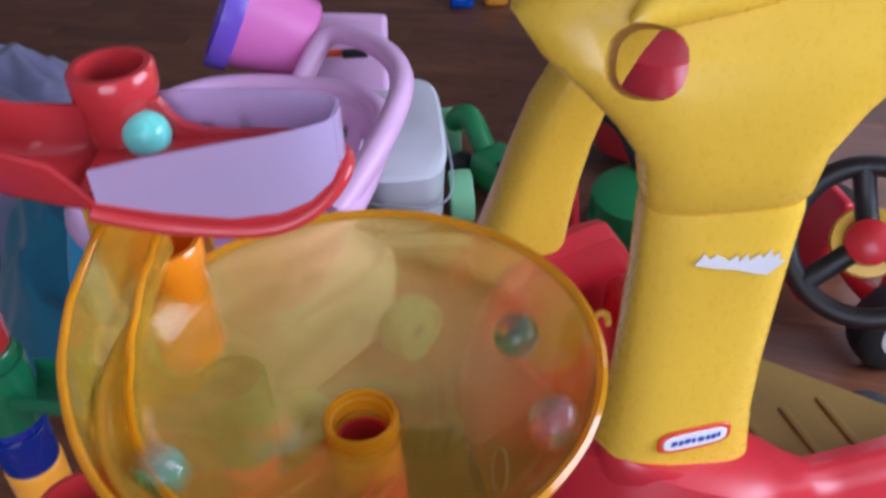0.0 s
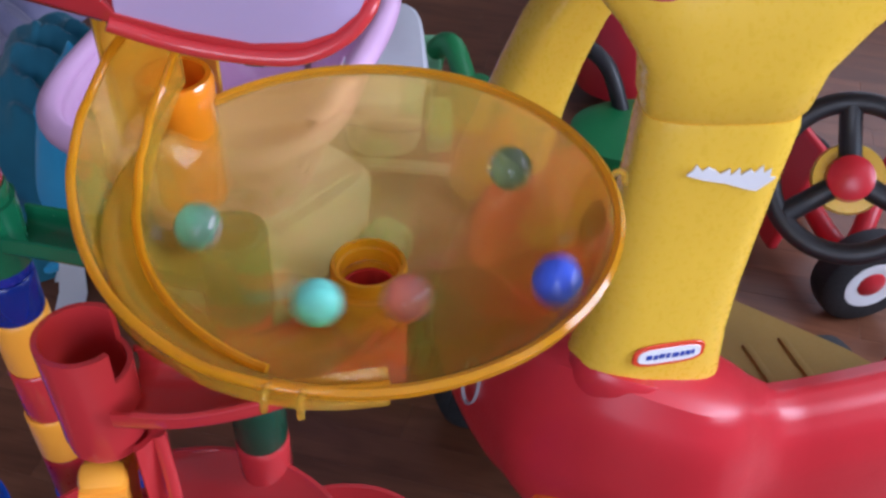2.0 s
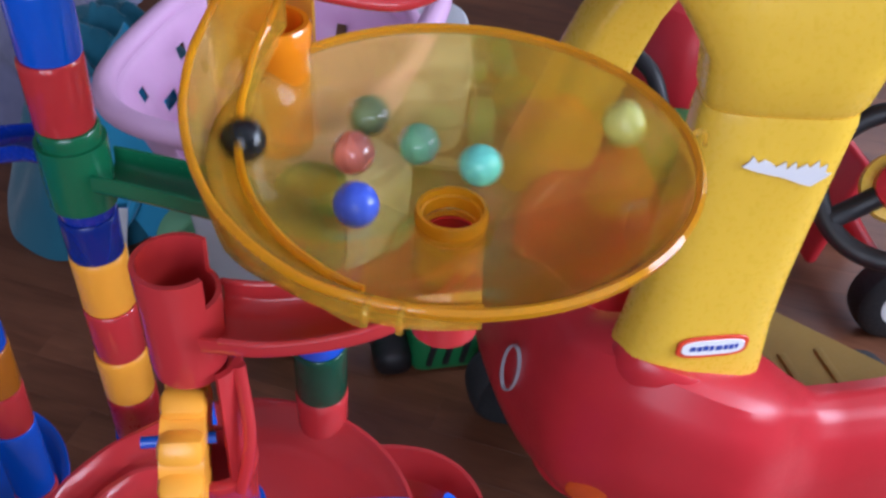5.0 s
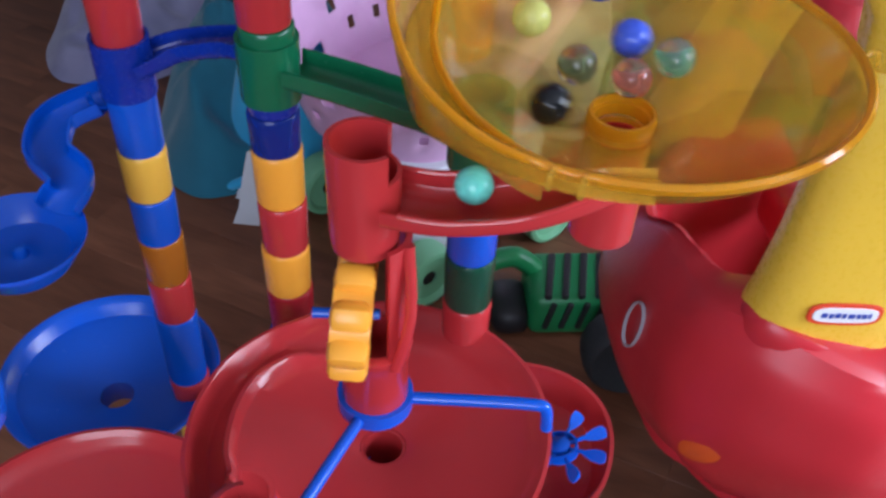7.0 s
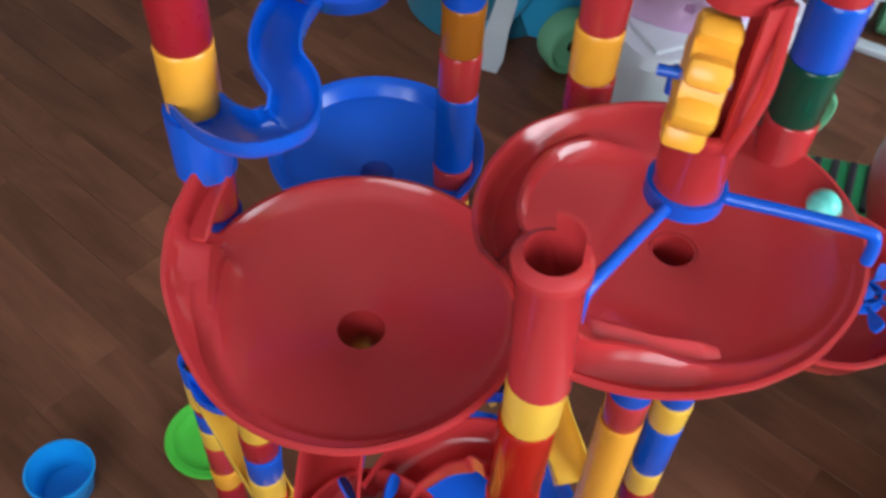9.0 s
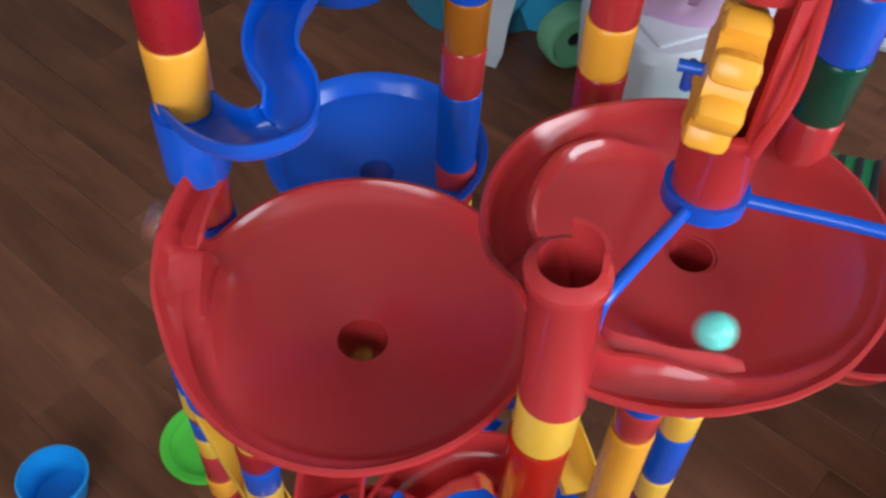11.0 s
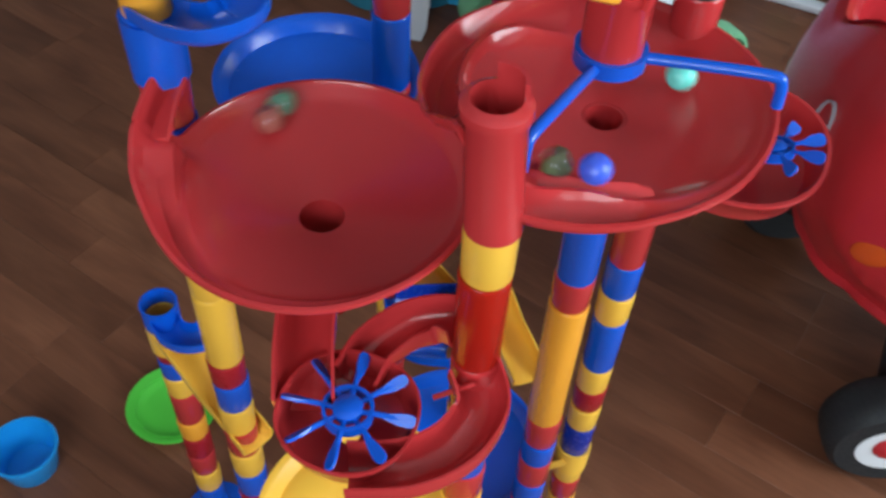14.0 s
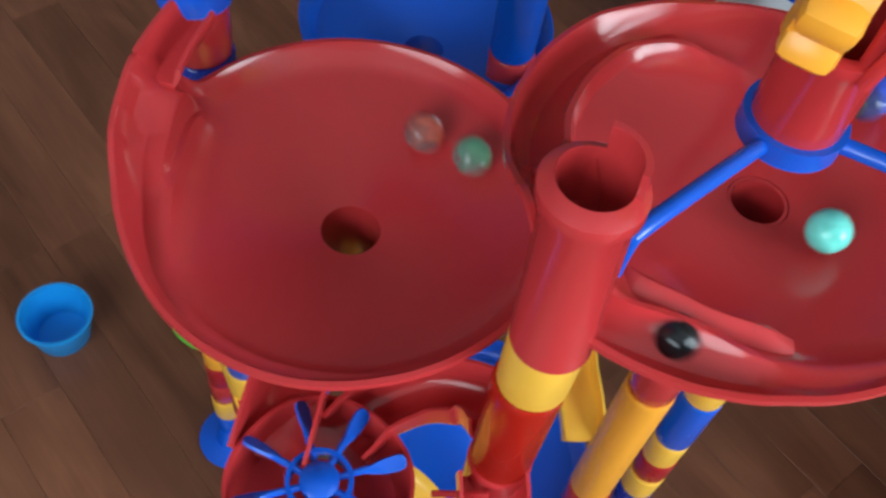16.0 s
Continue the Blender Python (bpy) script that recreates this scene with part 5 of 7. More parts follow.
tag = loft([[(-0.010, -0.085, 0.075), (0.030, -0.085, 0.080), (0.030, -0.0838, 0.080), (-0.010, -0.0838, 0.075)], [(-0.008, -0.125, 0.035), (0.034, -0.122, 0.036), (0.034, -0.1208, 0.037), (-0.008, -0.1238, 0.036)], [(0.000, -0.165, 0.008), (0.046, -0.160, 0.006), (0.046, -0.160, 0.0075), (0.000, -0.165, 0.0095)], [(0.004, -0.200, 0.002), (0.050, -0.194, 0.002), (0.050, -0.194, 0.0035), (0.004, -0.200, 0.0035)]])
part("tag", moved(tag, Matrix.Translation((-0.010, -0.055, 0))), PAPER, bag, "white paper tag")
part("tag", moved(loft([[(0, 0, 0), (0.020, 0, 0.004), (0.020, 0.0012, 0.004), (0, 0.0012, 0)], [(0.002, -0.045, 0), (0.022, -0.044, 0), (0.022, -0.044, 0.0015), (0.002, -0.045, 0.0015)]]), Matrix.Translation((-0.030, -0.150, 0.022)) @ Matrix.Rotation(0.4, 4, "X")), PAPER, bag, "small white paper tag")
strip = thing("floor_strip", pose(0.075, 1.575, 0, 0, 0, -3), "flat pale grey plastic strip lying on the floor", "plastic strip")
part("strip", moved(rounded_box(0.42, 0.030, 0.014, 0.004, 2), Matrix.Translation((0, 0, 0.007))), WHITE, strip)
heap("fabric_heap", (-1.04, 1.80, 0), 0.20, 0.34, 0.22, LILAC, "crumpled pale lilac and navy fabric heap", 7.7)
heap("fabric_heap", (-1.10, 2.16, 0), 0.24, 0.20, 0.15, LILAC, "pale lilac fabric heap with dark folds", 9.2)

# ---------------------------------------------------------------- marbles
MARBLE_MINT = glass_ball("mint_glass", (0.16, 0.74, 0.60), 0.0)
MARBLE_OLIVE = glass_ball("olive_glass", (0.78, 0.86, 0.66), 0.95)
MARBLE_RED = glass_ball("pink_red_glass", (1.0, 0.90, 0.86), 0.92)
MARBLE_GREEN = glass_ball("pale_green_glass", (0.66, 0.95, 0.74), 0.85)
MARBLE_BLUE = glass_ball("blue_glass", (0.06, 0.13, 0.92), 0.12)
MARBLE_YELLOW = glass_ball("yellow_glass", (0.86, 0.90, 0.22), 0.35)
MARBLE_BLACK = glass_ball("black_glass", (0.006, 0.008, 0.010), 0.0)
VANE_OLIVE = plastic("olive_vane", (0.16, 0.24, 0.07), 0.4)
VANE_RED = plastic("red_vane", (0.90, 0.16, 0.08), 0.4)
VANE_GREEN = plastic("green_vane", (0.05, 0.50, 0.24), 0.4)


def marble(mat, label, vane=None):
    bm = bmesh.new()
    bmesh.ops.create_uvsphere(bm, u_segments=32, v_segments=20, radius=0.0085)
    ob = tagged(part("marble", bm, mat), label, "marble", "marbles of the run")
    if vane:
        rings = []
        for k in range(13):
            z = -0.0066 + 0.0132 * k / 12
            w = 0.92 * math.sqrt(max(0.0, 0.0074 ** 2 - z * z))
            a = 1.9 * k / 12
            c, sn = math.cos(a), math.sin(a)
            rings.append([(x * c - y * sn, x * sn + y * c, z) for x, y in ((-w, -0.0006), (-w * 0.4, -0.0014), (w * 0.4, 0.0008), (w, -0.0003), (w, 0.0006), (w * 0.4, 0.0020), (-w * 0.4, 0.0000), (-w, 0.0003))])
        part("vane", loft(rings), vane, ob, "coloured twisted vane in the glass")
    return ob


def roll(t, x, y, z):
    """A row for walk(): a marble's place, turned as far as it has rolled."""
    return t, pose(x, y, z, 60 * math.sin(2.1 * t), 60 * math.cos(1.7 * t), 0)


marble_teal = marble(MARBLE_MINT, "opaque mint green glass marble")
marble_olive = marble(MARBLE_OLIVE, "clear dark olive glass marble", VANE_OLIVE)
marble_red = marble(MARBLE_RED, "clear pinkish red glass marble", VANE_RED)
marble_green = marble(MARBLE_GREEN, "clear pale green glass marble", VANE_GREEN)
marble_blue = marble(MARBLE_BLUE, "bright blue glass marble")
marble_yellow = marble(MARBLE_YELLOW, "pale yellow glass marble")
marble_black = marble(MARBLE_BLACK, "glossy black glass marble")
marble_blue2 = marble(MARBLE_BLUE, "deep blue glass marble")

# ---------------------------------------------------------------- floor planks
SL, SW, TURN = 0.42, 0.0665, -12.0
strip_mesh = finish(rounded_box(SL - 0.0002, SW - 0.0002, 0.012, 0.0002, 1), "plank", WOOD, False)
lay = pose(0, 0, 0, 0, 0, TURN)
rest_v, rest_f = [], []
shuffle = random.Random(5)
for row in range(-70, 75):
    slide = shuffle.uniform(0, SL)
    for col in range(-14, 15):
        lx, ly = col * SL + slide, row * SW
        wpos = lay @ Vector((lx, ly, 0))
        if not (X0 + 0.22 < wpos.x < X1 - 0.22 and Y0 + 0.10 < wpos.y < Y1 - 0.10):
            continue
        drop = -0.006 + shuffle.uniform(-0.0001, 0.0)
        if -0.95 < wpos.x < 0.65 and -0.05 < wpos.y < 2.85:
            ob = new("plank", strip_mesh)
            ob.parent = floor
            ob.matrix_basis = pose(wpos.x, wpos.y, drop, 0, 0, TURN + (0 if shuffle.random() < 0.5 else 180))
        else:
            h, w, k = SL / 2 - 0.0004, SW / 2 - 0.0003, len(rest_v)
            rest_v += [(lx + a * h, ly + c * w, drop + z) for z in (-0.006, 0.006) for a, c in ((-1, -1), (1, -1), (1, 1), (-1, 1))]
            rest_f += [(k + 4, k + 5, k + 6, k + 7), (k, k + 1, k + 5, k + 4), (k + 1, k + 2, k + 6, k + 5), (k + 2, k + 3, k + 7, k + 6), (k + 3, k, k + 4, k + 7)]
rest = bpy.data.meshes.new("plank_field")
rest.from_pydata(rest_v, [], rest_f)
rest.materials.append(WOOD)
field = new("plank_field", rest)
field.parent = floor
field.matrix_basis = lay
tagged(field, kind="stuff")


def motions():
    walk(marble_teal, [roll(*p) for p in (
        (0, -0.029, 0.343, 1.003), (0.1, -0.036, 0.352, 0.998), (0.2, -0.046, 0.362, 0.990), (0.3, -0.052, 0.368, 0.975), (0.4, -0.041, 0.322, 0.971),
        (0.5, -0.044, 0.314, 0.971), (0.6, -0.045, 0.304, 0.960), (0.7, -0.042, 0.293, 0.937), (0.8, -0.015, 0.254, 0.930), (0.9, 0.031, 0.236, 0.925),
        (1, 0.081, 0.239, 0.930), (1.1, 0.109, 0.270, 0.932), (1.2, 0.113, 0.312, 0.932), (1.3, 0.094, 0.347, 0.932), (1.4, 0.071, 0.364, 0.932),
        (1.5, 0.039, 0.370, 0.932), (1.6, 0.008, 0.353, 0.926), (1.7, -0.015, 0.337, 0.928), (1.8, -0.019, 0.305, 0.925), (1.9, -0.005, 0.279, 0.921),
        (2, 0.027, 0.266, 0.917), (2.1, 0.060, 0.275, 0.916), (2.2, 0.082, 0.304, 0.919), (2.3, 0.086, 0.335, 0.924), (2.4, 0.079, 0.356, 0.929),
        (2.5, 0.062, 0.367, 0.932), (2.6, 0.041, 0.363, 0.927), (2.7, 0.018, 0.349, 0.924), (2.8, 0.005, 0.314, 0.919), (2.9, 0.014, 0.276, 0.917),
        (3, 0.047, 0.268, 0.916), (3.1, 0.070, 0.276, 0.918), (3.2, 0.083, 0.302, 0.919), (3.3, 0.072, 0.333, 0.921), (3.4, 0.039, 0.350, 0.923),
        (3.5, 0.016, 0.333, 0.920), (3.6, 0.009, 0.311, 0.917), (3.7, 0.030, 0.291, 0.911), (3.8, 0.037, 0.284, 0.911), (3.9, 0.048, 0.285, 0.912),
        (4, 0.055, 0.292, 0.912), (4.1, 0.055, 0.304, 0.912), (4.2, 0.046, 0.313, 0.912), (4.3, 0.034, 0.313, 0.913), (4.4, 0.024, 0.303, 0.913),
        (4.5, 0.024, 0.289, 0.913), (4.6, 0.034, 0.279, 0.913), (4.7, 0.049, 0.278, 0.914), (4.8, 0.061, 0.289, 0.914), (4.9, 0.061, 0.306, 0.914),
        (5, 0.050, 0.318, 0.914), (5.1, 0.032, 0.319, 0.915), (5.2, 0.019, 0.307, 0.915), (5.3, 0.018, 0.288, 0.915), (5.4, 0.030, 0.273, 0.915),
        (5.5, 0.050, 0.272, 0.915), (5.6, 0.066, 0.285, 0.916), (5.7, 0.068, 0.306, 0.916), (5.8, 0.054, 0.323, 0.916), (5.9, 0.037, 0.327, 0.916),
        (6, 0.031, 0.306, 0.911), (6.1, 0.047, 0.291, 0.911), (6.2, 0.042, 0.312, 0.912), (6.3, 0.030, 0.309, 0.912), (6.4, 0.041, 0.297, 0.900),
        (6.5, 0.041, 0.297, 0.873), (6.7, 0.024, 0.292, 0.874), (6.9, -0.003, 0.283, 0.873), (7, -0.014, 0.279, 0.872), (7.1, -0.030, 0.270, 0.871),
        (7.2, -0.048, 0.266, 0.868), (7.4, -0.060, 0.262, 0.830), (7.6, -0.080, 0.270, 0.775), (7.7, -0.095, 0.295, 0.735), (7.8, -0.127, 0.286, 0.706),
        (7.9, -0.141, 0.264, 0.705), (8, -0.141, 0.239, 0.705), (8.1, -0.128, 0.213, 0.705), (8.2, -0.108, 0.198, 0.705), (8.3, -0.085, 0.168, 0.704),
        (8.4, -0.076, 0.160, 0.702), (8.5, -0.066, 0.170, 0.704), (8.6, -0.046, 0.186, 0.701), (8.7, -0.017, 0.208, 0.715), (8.8, 0.011, 0.243, 0.716),
        (8.9, 0.023, 0.282, 0.711), (9, 0.007, 0.317, 0.711), (9.1, -0.027, 0.339, 0.711), (9.2, -0.066, 0.341, 0.712), (9.3, -0.100, 0.323, 0.712),
        (9.4, -0.121, 0.290, 0.713), (9.5, -0.122, 0.251, 0.713), (9.6, -0.103, 0.218, 0.713), (9.7, -0.070, 0.199, 0.714), (9.8, -0.032, 0.200, 0.714),
        (9.9, -0.001, 0.219, 0.715), (10, 0.017, 0.252, 0.715), (10.1, 0.015, 0.288, 0.716), (10.2, -0.005, 0.319, 0.716), (10.3, -0.038, 0.334, 0.716),
        (10.4, -0.073, 0.331, 0.716), (10.5, -0.102, 0.311, 0.716), (10.6, -0.116, 0.279, 0.716), (10.7, -0.112, 0.244, 0.716), (10.8, -0.091, 0.217, 0.716),
        (10.9, -0.060, 0.204, 0.715), (11, -0.026, 0.210, 0.715), (11.1, -0.000, 0.231, 0.715), (11.2, 0.011, 0.262, 0.715), (11.3, 0.005, 0.294, 0.715),
        (11.4, -0.011, 0.315, 0.715), (11.5, -0.035, 0.324, 0.713), (11.6, -0.068, 0.319, 0.712), (11.7, -0.090, 0.297, 0.710), (11.8, -0.109, 0.280, 0.714),
        (11.9, -0.116, 0.259, 0.716), (12, -0.108, 0.238, 0.715), (12.1, -0.089, 0.218, 0.715), (12.2, -0.067, 0.210, 0.714), (12.3, -0.047, 0.214, 0.712),
        (12.4, -0.023, 0.230, 0.710), (12.5, -0.003, 0.249, 0.711), (12.6, 0.001, 0.280, 0.712), (12.7, -0.006, 0.302, 0.713), (12.8, -0.022, 0.320, 0.714),
        (12.9, -0.049, 0.321, 0.712), (13, -0.069, 0.310, 0.709), (13.1, -0.081, 0.293, 0.708), (13.2, -0.091, 0.266, 0.708), (13.3, -0.089, 0.235, 0.711),
        (13.4, -0.079, 0.212, 0.715), (13.5, -0.060, 0.208, 0.714), (13.6, -0.041, 0.218, 0.711), (13.7, -0.024, 0.238, 0.708), (13.8, -0.012, 0.263, 0.708),
        (13.9, -0.010, 0.285, 0.709), (14, -0.019, 0.299, 0.709), (14.1, -0.041, 0.313, 0.710), (14.2, -0.068, 0.311, 0.710), (14.3, -0.089, 0.295, 0.710),
        (14.4, -0.095, 0.280, 0.709), (14.5, -0.086, 0.256, 0.707), (14.6, -0.077, 0.232, 0.709), (14.7, -0.058, 0.214, 0.712), (14.8, -0.037, 0.213, 0.713),
        (14.9, -0.023, 0.236, 0.709), (15, -0.015, 0.263, 0.707), (15.1, -0.022, 0.286, 0.706), (15.2, -0.037, 0.303, 0.707), (15.3, -0.057, 0.303, 0.707),
        (15.4, -0.074, 0.293, 0.706), (15.5, -0.084, 0.272, 0.706), (15.6, -0.079, 0.249, 0.706), (15.7, -0.070, 0.234, 0.708), (15.8, -0.050, 0.233, 0.707),
        (15.9, -0.032, 0.242, 0.706), (16, -0.023, 0.261, 0.705),
    )])
    walk(marble_olive, [roll(*p) for p in (
        (0, 0.099, 0.320, 0.926), (0.1, 0.094, 0.341, 0.928), (0.2, 0.072, 0.356, 0.927), (0.3, 0.034, 0.355, 0.924), (0.4, 0.001, 0.341, 0.925),
        (0.5, -0.012, 0.309, 0.923), (0.6, -0.003, 0.284, 0.920), (0.7, 0.025, 0.268, 0.917), (0.8, 0.057, 0.274, 0.916), (0.9, 0.083, 0.294, 0.919),
        (1, 0.088, 0.326, 0.923), (1.1, 0.073, 0.356, 0.927), (1.2, 0.049, 0.370, 0.932), (1.3, 0.024, 0.368, 0.932), (1.4, 0.004, 0.353, 0.927),
        (1.5, -0.005, 0.332, 0.924), (1.6, 0.008, 0.292, 0.917), (1.7, 0.048, 0.277, 0.914), (1.8, 0.081, 0.288, 0.919), (1.9, 0.097, 0.309, 0.924),
        (2, 0.092, 0.334, 0.926), (2.1, 0.068, 0.353, 0.925), (2.2, 0.033, 0.352, 0.923), (2.3, 0.005, 0.333, 0.922), (2.4, -0.002, 0.298, 0.920),
        (2.5, 0.017, 0.280, 0.916), (2.6, 0.046, 0.281, 0.913), (2.7, 0.072, 0.291, 0.917), (2.8, 0.074, 0.322, 0.919), (2.9, 0.058, 0.345, 0.922),
        (3, 0.026, 0.356, 0.925), (3.1, 0.011, 0.337, 0.922), (3.2, 0.007, 0.316, 0.919), (3.3, 0.030, 0.265, 0.917), (3.4, 0.069, 0.292, 0.916),
        (3.5, 0.081, 0.309, 0.919), (3.6, 0.081, 0.334, 0.923), (3.7, 0.058, 0.345, 0.922), (3.8, 0.029, 0.347, 0.922), (3.9, 0.004, 0.332, 0.922),
        (4, -0.009, 0.307, 0.922), (4.1, -0.007, 0.278, 0.922), (4.2, 0.011, 0.255, 0.922), (4.3, 0.038, 0.246, 0.922), (4.4, 0.066, 0.252, 0.922),
        (4.5, 0.086, 0.273, 0.922), (4.6, 0.092, 0.302, 0.922), (4.7, 0.082, 0.329, 0.922), (4.8, 0.058, 0.346, 0.922), (4.9, 0.029, 0.347, 0.922),
        (5, 0.004, 0.333, 0.922), (5.1, -0.010, 0.307, 0.922), (5.2, -0.007, 0.278, 0.922), (5.3, 0.011, 0.255, 0.922), (5.4, 0.038, 0.245, 0.922),
        (5.5, 0.067, 0.252, 0.922), (5.6, 0.087, 0.273, 0.922), (5.7, 0.093, 0.302, 0.922), (5.8, 0.082, 0.329, 0.922), (5.9, 0.064, 0.349, 0.924),
        (6, 0.036, 0.360, 0.926), (6.1, 0.010, 0.347, 0.924), (6.2, -0.003, 0.323, 0.922), (6.3, 0.007, 0.293, 0.917), (6.4, 0.037, 0.288, 0.911),
        (6.5, 0.072, 0.292, 0.917), (6.6, 0.087, 0.326, 0.923), (6.7, 0.082, 0.345, 0.926), (6.8, 0.061, 0.356, 0.926), (6.9, 0.028, 0.340, 0.920),
        (7, 0.019, 0.314, 0.916), (7.1, 0.034, 0.293, 0.911), (7.2, 0.060, 0.290, 0.914), (7.3, 0.069, 0.301, 0.916), (7.4, 0.071, 0.319, 0.918),
        (7.5, 0.054, 0.332, 0.918), (7.6, 0.033, 0.333, 0.918), (7.7, 0.015, 0.323, 0.918), (7.8, 0.005, 0.304, 0.918), (7.9, 0.007, 0.284, 0.918),
        (8, 0.020, 0.268, 0.918), (8.1, 0.039, 0.261, 0.918), (8.2, 0.059, 0.266, 0.918), (8.3, 0.073, 0.281, 0.918), (8.4, 0.077, 0.301, 0.918),
        (8.5, 0.069, 0.320, 0.918), (8.6, 0.052, 0.331, 0.918), (8.7, 0.032, 0.332, 0.918), (8.8, 0.014, 0.321, 0.918), (8.9, 0.005, 0.302, 0.918),
        (9, 0.008, 0.282, 0.918), (9.1, 0.022, 0.267, 0.918), (9.2, 0.041, 0.261, 0.918), (9.3, 0.061, 0.267, 0.918), (9.4, 0.074, 0.283, 0.918),
        (9.5, 0.077, 0.303, 0.918), (9.6, 0.068, 0.321, 0.918), (9.7, 0.050, 0.332, 0.918), (9.8, 0.030, 0.331, 0.918), (9.9, 0.013, 0.320, 0.918),
        (10, 0.005, 0.301, 0.918), (10.1, 0.009, 0.281, 0.918), (10.2, 0.023, 0.266, 0.918), (10.3, 0.043, 0.261, 0.918), (10.4, 0.062, 0.268, 0.918),
        (10.5, 0.075, 0.284, 0.918), (10.7, 0.041, 0.297, 0.900), (10.8, 0.041, 0.297, 0.872), (10.95, 0.020, 0.291, 0.874), (11.1, -0.020, 0.277, 0.872),
        (11.2, -0.046, 0.268, 0.868), (11.35, -0.056, 0.262, 0.835), (11.48, -0.076, 0.268, 0.785), (11.6, -0.095, 0.324, 0.706), (11.7, -0.128, 0.305, 0.706),
        (11.8, -0.148, 0.276, 0.706), (11.9, -0.149, 0.245, 0.706), (12, -0.131, 0.218, 0.706), (12.1, -0.100, 0.180, 0.704), (12.3, -0.077, 0.160, 0.700),
        (12.5, -0.070, 0.168, 0.704), (12.6, -0.064, 0.194, 0.711), (12.7, -0.050, 0.193, 0.711), (12.8, -0.036, 0.194, 0.711), (12.9, -0.004, 0.209, 0.711),
        (13, 0.018, 0.238, 0.711), (13.1, 0.024, 0.279, 0.711), (13.2, 0.007, 0.316, 0.711), (13.3, -0.024, 0.327, 0.716), (13.4, -0.056, 0.330, 0.715),
        (13.5, -0.084, 0.316, 0.714), (13.6, -0.101, 0.292, 0.713), (13.7, -0.111, 0.271, 0.714), (13.8, -0.108, 0.240, 0.715), (13.9, -0.089, 0.212, 0.716),
        (14, -0.058, 0.197, 0.714), (14.1, -0.035, 0.203, 0.716), (14.2, -0.018, 0.220, 0.713), (14.3, -0.007, 0.254, 0.710), (14.4, -0.006, 0.289, 0.711),
        (14.5, -0.007, 0.318, 0.716), (14.6, -0.031, 0.326, 0.715), (14.7, -0.055, 0.325, 0.713), (14.8, -0.084, 0.314, 0.713), (14.9, -0.102, 0.290, 0.713),
        (15, -0.106, 0.265, 0.712), (15.1, -0.106, 0.239, 0.715), (15.2, -0.086, 0.217, 0.715), (15.3, -0.069, 0.202, 0.716), (15.4, -0.047, 0.200, 0.716),
        (15.5, -0.027, 0.210, 0.715), (15.6, -0.007, 0.234, 0.713), (15.7, -0.003, 0.266, 0.710), (15.8, -0.005, 0.290, 0.711), (15.9, -0.018, 0.311, 0.712),
        (16, -0.041, 0.325, 0.713),
    )])
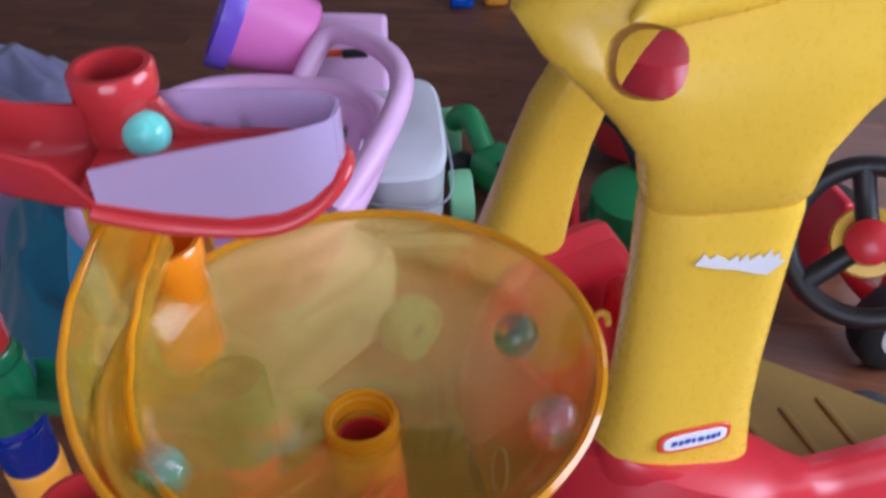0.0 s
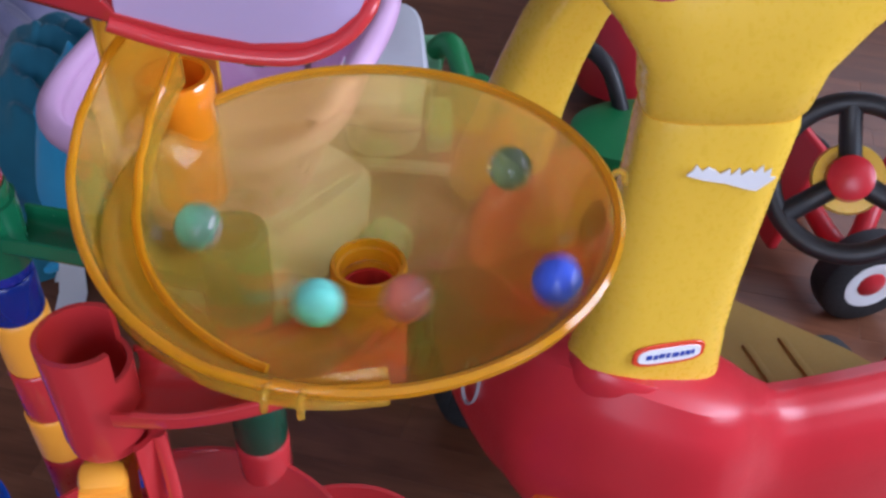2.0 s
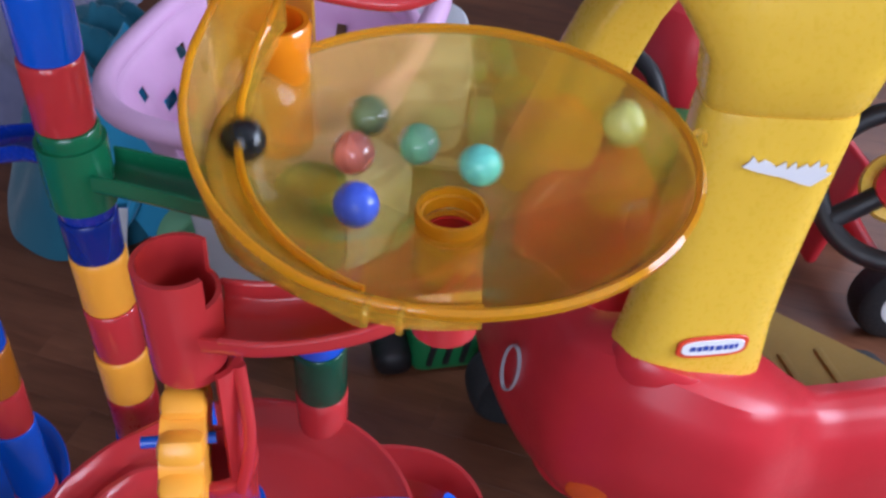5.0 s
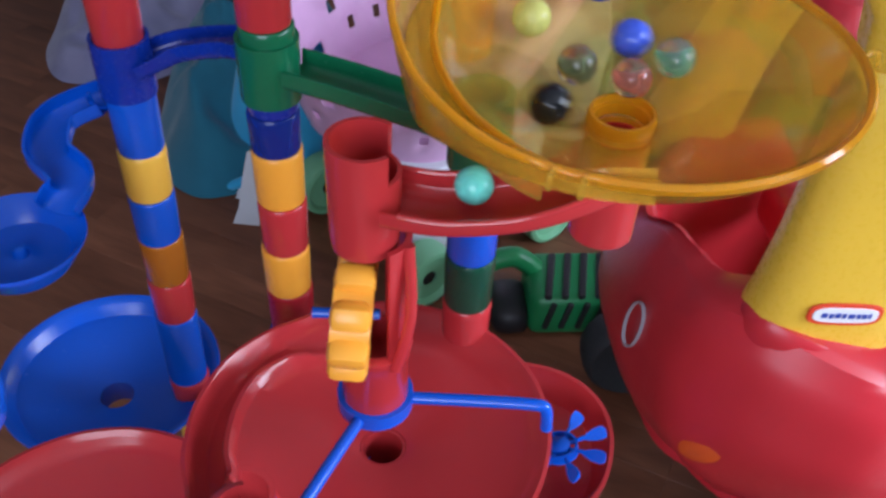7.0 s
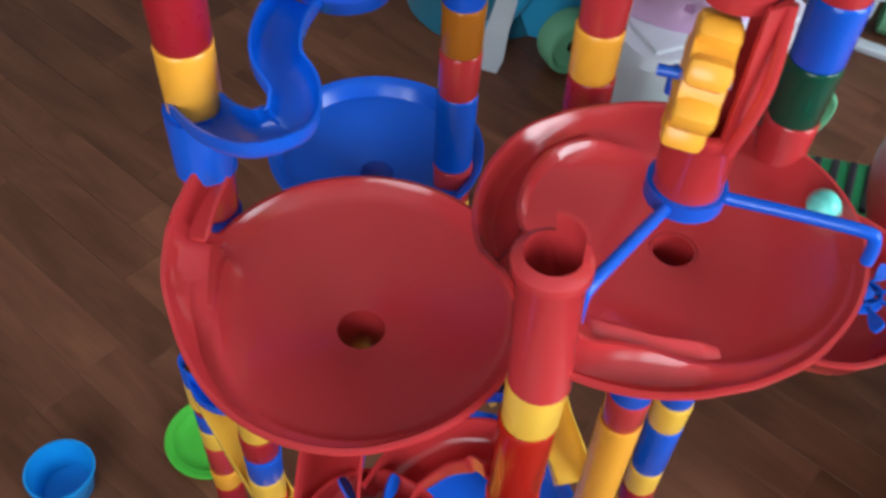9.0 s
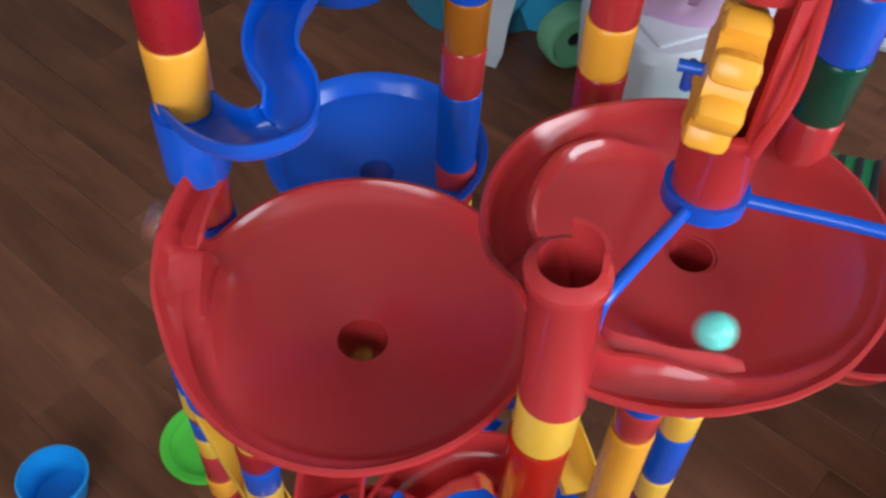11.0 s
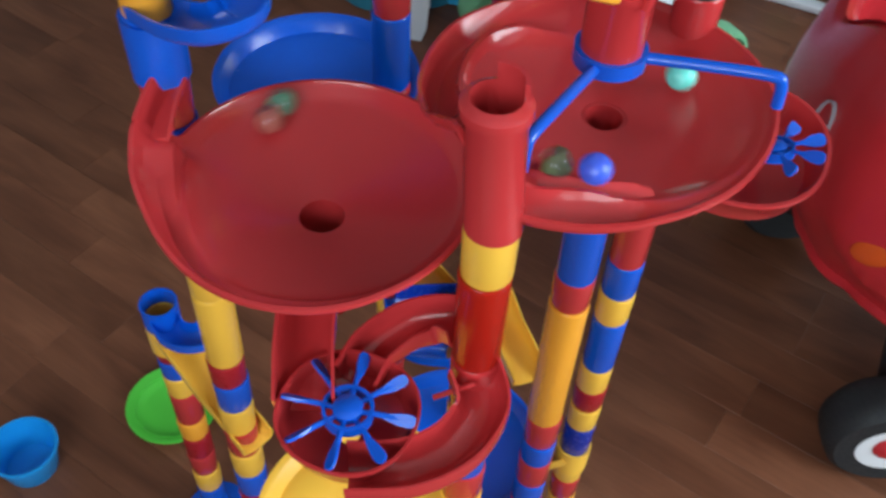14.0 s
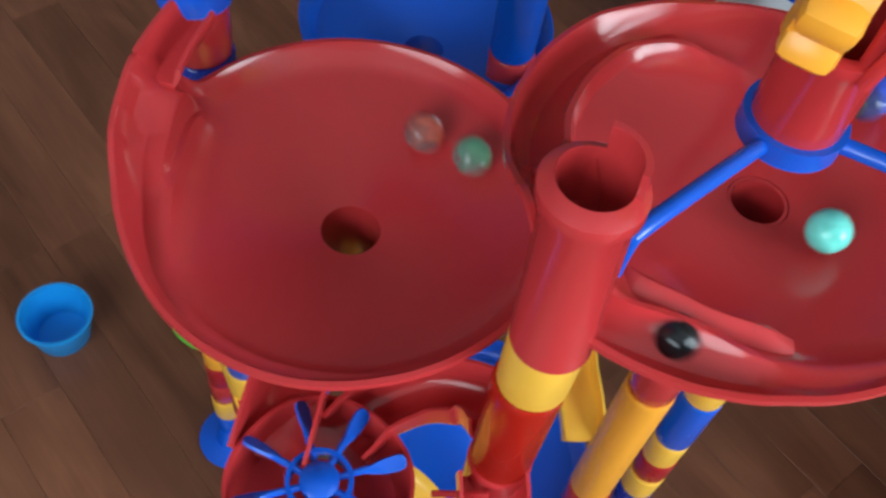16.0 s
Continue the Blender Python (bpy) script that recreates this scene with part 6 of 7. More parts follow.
    walk(marble_red, [roll(*p) for p in (
        (0, 0.110, 0.272, 0.932), (0.1, 0.113, 0.309, 0.932), (0.2, 0.092, 0.349, 0.932), (0.3, 0.056, 0.361, 0.927), (0.4, 0.014, 0.357, 0.927),
        (0.5, -0.015, 0.339, 0.929), (0.6, -0.025, 0.317, 0.928), (0.7, -0.018, 0.287, 0.925), (0.8, 0.005, 0.260, 0.922), (0.9, 0.043, 0.264, 0.917),
        (1, 0.077, 0.274, 0.920), (1.1, 0.099, 0.303, 0.924), (1.2, 0.099, 0.336, 0.929), (1.3, 0.081, 0.358, 0.932), (1.4, 0.049, 0.370, 0.932),
        (1.5, 0.011, 0.360, 0.929), (1.6, -0.015, 0.335, 0.927), (1.7, -0.025, 0.308, 0.927), (1.8, -0.013, 0.276, 0.924), (1.9, 0.016, 0.262, 0.920),
        (2, 0.057, 0.271, 0.916), (2.1, 0.081, 0.299, 0.919), (2.2, 0.089, 0.330, 0.924), (2.3, 0.080, 0.357, 0.931), (2.4, 0.060, 0.362, 0.927),
        (2.5, 0.030, 0.362, 0.927), (2.6, 0.005, 0.333, 0.922), (2.7, -0.001, 0.292, 0.919), (2.8, 0.022, 0.268, 0.917), (2.9, 0.057, 0.262, 0.918),
        (3, 0.083, 0.291, 0.919), (3.1, 0.092, 0.318, 0.923), (3.2, 0.082, 0.350, 0.927), (3.3, 0.057, 0.360, 0.926), (3.4, 0.032, 0.359, 0.926),
        (3.5, 0.003, 0.348, 0.926), (3.6, -0.017, 0.325, 0.926), (3.7, -0.020, 0.300, 0.925), (3.8, -0.014, 0.273, 0.925), (3.9, 0.004, 0.252, 0.924),
        (4, 0.028, 0.242, 0.924), (4.1, 0.054, 0.243, 0.923), (4.2, 0.075, 0.255, 0.923), (4.3, 0.089, 0.276, 0.922), (4.4, 0.092, 0.299, 0.922),
        (4.5, 0.084, 0.321, 0.921), (4.6, 0.068, 0.337, 0.921), (4.7, 0.048, 0.343, 0.921), (4.8, 0.027, 0.340, 0.920), (4.9, 0.010, 0.328, 0.920),
        (5, 0.001, 0.311, 0.919), (5.1, 0.000, 0.291, 0.919), (5.2, 0.008, 0.275, 0.919), (5.3, 0.022, 0.264, 0.918), (5.4, 0.039, 0.260, 0.918),
        (5.5, 0.055, 0.265, 0.918), (5.6, 0.067, 0.275, 0.917), (5.7, 0.072, 0.290, 0.917), (5.8, 0.071, 0.304, 0.916), (5.9, 0.070, 0.334, 0.921),
        (6, 0.052, 0.341, 0.920), (6.1, 0.026, 0.326, 0.917), (6.2, 0.021, 0.290, 0.914), (6.3, 0.039, 0.286, 0.911), (6.4, 0.058, 0.311, 0.914),
        (6.5, 0.059, 0.322, 0.916), (6.6, 0.042, 0.331, 0.917), (6.7, 0.028, 0.316, 0.914), (6.8, 0.038, 0.294, 0.911), (6.9, 0.053, 0.300, 0.911),
        (7, 0.042, 0.315, 0.913), (7.1, 0.037, 0.306, 0.911), (7.2, 0.029, 0.305, 0.912), (7.3, 0.022, 0.297, 0.913), (7.4, 0.022, 0.285, 0.914),
        (7.5, 0.030, 0.272, 0.915), (7.6, 0.046, 0.266, 0.917), (7.7, 0.065, 0.270, 0.918), (7.8, 0.076, 0.288, 0.918), (7.9, 0.075, 0.308, 0.918),
        (8, 0.064, 0.325, 0.918), (8.1, 0.045, 0.333, 0.918), (8.2, 0.025, 0.329, 0.918), (8.3, 0.010, 0.315, 0.918), (8.4, 0.005, 0.295, 0.918),
        (8.5, 0.012, 0.276, 0.918), (8.6, 0.028, 0.263, 0.918), (8.7, 0.048, 0.262, 0.918), (8.8, 0.066, 0.272, 0.918), (8.9, 0.076, 0.289, 0.918),
        (9, 0.075, 0.310, 0.918), (9.1, 0.062, 0.326, 0.918), (9.3, 0.041, 0.297, 0.900), (9.4, 0.041, 0.297, 0.872), (9.5, 0.010, 0.300, 0.875),
        (9.6, -0.025, 0.345, 0.862), (9.8, -0.090, 0.357, 0.872), (9.95, -0.138, 0.361, 0.872), (10.1, -0.200, 0.384, 0.848), (10.2, -0.231, 0.376, 0.830),
        (10.32, -0.268, 0.370, 0.818), (10.42, -0.280, 0.350, 0.806), (10.5, -0.257, 0.330, 0.798), (10.6, -0.260, 0.284, 0.780), (10.7, -0.266, 0.246, 0.772),
        (10.78, -0.246, 0.222, 0.766), (10.85, -0.243, 0.200, 0.761), (10.92, -0.275, 0.188, 0.745), (11, -0.280, 0.155, 0.690), (11.1, -0.240, 0.105, 0.670),
        (11.2, -0.170, 0.100, 0.668), (11.3, -0.121, 0.137, 0.671), (11.4, -0.115, 0.184, 0.671), (11.5, -0.136, 0.220, 0.670), (11.6, -0.171, 0.237, 0.671),
        (11.7, -0.212, 0.229, 0.671), (11.8, -0.242, 0.198, 0.672), (11.9, -0.248, 0.159, 0.672), (12, -0.227, 0.123, 0.672), (12.1, -0.189, 0.110, 0.670),
        (12.2, -0.149, 0.110, 0.672), (12.3, -0.128, 0.133, 0.670), (12.4, -0.122, 0.168, 0.668), (12.5, -0.126, 0.199, 0.669), (12.6, -0.145, 0.225, 0.670),
        (12.7, -0.176, 0.239, 0.672), (12.8, -0.213, 0.234, 0.672), (12.9, -0.237, 0.209, 0.672), (13, -0.245, 0.176, 0.672), (13.1, -0.228, 0.135, 0.670),
        (13.2, -0.202, 0.106, 0.672), (13.3, -0.175, 0.101, 0.672), (13.4, -0.148, 0.107, 0.672), (13.5, -0.131, 0.134, 0.669), (13.6, -0.128, 0.173, 0.666),
        (13.7, -0.138, 0.208, 0.667), (13.8, -0.170, 0.231, 0.669), (13.9, -0.204, 0.230, 0.670), (14, -0.229, 0.208, 0.670), (14.1, -0.246, 0.166, 0.672),
        (14.2, -0.235, 0.129, 0.672), (14.3, -0.205, 0.106, 0.672), (14.4, -0.170, 0.103, 0.672), (14.5, -0.137, 0.119, 0.672), (14.6, -0.120, 0.138, 0.672),
        (14.7, -0.120, 0.167, 0.669), (14.8, -0.131, 0.203, 0.668), (14.9, -0.149, 0.225, 0.669), (15, -0.176, 0.236, 0.671), (15.1, -0.208, 0.228, 0.670),
        (15.2, -0.234, 0.206, 0.671), (15.3, -0.240, 0.172, 0.670), (15.4, -0.232, 0.143, 0.670), (15.5, -0.212, 0.122, 0.669), (15.6, -0.180, 0.119, 0.667),
        (15.7, -0.162, 0.134, 0.663), (15.8, -0.152, 0.169, 0.659), (15.9, -0.159, 0.206, 0.663), (16, -0.181, 0.221, 0.666),
    )])
    walk(marble_green, [roll(*p) for p in (
        (0, -0.017, 0.253, 0.932), (0.1, 0.028, 0.225, 0.932), (0.2, 0.080, 0.235, 0.932), (0.3, 0.106, 0.264, 0.932), (0.4, 0.111, 0.317, 0.932),
        (0.5, 0.077, 0.360, 0.932), (0.6, 0.037, 0.370, 0.932), (0.7, -0.005, 0.354, 0.932), (0.8, -0.028, 0.316, 0.931), (0.9, -0.021, 0.276, 0.927),
        (1, 0.009, 0.244, 0.925), (1.1, 0.049, 0.242, 0.923), (1.2, 0.084, 0.257, 0.924), (1.3, 0.109, 0.285, 0.928), (1.4, 0.112, 0.315, 0.932),
        (1.5, 0.096, 0.345, 0.932), (1.6, 0.066, 0.364, 0.931), (1.7, 0.032, 0.369, 0.932), (1.8, 0.001, 0.352, 0.927), (1.9, -0.019, 0.328, 0.927),
        (2, -0.018, 0.293, 0.925), (2.1, -0.003, 0.266, 0.923), (2.2, 0.029, 0.255, 0.920), (2.3, 0.064, 0.272, 0.917), (2.4, 0.088, 0.304, 0.921),
        (2.5, 0.095, 0.335, 0.927), (2.6, 0.081, 0.356, 0.930), (2.7, 0.057, 0.361, 0.927), (2.8, 0.032, 0.363, 0.927), (2.9, 0.002, 0.336, 0.923),
        (3, -0.003, 0.303, 0.920), (3.1, 0.016, 0.269, 0.918), (3.2, 0.049, 0.267, 0.916), (3.3, 0.076, 0.274, 0.919), (3.4, 0.092, 0.305, 0.922),
        (3.5, 0.086, 0.335, 0.924), (3.6, 0.062, 0.359, 0.927), (3.7, 0.031, 0.361, 0.926), (3.8, 0.003, 0.346, 0.926), (3.9, -0.014, 0.320, 0.925),
        (4, -0.016, 0.290, 0.924), (4.1, -0.003, 0.265, 0.923), (4.2, 0.019, 0.250, 0.922), (4.3, 0.045, 0.248, 0.921), (4.4, 0.067, 0.258, 0.921),
        (4.5, 0.081, 0.277, 0.920), (4.6, 0.083, 0.299, 0.919), (4.7, 0.074, 0.318, 0.919), (4.8, 0.058, 0.329, 0.918), (4.9, 0.041, 0.331, 0.917),
        (5, 0.025, 0.324, 0.917), (5.1, 0.016, 0.312, 0.916), (5.2, 0.015, 0.298, 0.915), (5.3, 0.020, 0.286, 0.915), (5.4, 0.030, 0.279, 0.914),
        (5.5, 0.040, 0.278, 0.913), (5.6, 0.048, 0.282, 0.912), (5.7, 0.052, 0.289, 0.911), (5.8, 0.052, 0.296, 0.911), (5.9, 0.061, 0.310, 0.915),
        (6, 0.044, 0.322, 0.915), (6.1, 0.027, 0.305, 0.912), (6.2, 0.035, 0.282, 0.912), (6.3, 0.055, 0.288, 0.913), (6.4, 0.051, 0.304, 0.911),
        (6.5, 0.041, 0.332, 0.918), (6.6, 0.026, 0.323, 0.916), (6.7, 0.030, 0.298, 0.911), (6.8, 0.058, 0.293, 0.913), (6.9, 0.068, 0.312, 0.916),
        (7, 0.058, 0.328, 0.918), (7.1, 0.035, 0.322, 0.915), (7.2, 0.033, 0.298, 0.911), (7.3, 0.030, 0.291, 0.911), (7.4, 0.032, 0.282, 0.913),
        (7.5, 0.042, 0.275, 0.914), (7.6, 0.056, 0.275, 0.915), (7.7, 0.070, 0.285, 0.917), (7.8, 0.076, 0.304, 0.918), (7.9, 0.067, 0.322, 0.918),
        (8, 0.049, 0.332, 0.918), (8.1, 0.029, 0.331, 0.918), (8.2, 0.012, 0.319, 0.918), (8.3, 0.005, 0.300, 0.918), (8.4, 0.009, 0.280, 0.918),
        (8.5, 0.024, 0.265, 0.918), (8.6, 0.044, 0.261, 0.918), (8.7, 0.063, 0.269, 0.918), (8.8, 0.075, 0.285, 0.918), (8.9, 0.076, 0.306, 0.918),
        (9, 0.066, 0.323, 0.918), (9.1, 0.047, 0.332, 0.918), (9.2, 0.027, 0.330, 0.918), (9.3, 0.011, 0.317, 0.918), (9.4, 0.005, 0.298, 0.918),
        (9.5, 0.010, 0.278, 0.918), (9.6, 0.026, 0.264, 0.918), (9.7, 0.046, 0.261, 0.918), (9.8, 0.065, 0.270, 0.918), (9.9, 0.076, 0.287, 0.918),
        (10, 0.075, 0.307, 0.918), (10.1, 0.064, 0.325, 0.918), (10.2, 0.045, 0.333, 0.918), (10.3, 0.025, 0.329, 0.918), (10.4, 0.010, 0.316, 0.918),
        (10.5, 0.005, 0.296, 0.918), (10.6, 0.011, 0.276, 0.918), (10.7, 0.027, 0.264, 0.918), (10.8, 0.048, 0.262, 0.918), (10.9, 0.066, 0.271, 0.918),
        (11, 0.076, 0.289, 0.918), (11.1, 0.075, 0.309, 0.918), (11.2, 0.063, 0.326, 0.918), (11.35, 0.041, 0.297, 0.900), (11.45, 0.041, 0.297, 0.872),
        (11.55, 0.010, 0.300, 0.875), (11.65, -0.025, 0.345, 0.862), (11.85, -0.090, 0.357, 0.872), (12, -0.138, 0.361, 0.872), (12.15, -0.200, 0.384, 0.848),
        (12.25, -0.231, 0.376, 0.830), (12.35, -0.268, 0.370, 0.818), (12.45, -0.280, 0.350, 0.806), (12.52, -0.257, 0.330, 0.798), (12.6, -0.260, 0.284, 0.780),
        (12.68, -0.266, 0.246, 0.772), (12.75, -0.246, 0.222, 0.766), (12.82, -0.243, 0.200, 0.761), (12.9, -0.280, 0.190, 0.735), (13, -0.298, 0.188, 0.684),
        (13.1, -0.286, 0.166, 0.682), (13.2, -0.272, 0.140, 0.679), (13.3, -0.243, 0.108, 0.675), (13.4, -0.192, 0.102, 0.672), (13.5, -0.150, 0.106, 0.672),
        (13.6, -0.119, 0.146, 0.671), (13.7, -0.117, 0.199, 0.671), (13.8, -0.145, 0.235, 0.672), (13.9, -0.186, 0.243, 0.672), (14, -0.229, 0.221, 0.672),
        (14.1, -0.249, 0.182, 0.672), (14.2, -0.244, 0.145, 0.672), (14.3, -0.222, 0.116, 0.672), (14.4, -0.191, 0.102, 0.672), (14.5, -0.154, 0.109, 0.672),
        (14.6, -0.134, 0.127, 0.670), (14.7, -0.129, 0.155, 0.667), (14.8, -0.139, 0.188, 0.664), (14.9, -0.161, 0.214, 0.664), (15, -0.188, 0.221, 0.666),
        (15.1, -0.220, 0.208, 0.668), (15.2, -0.237, 0.183, 0.669), (15.3, -0.236, 0.156, 0.669), (15.4, -0.222, 0.129, 0.670), (15.5, -0.196, 0.112, 0.670),
        (15.6, -0.163, 0.112, 0.670), (15.7, -0.141, 0.132, 0.667), (15.8, -0.134, 0.166, 0.664), (15.9, -0.137, 0.200, 0.666), (16, -0.157, 0.224, 0.668),
    )])
    walk(marble_blue, [roll(*p) for p in (
        (0, -0.200, 0.327, 1.038), (0.35, -0.200, 0.327, 1.038), (0.5, -0.100, 0.328, 1.015), (0.6, -0.036, 0.333, 1.004), (0.7, 0.010, 0.324, 1.004),
        (0.85, 0.030, 0.320, 1.003), (1, -0.010, 0.345, 1.000), (1.1, -0.045, 0.362, 0.985), (1.2, -0.041, 0.349, 0.968), (1.3, -0.046, 0.352, 0.962),
        (1.4, -0.042, 0.319, 0.971), (1.5, -0.045, 0.296, 0.963), (1.6, -0.043, 0.283, 0.939), (1.7, -0.012, 0.247, 0.932), (1.8, 0.028, 0.227, 0.930),
        (1.9, 0.073, 0.237, 0.927), (2, 0.106, 0.268, 0.930), (2.1, 0.109, 0.316, 0.930), (2.2, 0.086, 0.350, 0.929), (2.3, 0.048, 0.369, 0.932),
        (2.4, 0.011, 0.364, 0.932), (2.5, -0.015, 0.340, 0.930), (2.6, -0.026, 0.308, 0.927), (2.7, -0.017, 0.275, 0.925), (2.8, 0.003, 0.254, 0.924),
        (2.9, 0.038, 0.247, 0.922), (3, 0.065, 0.262, 0.919), (3.1, 0.095, 0.283, 0.923), (3.2, 0.102, 0.328, 0.927), (3.3, 0.087, 0.350, 0.929),
        (3.4, 0.064, 0.365, 0.931), (3.5, 0.031, 0.362, 0.927), (3.6, 0.006, 0.345, 0.925), (3.7, 0.003, 0.315, 0.919), (3.8, -0.000, 0.292, 0.919),
        (3.9, 0.008, 0.272, 0.919), (4, 0.027, 0.259, 0.919), (4.1, 0.049, 0.257, 0.919), (4.2, 0.068, 0.267, 0.919), (4.3, 0.079, 0.286, 0.919),
        (4.4, 0.079, 0.308, 0.919), (4.5, 0.067, 0.326, 0.919), (4.6, 0.048, 0.335, 0.918), (4.7, 0.027, 0.333, 0.918), (4.8, 0.011, 0.320, 0.918),
        (4.9, 0.004, 0.301, 0.918), (5, 0.007, 0.281, 0.918), (5.1, 0.021, 0.266, 0.918), (5.2, 0.040, 0.260, 0.918), (5.3, 0.059, 0.266, 0.918),
        (5.4, 0.073, 0.280, 0.918), (5.5, 0.076, 0.299, 0.918), (5.6, 0.070, 0.317, 0.918), (5.7, 0.055, 0.329, 0.917), (5.8, 0.036, 0.331, 0.917),
        (5.9, 0.020, 0.303, 0.914), (6, 0.031, 0.285, 0.912), (6.1, 0.056, 0.279, 0.914), (6.2, 0.066, 0.295, 0.915), (6.3, 0.057, 0.323, 0.916),
        (6.4, 0.028, 0.333, 0.918), (6.5, 0.011, 0.320, 0.918), (6.6, 0.018, 0.301, 0.914), (6.7, 0.051, 0.297, 0.911), (6.8, 0.073, 0.316, 0.918),
        (6.9, 0.065, 0.334, 0.920), (7, 0.039, 0.337, 0.919), (7.1, 0.014, 0.324, 0.918), (7.2, 0.013, 0.307, 0.916), (7.3, 0.040, 0.275, 0.914),
        (7.4, 0.055, 0.301, 0.912), (7.5, 0.053, 0.311, 0.913), (7.6, 0.044, 0.318, 0.914), (7.7, 0.030, 0.320, 0.915), (7.8, 0.017, 0.312, 0.916),
        (7.9, 0.009, 0.296, 0.917), (8, 0.011, 0.277, 0.918), (8.1, 0.027, 0.264, 0.918), (8.2, 0.047, 0.262, 0.918), (8.3, 0.066, 0.271, 0.918),
        (8.4, 0.076, 0.288, 0.918), (8.5, 0.075, 0.309, 0.918), (8.6, 0.063, 0.325, 0.918), (8.8, 0.041, 0.297, 0.900), (8.9, 0.041, 0.297, 0.872),
        (9.05, 0.020, 0.291, 0.874), (9.2, -0.020, 0.277, 0.872), (9.3, -0.046, 0.268, 0.868), (9.45, -0.056, 0.262, 0.835), (9.58, -0.076, 0.268, 0.785),
        (9.68, -0.092, 0.305, 0.735), (9.78, -0.122, 0.292, 0.706), (9.88, -0.143, 0.262, 0.705), (9.98, -0.137, 0.226, 0.705), (10.08, -0.112, 0.196, 0.705),
        (10.18, -0.082, 0.164, 0.704), (10.33, -0.076, 0.160, 0.700), (10.48, -0.066, 0.172, 0.704), (10.6, -0.020, 0.201, 0.712), (10.7, 0.015, 0.236, 0.712),
        (10.8, 0.020, 0.284, 0.713), (10.9, -0.006, 0.325, 0.713), (11, -0.052, 0.340, 0.714), (11.1, -0.097, 0.323, 0.714), (11.2, -0.120, 0.281, 0.714),
        (11.3, -0.113, 0.235, 0.715), (11.4, -0.087, 0.207, 0.714), (11.5, -0.049, 0.196, 0.713), (11.6, -0.016, 0.204, 0.713), (11.7, 0.002, 0.229, 0.716),
        (11.8, 0.005, 0.269, 0.713), (11.9, -0.008, 0.313, 0.715), (12, -0.029, 0.338, 0.712), (12.1, -0.064, 0.336, 0.715), (12.2, -0.092, 0.319, 0.716),
        (12.3, -0.108, 0.292, 0.715), (12.4, -0.115, 0.258, 0.716), (12.5, -0.102, 0.225, 0.716), (12.6, -0.083, 0.211, 0.716), (12.7, -0.060, 0.204, 0.716),
        (12.8, -0.037, 0.206, 0.715), (12.9, -0.009, 0.230, 0.713), (13, -0.001, 0.262, 0.711), (13.1, 0.005, 0.285, 0.714), (13.2, -0.011, 0.312, 0.714),
        (13.3, -0.043, 0.327, 0.714), (13.4, -0.075, 0.323, 0.714), (13.5, -0.100, 0.302, 0.714), (13.6, -0.112, 0.275, 0.715), (13.7, -0.114, 0.250, 0.716),
        (13.8, -0.099, 0.222, 0.716), (13.9, -0.072, 0.203, 0.716), (14, -0.039, 0.200, 0.715), (14.1, -0.015, 0.216, 0.715), (14.2, -0.007, 0.251, 0.710),
        (14.3, -0.005, 0.284, 0.710), (14.4, -0.016, 0.312, 0.713), (14.5, -0.024, 0.328, 0.716), (14.6, -0.050, 0.326, 0.713), (14.7, -0.084, 0.315, 0.713),
        (14.8, -0.104, 0.286, 0.713), (14.9, -0.112, 0.262, 0.714), (15, -0.107, 0.237, 0.715), (15.1, -0.098, 0.216, 0.715), (15.2, -0.080, 0.198, 0.711),
        (15.3, -0.044, 0.203, 0.716), (15.4, -0.020, 0.218, 0.714), (15.5, -0.005, 0.241, 0.712), (15.6, 0.001, 0.265, 0.711), (15.7, -0.000, 0.291, 0.713),
        (15.8, -0.014, 0.314, 0.714), (15.9, -0.039, 0.329, 0.715), (16, -0.039, 0.329, 0.715),
    )])
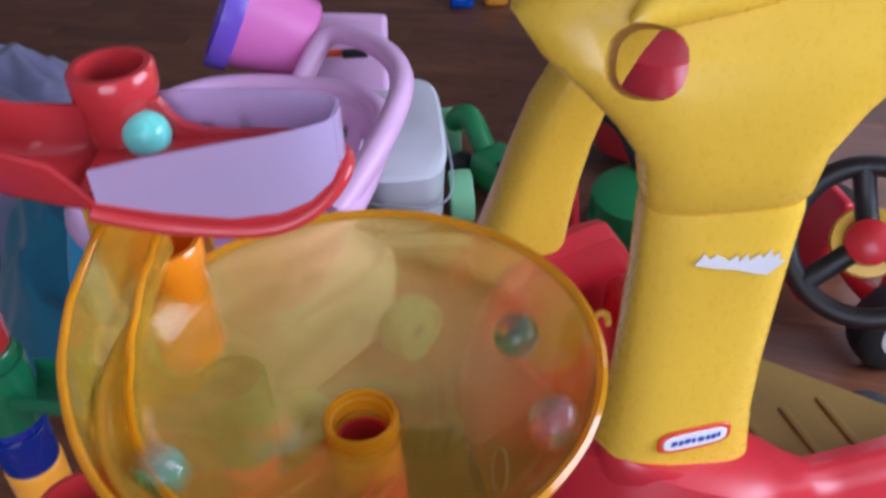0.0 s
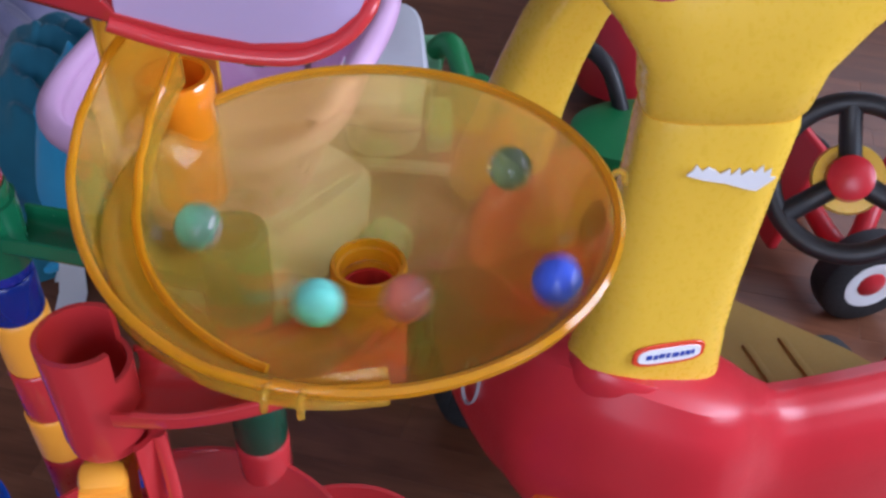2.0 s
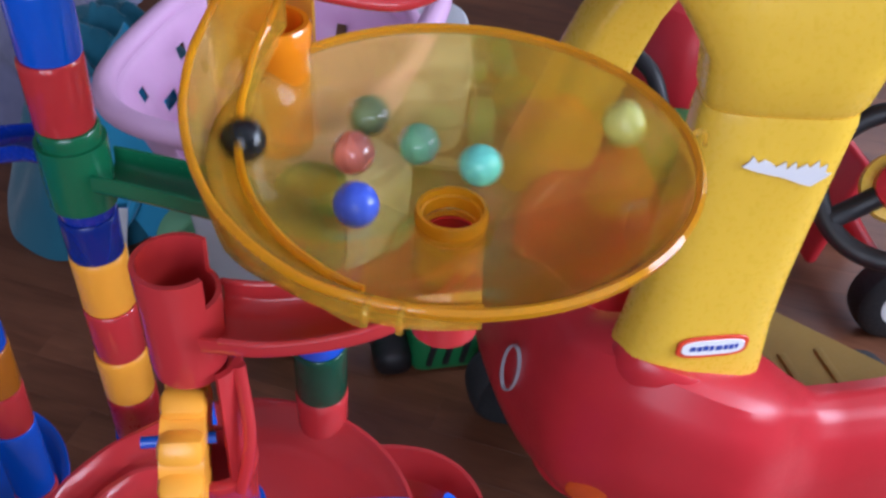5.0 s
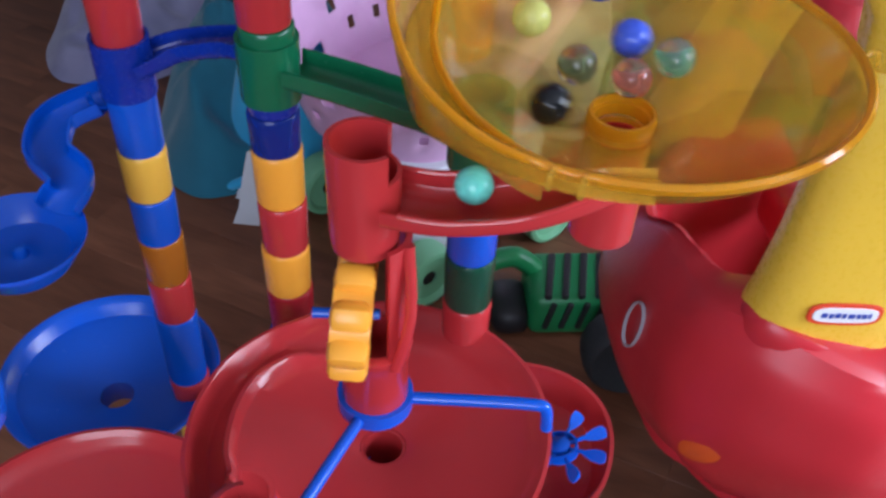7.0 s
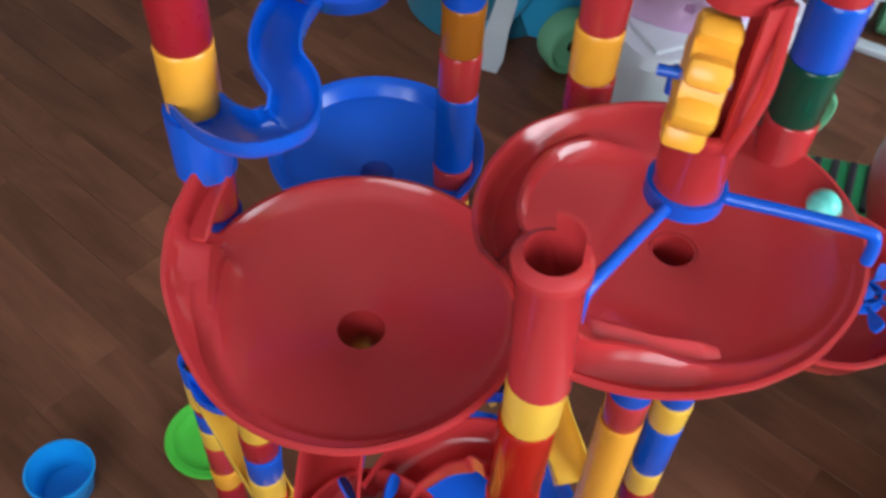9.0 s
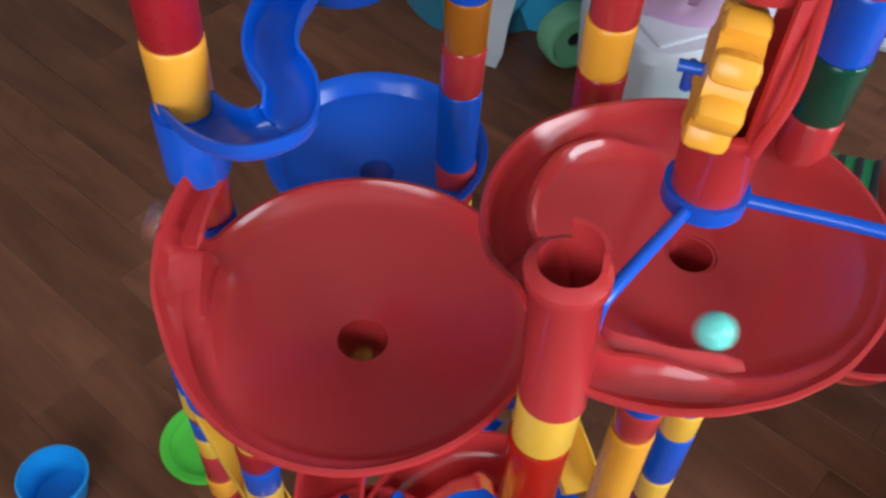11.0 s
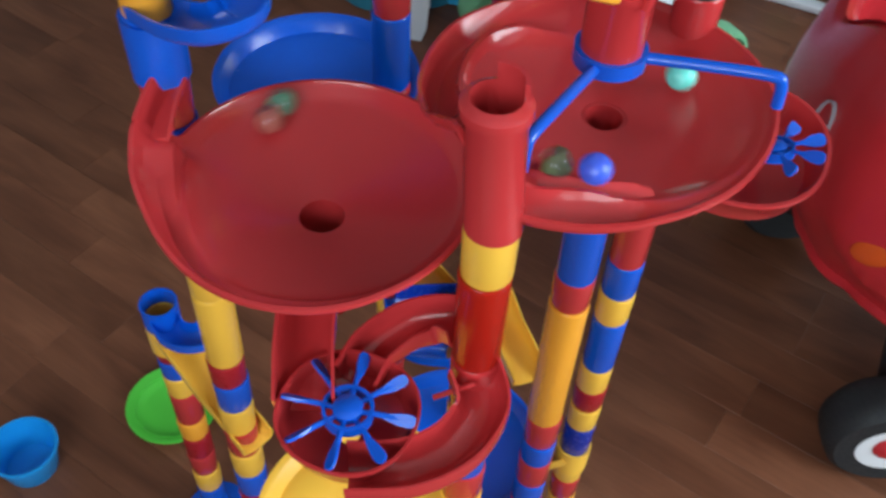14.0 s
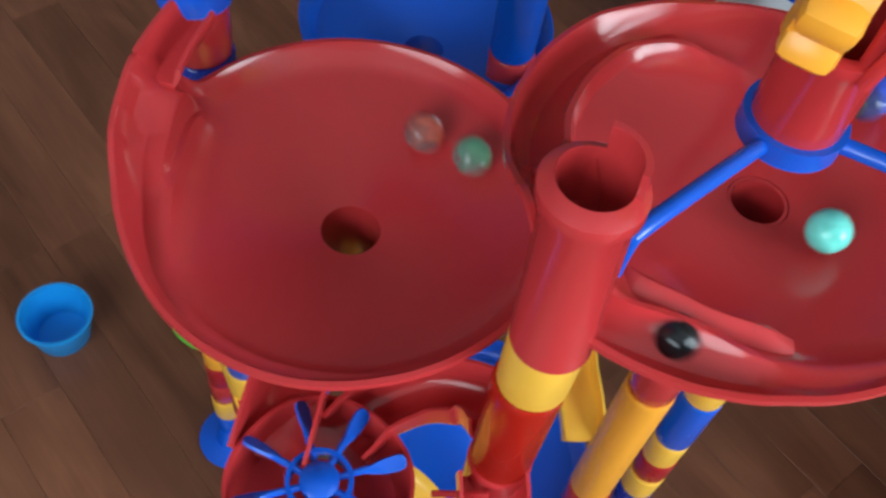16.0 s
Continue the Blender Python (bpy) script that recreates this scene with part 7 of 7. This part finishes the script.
    walk(marble_yellow, [roll(*p) for p in (
        (0, -0.225, 0.327, 1.042), (3, -0.225, 0.327, 1.042), (3.2, -0.100, 0.330, 1.015), (3.35, -0.045, 0.362, 0.985), (3.5, -0.043, 0.347, 0.965),
        (3.6, -0.048, 0.350, 0.960), (3.7, -0.045, 0.313, 0.971), (3.9, -0.034, 0.284, 0.935), (4, -0.014, 0.247, 0.933), (4.1, 0.022, 0.227, 0.931),
        (4.2, 0.087, 0.242, 0.931), (4.3, 0.113, 0.303, 0.931), (4.4, 0.078, 0.359, 0.931), (4.5, 0.011, 0.363, 0.931), (4.6, -0.030, 0.311, 0.931),
        (4.7, -0.011, 0.247, 0.931), (4.8, 0.052, 0.226, 0.931), (4.9, 0.106, 0.265, 0.931), (5, 0.104, 0.331, 0.931), (5.1, 0.050, 0.369, 0.931),
        (5.2, -0.013, 0.345, 0.931), (5.3, -0.029, 0.281, 0.931), (5.4, 0.014, 0.230, 0.931), (5.5, 0.080, 0.236, 0.931), (5.6, 0.113, 0.294, 0.931),
        (5.7, 0.085, 0.354, 0.931), (5.8, 0.020, 0.366, 0.931), (5.9, -0.008, 0.339, 0.926), (6, -0.022, 0.322, 0.927), (6.1, -0.016, 0.284, 0.924),
        (6.2, 0.004, 0.259, 0.923), (6.3, 0.043, 0.267, 0.916), (6.4, 0.076, 0.282, 0.918), (6.5, 0.094, 0.319, 0.924), (6.6, 0.093, 0.343, 0.928),
        (6.7, 0.076, 0.361, 0.932), (6.8, 0.044, 0.365, 0.927), (6.9, 0.015, 0.354, 0.926), (7, -0.004, 0.333, 0.924), (7.1, -0.005, 0.300, 0.920),
        (7.2, 0.015, 0.279, 0.917), (7.3, 0.048, 0.262, 0.918), (7.4, 0.079, 0.289, 0.919), (7.5, 0.077, 0.311, 0.918), (7.6, 0.063, 0.328, 0.918),
        (7.7, 0.043, 0.334, 0.918), (7.8, 0.022, 0.329, 0.918), (7.9, 0.008, 0.313, 0.918), (8, 0.005, 0.293, 0.918), (8.1, 0.013, 0.274, 0.918),
        (8.2, 0.030, 0.263, 0.918), (8.3, 0.050, 0.262, 0.918), (8.4, 0.068, 0.273, 0.918), (8.5, 0.077, 0.291, 0.918), (8.6, 0.074, 0.312, 0.918),
        (8.7, 0.061, 0.327, 0.918), (8.8, 0.041, 0.333, 0.918), (8.9, 0.021, 0.327, 0.918), (9, 0.008, 0.312, 0.918), (9.1, 0.005, 0.291, 0.918),
        (9.2, 0.014, 0.273, 0.918), (9.3, 0.032, 0.262, 0.918), (9.4, 0.052, 0.263, 0.918), (9.5, 0.069, 0.274, 0.918), (9.6, 0.077, 0.293, 0.918),
        (9.7, 0.073, 0.313, 0.918), (9.8, 0.059, 0.328, 0.918), (9.9, 0.039, 0.333, 0.918), (10, 0.020, 0.326, 0.918), (10.1, 0.007, 0.310, 0.918),
        (10.2, 0.006, 0.289, 0.918), (10.3, 0.016, 0.271, 0.918), (10.4, 0.034, 0.262, 0.918), (10.5, 0.054, 0.263, 0.918), (10.6, 0.070, 0.276, 0.918),
        (10.7, 0.077, 0.295, 0.918), (10.8, 0.072, 0.315, 0.918), (10.9, 0.057, 0.329, 0.918), (11, 0.037, 0.333, 0.918), (11.1, 0.018, 0.325, 0.918),
        (11.2, 0.007, 0.308, 0.918), (11.3, 0.006, 0.288, 0.918), (11.4, 0.017, 0.270, 0.918), (11.5, 0.035, 0.261, 0.918), (11.6, 0.056, 0.264, 0.918),
        (11.7, 0.071, 0.277, 0.918), (11.8, 0.077, 0.297, 0.918), (11.9, 0.071, 0.317, 0.918), (12, 0.056, 0.330, 0.918), (12.1, 0.035, 0.333, 0.918),
        (12.2, 0.017, 0.324, 0.918), (12.3, 0.006, 0.306, 0.918), (12.4, 0.007, 0.286, 0.918), (12.5, 0.018, 0.269, 0.918), (12.6, 0.037, 0.261, 0.918),
        (12.7, 0.057, 0.265, 0.918), (12.8, 0.072, 0.279, 0.918), (12.9, 0.077, 0.299, 0.918), (13, 0.070, 0.318, 0.918), (13.1, 0.054, 0.331, 0.918),
        (13.2, 0.033, 0.332, 0.918), (13.3, 0.015, 0.322, 0.918), (13.4, 0.006, 0.304, 0.918), (13.5, 0.007, 0.284, 0.918), (13.6, 0.020, 0.268, 0.918),
        (13.7, 0.039, 0.261, 0.918), (13.8, 0.059, 0.266, 0.918), (13.9, 0.073, 0.281, 0.918), (14, 0.077, 0.301, 0.918), (14.1, 0.069, 0.320, 0.918),
        (14.2, 0.052, 0.331, 0.918), (14.3, 0.032, 0.332, 0.918), (14.4, 0.014, 0.321, 0.918), (14.5, 0.005, 0.303, 0.918), (14.6, 0.008, 0.282, 0.918),
        (14.7, 0.021, 0.267, 0.918), (14.8, 0.041, 0.261, 0.918), (14.9, 0.061, 0.267, 0.918), (15, 0.074, 0.282, 0.918), (15.1, 0.077, 0.303, 0.918),
        (15.2, 0.068, 0.321, 0.918), (15.3, 0.050, 0.332, 0.918), (15.4, 0.030, 0.331, 0.918), (15.5, 0.013, 0.320, 0.918), (15.6, 0.005, 0.301, 0.918),
        (15.7, 0.009, 0.281, 0.918), (15.8, 0.023, 0.266, 0.918), (15.9, 0.043, 0.261, 0.918), (16, 0.062, 0.268, 0.918),
    )])
    walk(marble_black, [roll(*p) for p in (
        (0, -0.250, 0.327, 1.046), (4.2, -0.250, 0.327, 1.046), (4.45, -0.100, 0.330, 1.015), (4.6, -0.045, 0.362, 0.985), (4.72, -0.050, 0.372, 0.960),
        (4.85, -0.045, 0.340, 0.945), (5, -0.035, 0.290, 0.935), (5.1, -0.010, 0.242, 0.935), (5.2, 0.041, 0.223, 0.934), (5.3, 0.091, 0.243, 0.933),
        (5.4, 0.113, 0.291, 0.932), (5.5, 0.098, 0.341, 0.931), (5.6, 0.053, 0.367, 0.930), (5.7, 0.003, 0.356, 0.929), (5.8, -0.026, 0.315, 0.928),
        (5.9, -0.023, 0.284, 0.926), (6, -0.003, 0.262, 0.924), (6.1, 0.032, 0.251, 0.921), (6.2, 0.066, 0.264, 0.919), (6.3, 0.089, 0.296, 0.921),
        (6.4, 0.094, 0.335, 0.926), (6.5, 0.082, 0.358, 0.932), (6.6, 0.057, 0.363, 0.927), (6.7, 0.028, 0.361, 0.926), (6.8, 0.006, 0.343, 0.924),
        (6.9, -0.002, 0.310, 0.920), (7, 0.013, 0.280, 0.917), (7.1, 0.046, 0.275, 0.914), (7.2, 0.079, 0.288, 0.919), (7.3, 0.091, 0.307, 0.922),
        (7.4, 0.092, 0.334, 0.926), (7.5, 0.062, 0.352, 0.924), (7.6, 0.030, 0.350, 0.923), (7.7, 0.006, 0.332, 0.921), (7.8, -0.003, 0.306, 0.920),
        (7.9, 0.003, 0.283, 0.919), (8, 0.020, 0.268, 0.918), (8.1, 0.039, 0.261, 0.918), (8.2, 0.059, 0.266, 0.918), (8.3, 0.073, 0.281, 0.918),
        (8.4, 0.077, 0.301, 0.918), (8.5, 0.069, 0.320, 0.918), (8.6, 0.052, 0.331, 0.918), (8.7, 0.032, 0.332, 0.918), (8.8, 0.014, 0.321, 0.918),
        (8.9, 0.005, 0.303, 0.918), (9, 0.008, 0.282, 0.918), (9.1, 0.021, 0.267, 0.918), (9.2, 0.041, 0.261, 0.918), (9.3, 0.061, 0.267, 0.918),
        (9.4, 0.074, 0.282, 0.918), (9.5, 0.077, 0.303, 0.918), (9.6, 0.068, 0.321, 0.918), (9.7, 0.050, 0.332, 0.918), (9.8, 0.030, 0.331, 0.918),
        (9.9, 0.013, 0.320, 0.918), (10, 0.005, 0.301, 0.918), (10.1, 0.009, 0.281, 0.918), (10.2, 0.023, 0.266, 0.918), (10.3, 0.043, 0.261, 0.918),
        (10.4, 0.062, 0.268, 0.918), (10.5, 0.075, 0.284, 0.918), (10.6, 0.076, 0.304, 0.918), (10.7, 0.066, 0.322, 0.918), (10.8, 0.049, 0.332, 0.918),
        (10.9, 0.028, 0.331, 0.918), (11, 0.012, 0.318, 0.918), (11.1, 0.005, 0.299, 0.918), (11.2, 0.010, 0.279, 0.918), (11.3, 0.025, 0.265, 0.918),
        (11.4, 0.045, 0.261, 0.918), (11.5, 0.064, 0.269, 0.918), (11.6, 0.075, 0.286, 0.918), (11.7, 0.076, 0.306, 0.918), (11.8, 0.065, 0.324, 0.918),
        (11.9, 0.047, 0.333, 0.918), (12, 0.026, 0.330, 0.918), (12.1, 0.011, 0.317, 0.918), (12.2, 0.005, 0.297, 0.918), (12.3, 0.011, 0.277, 0.918),
        (12.4, 0.026, 0.264, 0.918), (12.5, 0.047, 0.261, 0.918), (12.6, 0.065, 0.270, 0.918), (12.7, 0.076, 0.288, 0.918), (12.8, 0.075, 0.308, 0.918),
        (12.9, 0.064, 0.325, 0.918), (13, 0.045, 0.333, 0.918), (13.1, 0.025, 0.329, 0.918), (13.2, 0.010, 0.315, 0.918), (13.3, 0.005, 0.295, 0.918),
        (13.4, 0.012, 0.276, 0.918), (13.5, 0.028, 0.263, 0.918), (13.6, 0.048, 0.262, 0.918), (13.7, 0.066, 0.272, 0.918), (13.8, 0.076, 0.289, 0.918),
        (13.9, 0.075, 0.310, 0.918), (14.08, 0.041, 0.297, 0.900), (14.18, 0.041, 0.297, 0.872), (14.33, 0.020, 0.291, 0.874), (14.48, -0.020, 0.277, 0.872),
        (14.58, -0.046, 0.268, 0.868), (14.73, -0.056, 0.262, 0.835), (14.86, -0.076, 0.268, 0.785), (15, -0.108, 0.335, 0.707), (15.1, -0.140, 0.317, 0.707),
        (15.2, -0.152, 0.279, 0.707), (15.3, -0.141, 0.236, 0.707), (15.4, -0.116, 0.217, 0.707), (15.5, -0.088, 0.170, 0.704), (15.7, -0.076, 0.160, 0.700),
        (15.8, -0.068, 0.166, 0.703), (15.9, -0.064, 0.177, 0.704), (16, -0.042, 0.183, 0.704),
    )])
    walk(marble_blue2, [roll(*p) for p in (
        (0, -0.275, 0.327, 1.049), (5.3, -0.275, 0.327, 1.049), (5.5, -0.100, 0.330, 1.015), (5.7, -0.045, 0.362, 0.985), (6, -0.044, 0.312, 0.962),
        (6.1, -0.047, 0.298, 0.952), (6.2, -0.039, 0.269, 0.941), (6.3, -0.005, 0.240, 0.932), (6.4, 0.033, 0.229, 0.927), (6.5, 0.079, 0.246, 0.926),
        (6.6, 0.111, 0.276, 0.932), (6.7, 0.112, 0.314, 0.932), (6.8, 0.093, 0.349, 0.932), (6.9, 0.058, 0.366, 0.931), (7, 0.021, 0.364, 0.929),
        (7.1, -0.010, 0.343, 0.928), (7.2, -0.025, 0.310, 0.927), (7.3, -0.012, 0.284, 0.923), (7.4, 0.008, 0.270, 0.919), (7.5, 0.049, 0.257, 0.919),
        (7.6, 0.078, 0.287, 0.918), (7.7, 0.077, 0.309, 0.918), (7.8, 0.065, 0.326, 0.918), (7.9, 0.045, 0.334, 0.918), (8, 0.024, 0.330, 0.918),
        (8.1, 0.010, 0.315, 0.918), (8.2, 0.005, 0.295, 0.918), (8.3, 0.012, 0.276, 0.918), (8.4, 0.028, 0.263, 0.918), (8.5, 0.048, 0.262, 0.918),
        (8.6, 0.066, 0.271, 0.918), (8.7, 0.076, 0.289, 0.918), (8.8, 0.075, 0.310, 0.918), (8.9, 0.062, 0.326, 0.918), (9, 0.043, 0.333, 0.918),
        (9.1, 0.023, 0.328, 0.918), (9.2, 0.009, 0.313, 0.918), (9.3, 0.005, 0.293, 0.918), (9.4, 0.013, 0.274, 0.918), (9.5, 0.030, 0.263, 0.918),
        (9.6, 0.050, 0.262, 0.918), (9.7, 0.068, 0.273, 0.918), (9.8, 0.077, 0.291, 0.918), (9.9, 0.074, 0.312, 0.918), (10, 0.061, 0.327, 0.918),
        (10.1, 0.041, 0.333, 0.918), (10.2, 0.021, 0.327, 0.918), (10.3, 0.008, 0.312, 0.918), (10.4, 0.005, 0.291, 0.918), (10.5, 0.014, 0.273, 0.918),
        (10.6, 0.032, 0.262, 0.918), (10.7, 0.052, 0.263, 0.918), (10.8, 0.069, 0.274, 0.918), (10.9, 0.077, 0.293, 0.918), (11, 0.073, 0.313, 0.918),
        (11.1, 0.059, 0.328, 0.918), (11.2, 0.039, 0.333, 0.918), (11.3, 0.020, 0.326, 0.918), (11.4, 0.007, 0.310, 0.918), (11.5, 0.006, 0.290, 0.918),
        (11.6, 0.015, 0.272, 0.918), (11.7, 0.033, 0.262, 0.918), (11.8, 0.054, 0.263, 0.918), (11.9, 0.070, 0.276, 0.918), (12, 0.077, 0.295, 0.918),
        (12.1, 0.072, 0.315, 0.918), (12.2, 0.057, 0.329, 0.918), (12.3, 0.037, 0.333, 0.918), (12.4, 0.018, 0.325, 0.918), (12.5, 0.007, 0.308, 0.918),
        (12.6, 0.006, 0.288, 0.918), (12.7, 0.017, 0.270, 0.918), (12.8, 0.035, 0.261, 0.918), (12.9, 0.056, 0.264, 0.918), (13, 0.071, 0.277, 0.918),
        (13.1, 0.077, 0.297, 0.918), (13.2, 0.071, 0.317, 0.918), (13.3, 0.056, 0.330, 0.918), (13.4, 0.035, 0.333, 0.918), (13.5, 0.017, 0.324, 0.918),
        (13.6, 0.006, 0.306, 0.918), (13.7, 0.007, 0.286, 0.918), (13.8, 0.018, 0.269, 0.918), (13.9, 0.037, 0.261, 0.918), (14, 0.057, 0.265, 0.918),
        (14.1, 0.072, 0.279, 0.918), (14.2, 0.077, 0.299, 0.918), (14.3, 0.070, 0.318, 0.918), (14.4, 0.054, 0.331, 0.918), (14.5, 0.034, 0.332, 0.918),
        (14.6, 0.016, 0.323, 0.918), (14.7, 0.006, 0.305, 0.918), (14.8, 0.007, 0.284, 0.918), (14.9, 0.020, 0.268, 0.918), (15, 0.039, 0.261, 0.918),
        (15.1, 0.059, 0.266, 0.918), (15.2, 0.073, 0.281, 0.918), (15.3, 0.077, 0.301, 0.918), (15.4, 0.069, 0.320, 0.918), (15.5, 0.052, 0.331, 0.918),
        (15.6, 0.032, 0.332, 0.918), (15.7, 0.014, 0.321, 0.918), (15.8, 0.005, 0.303, 0.918), (15.9, 0.008, 0.282, 0.918), (16, 0.021, 0.267, 0.918),
    )])


motions()
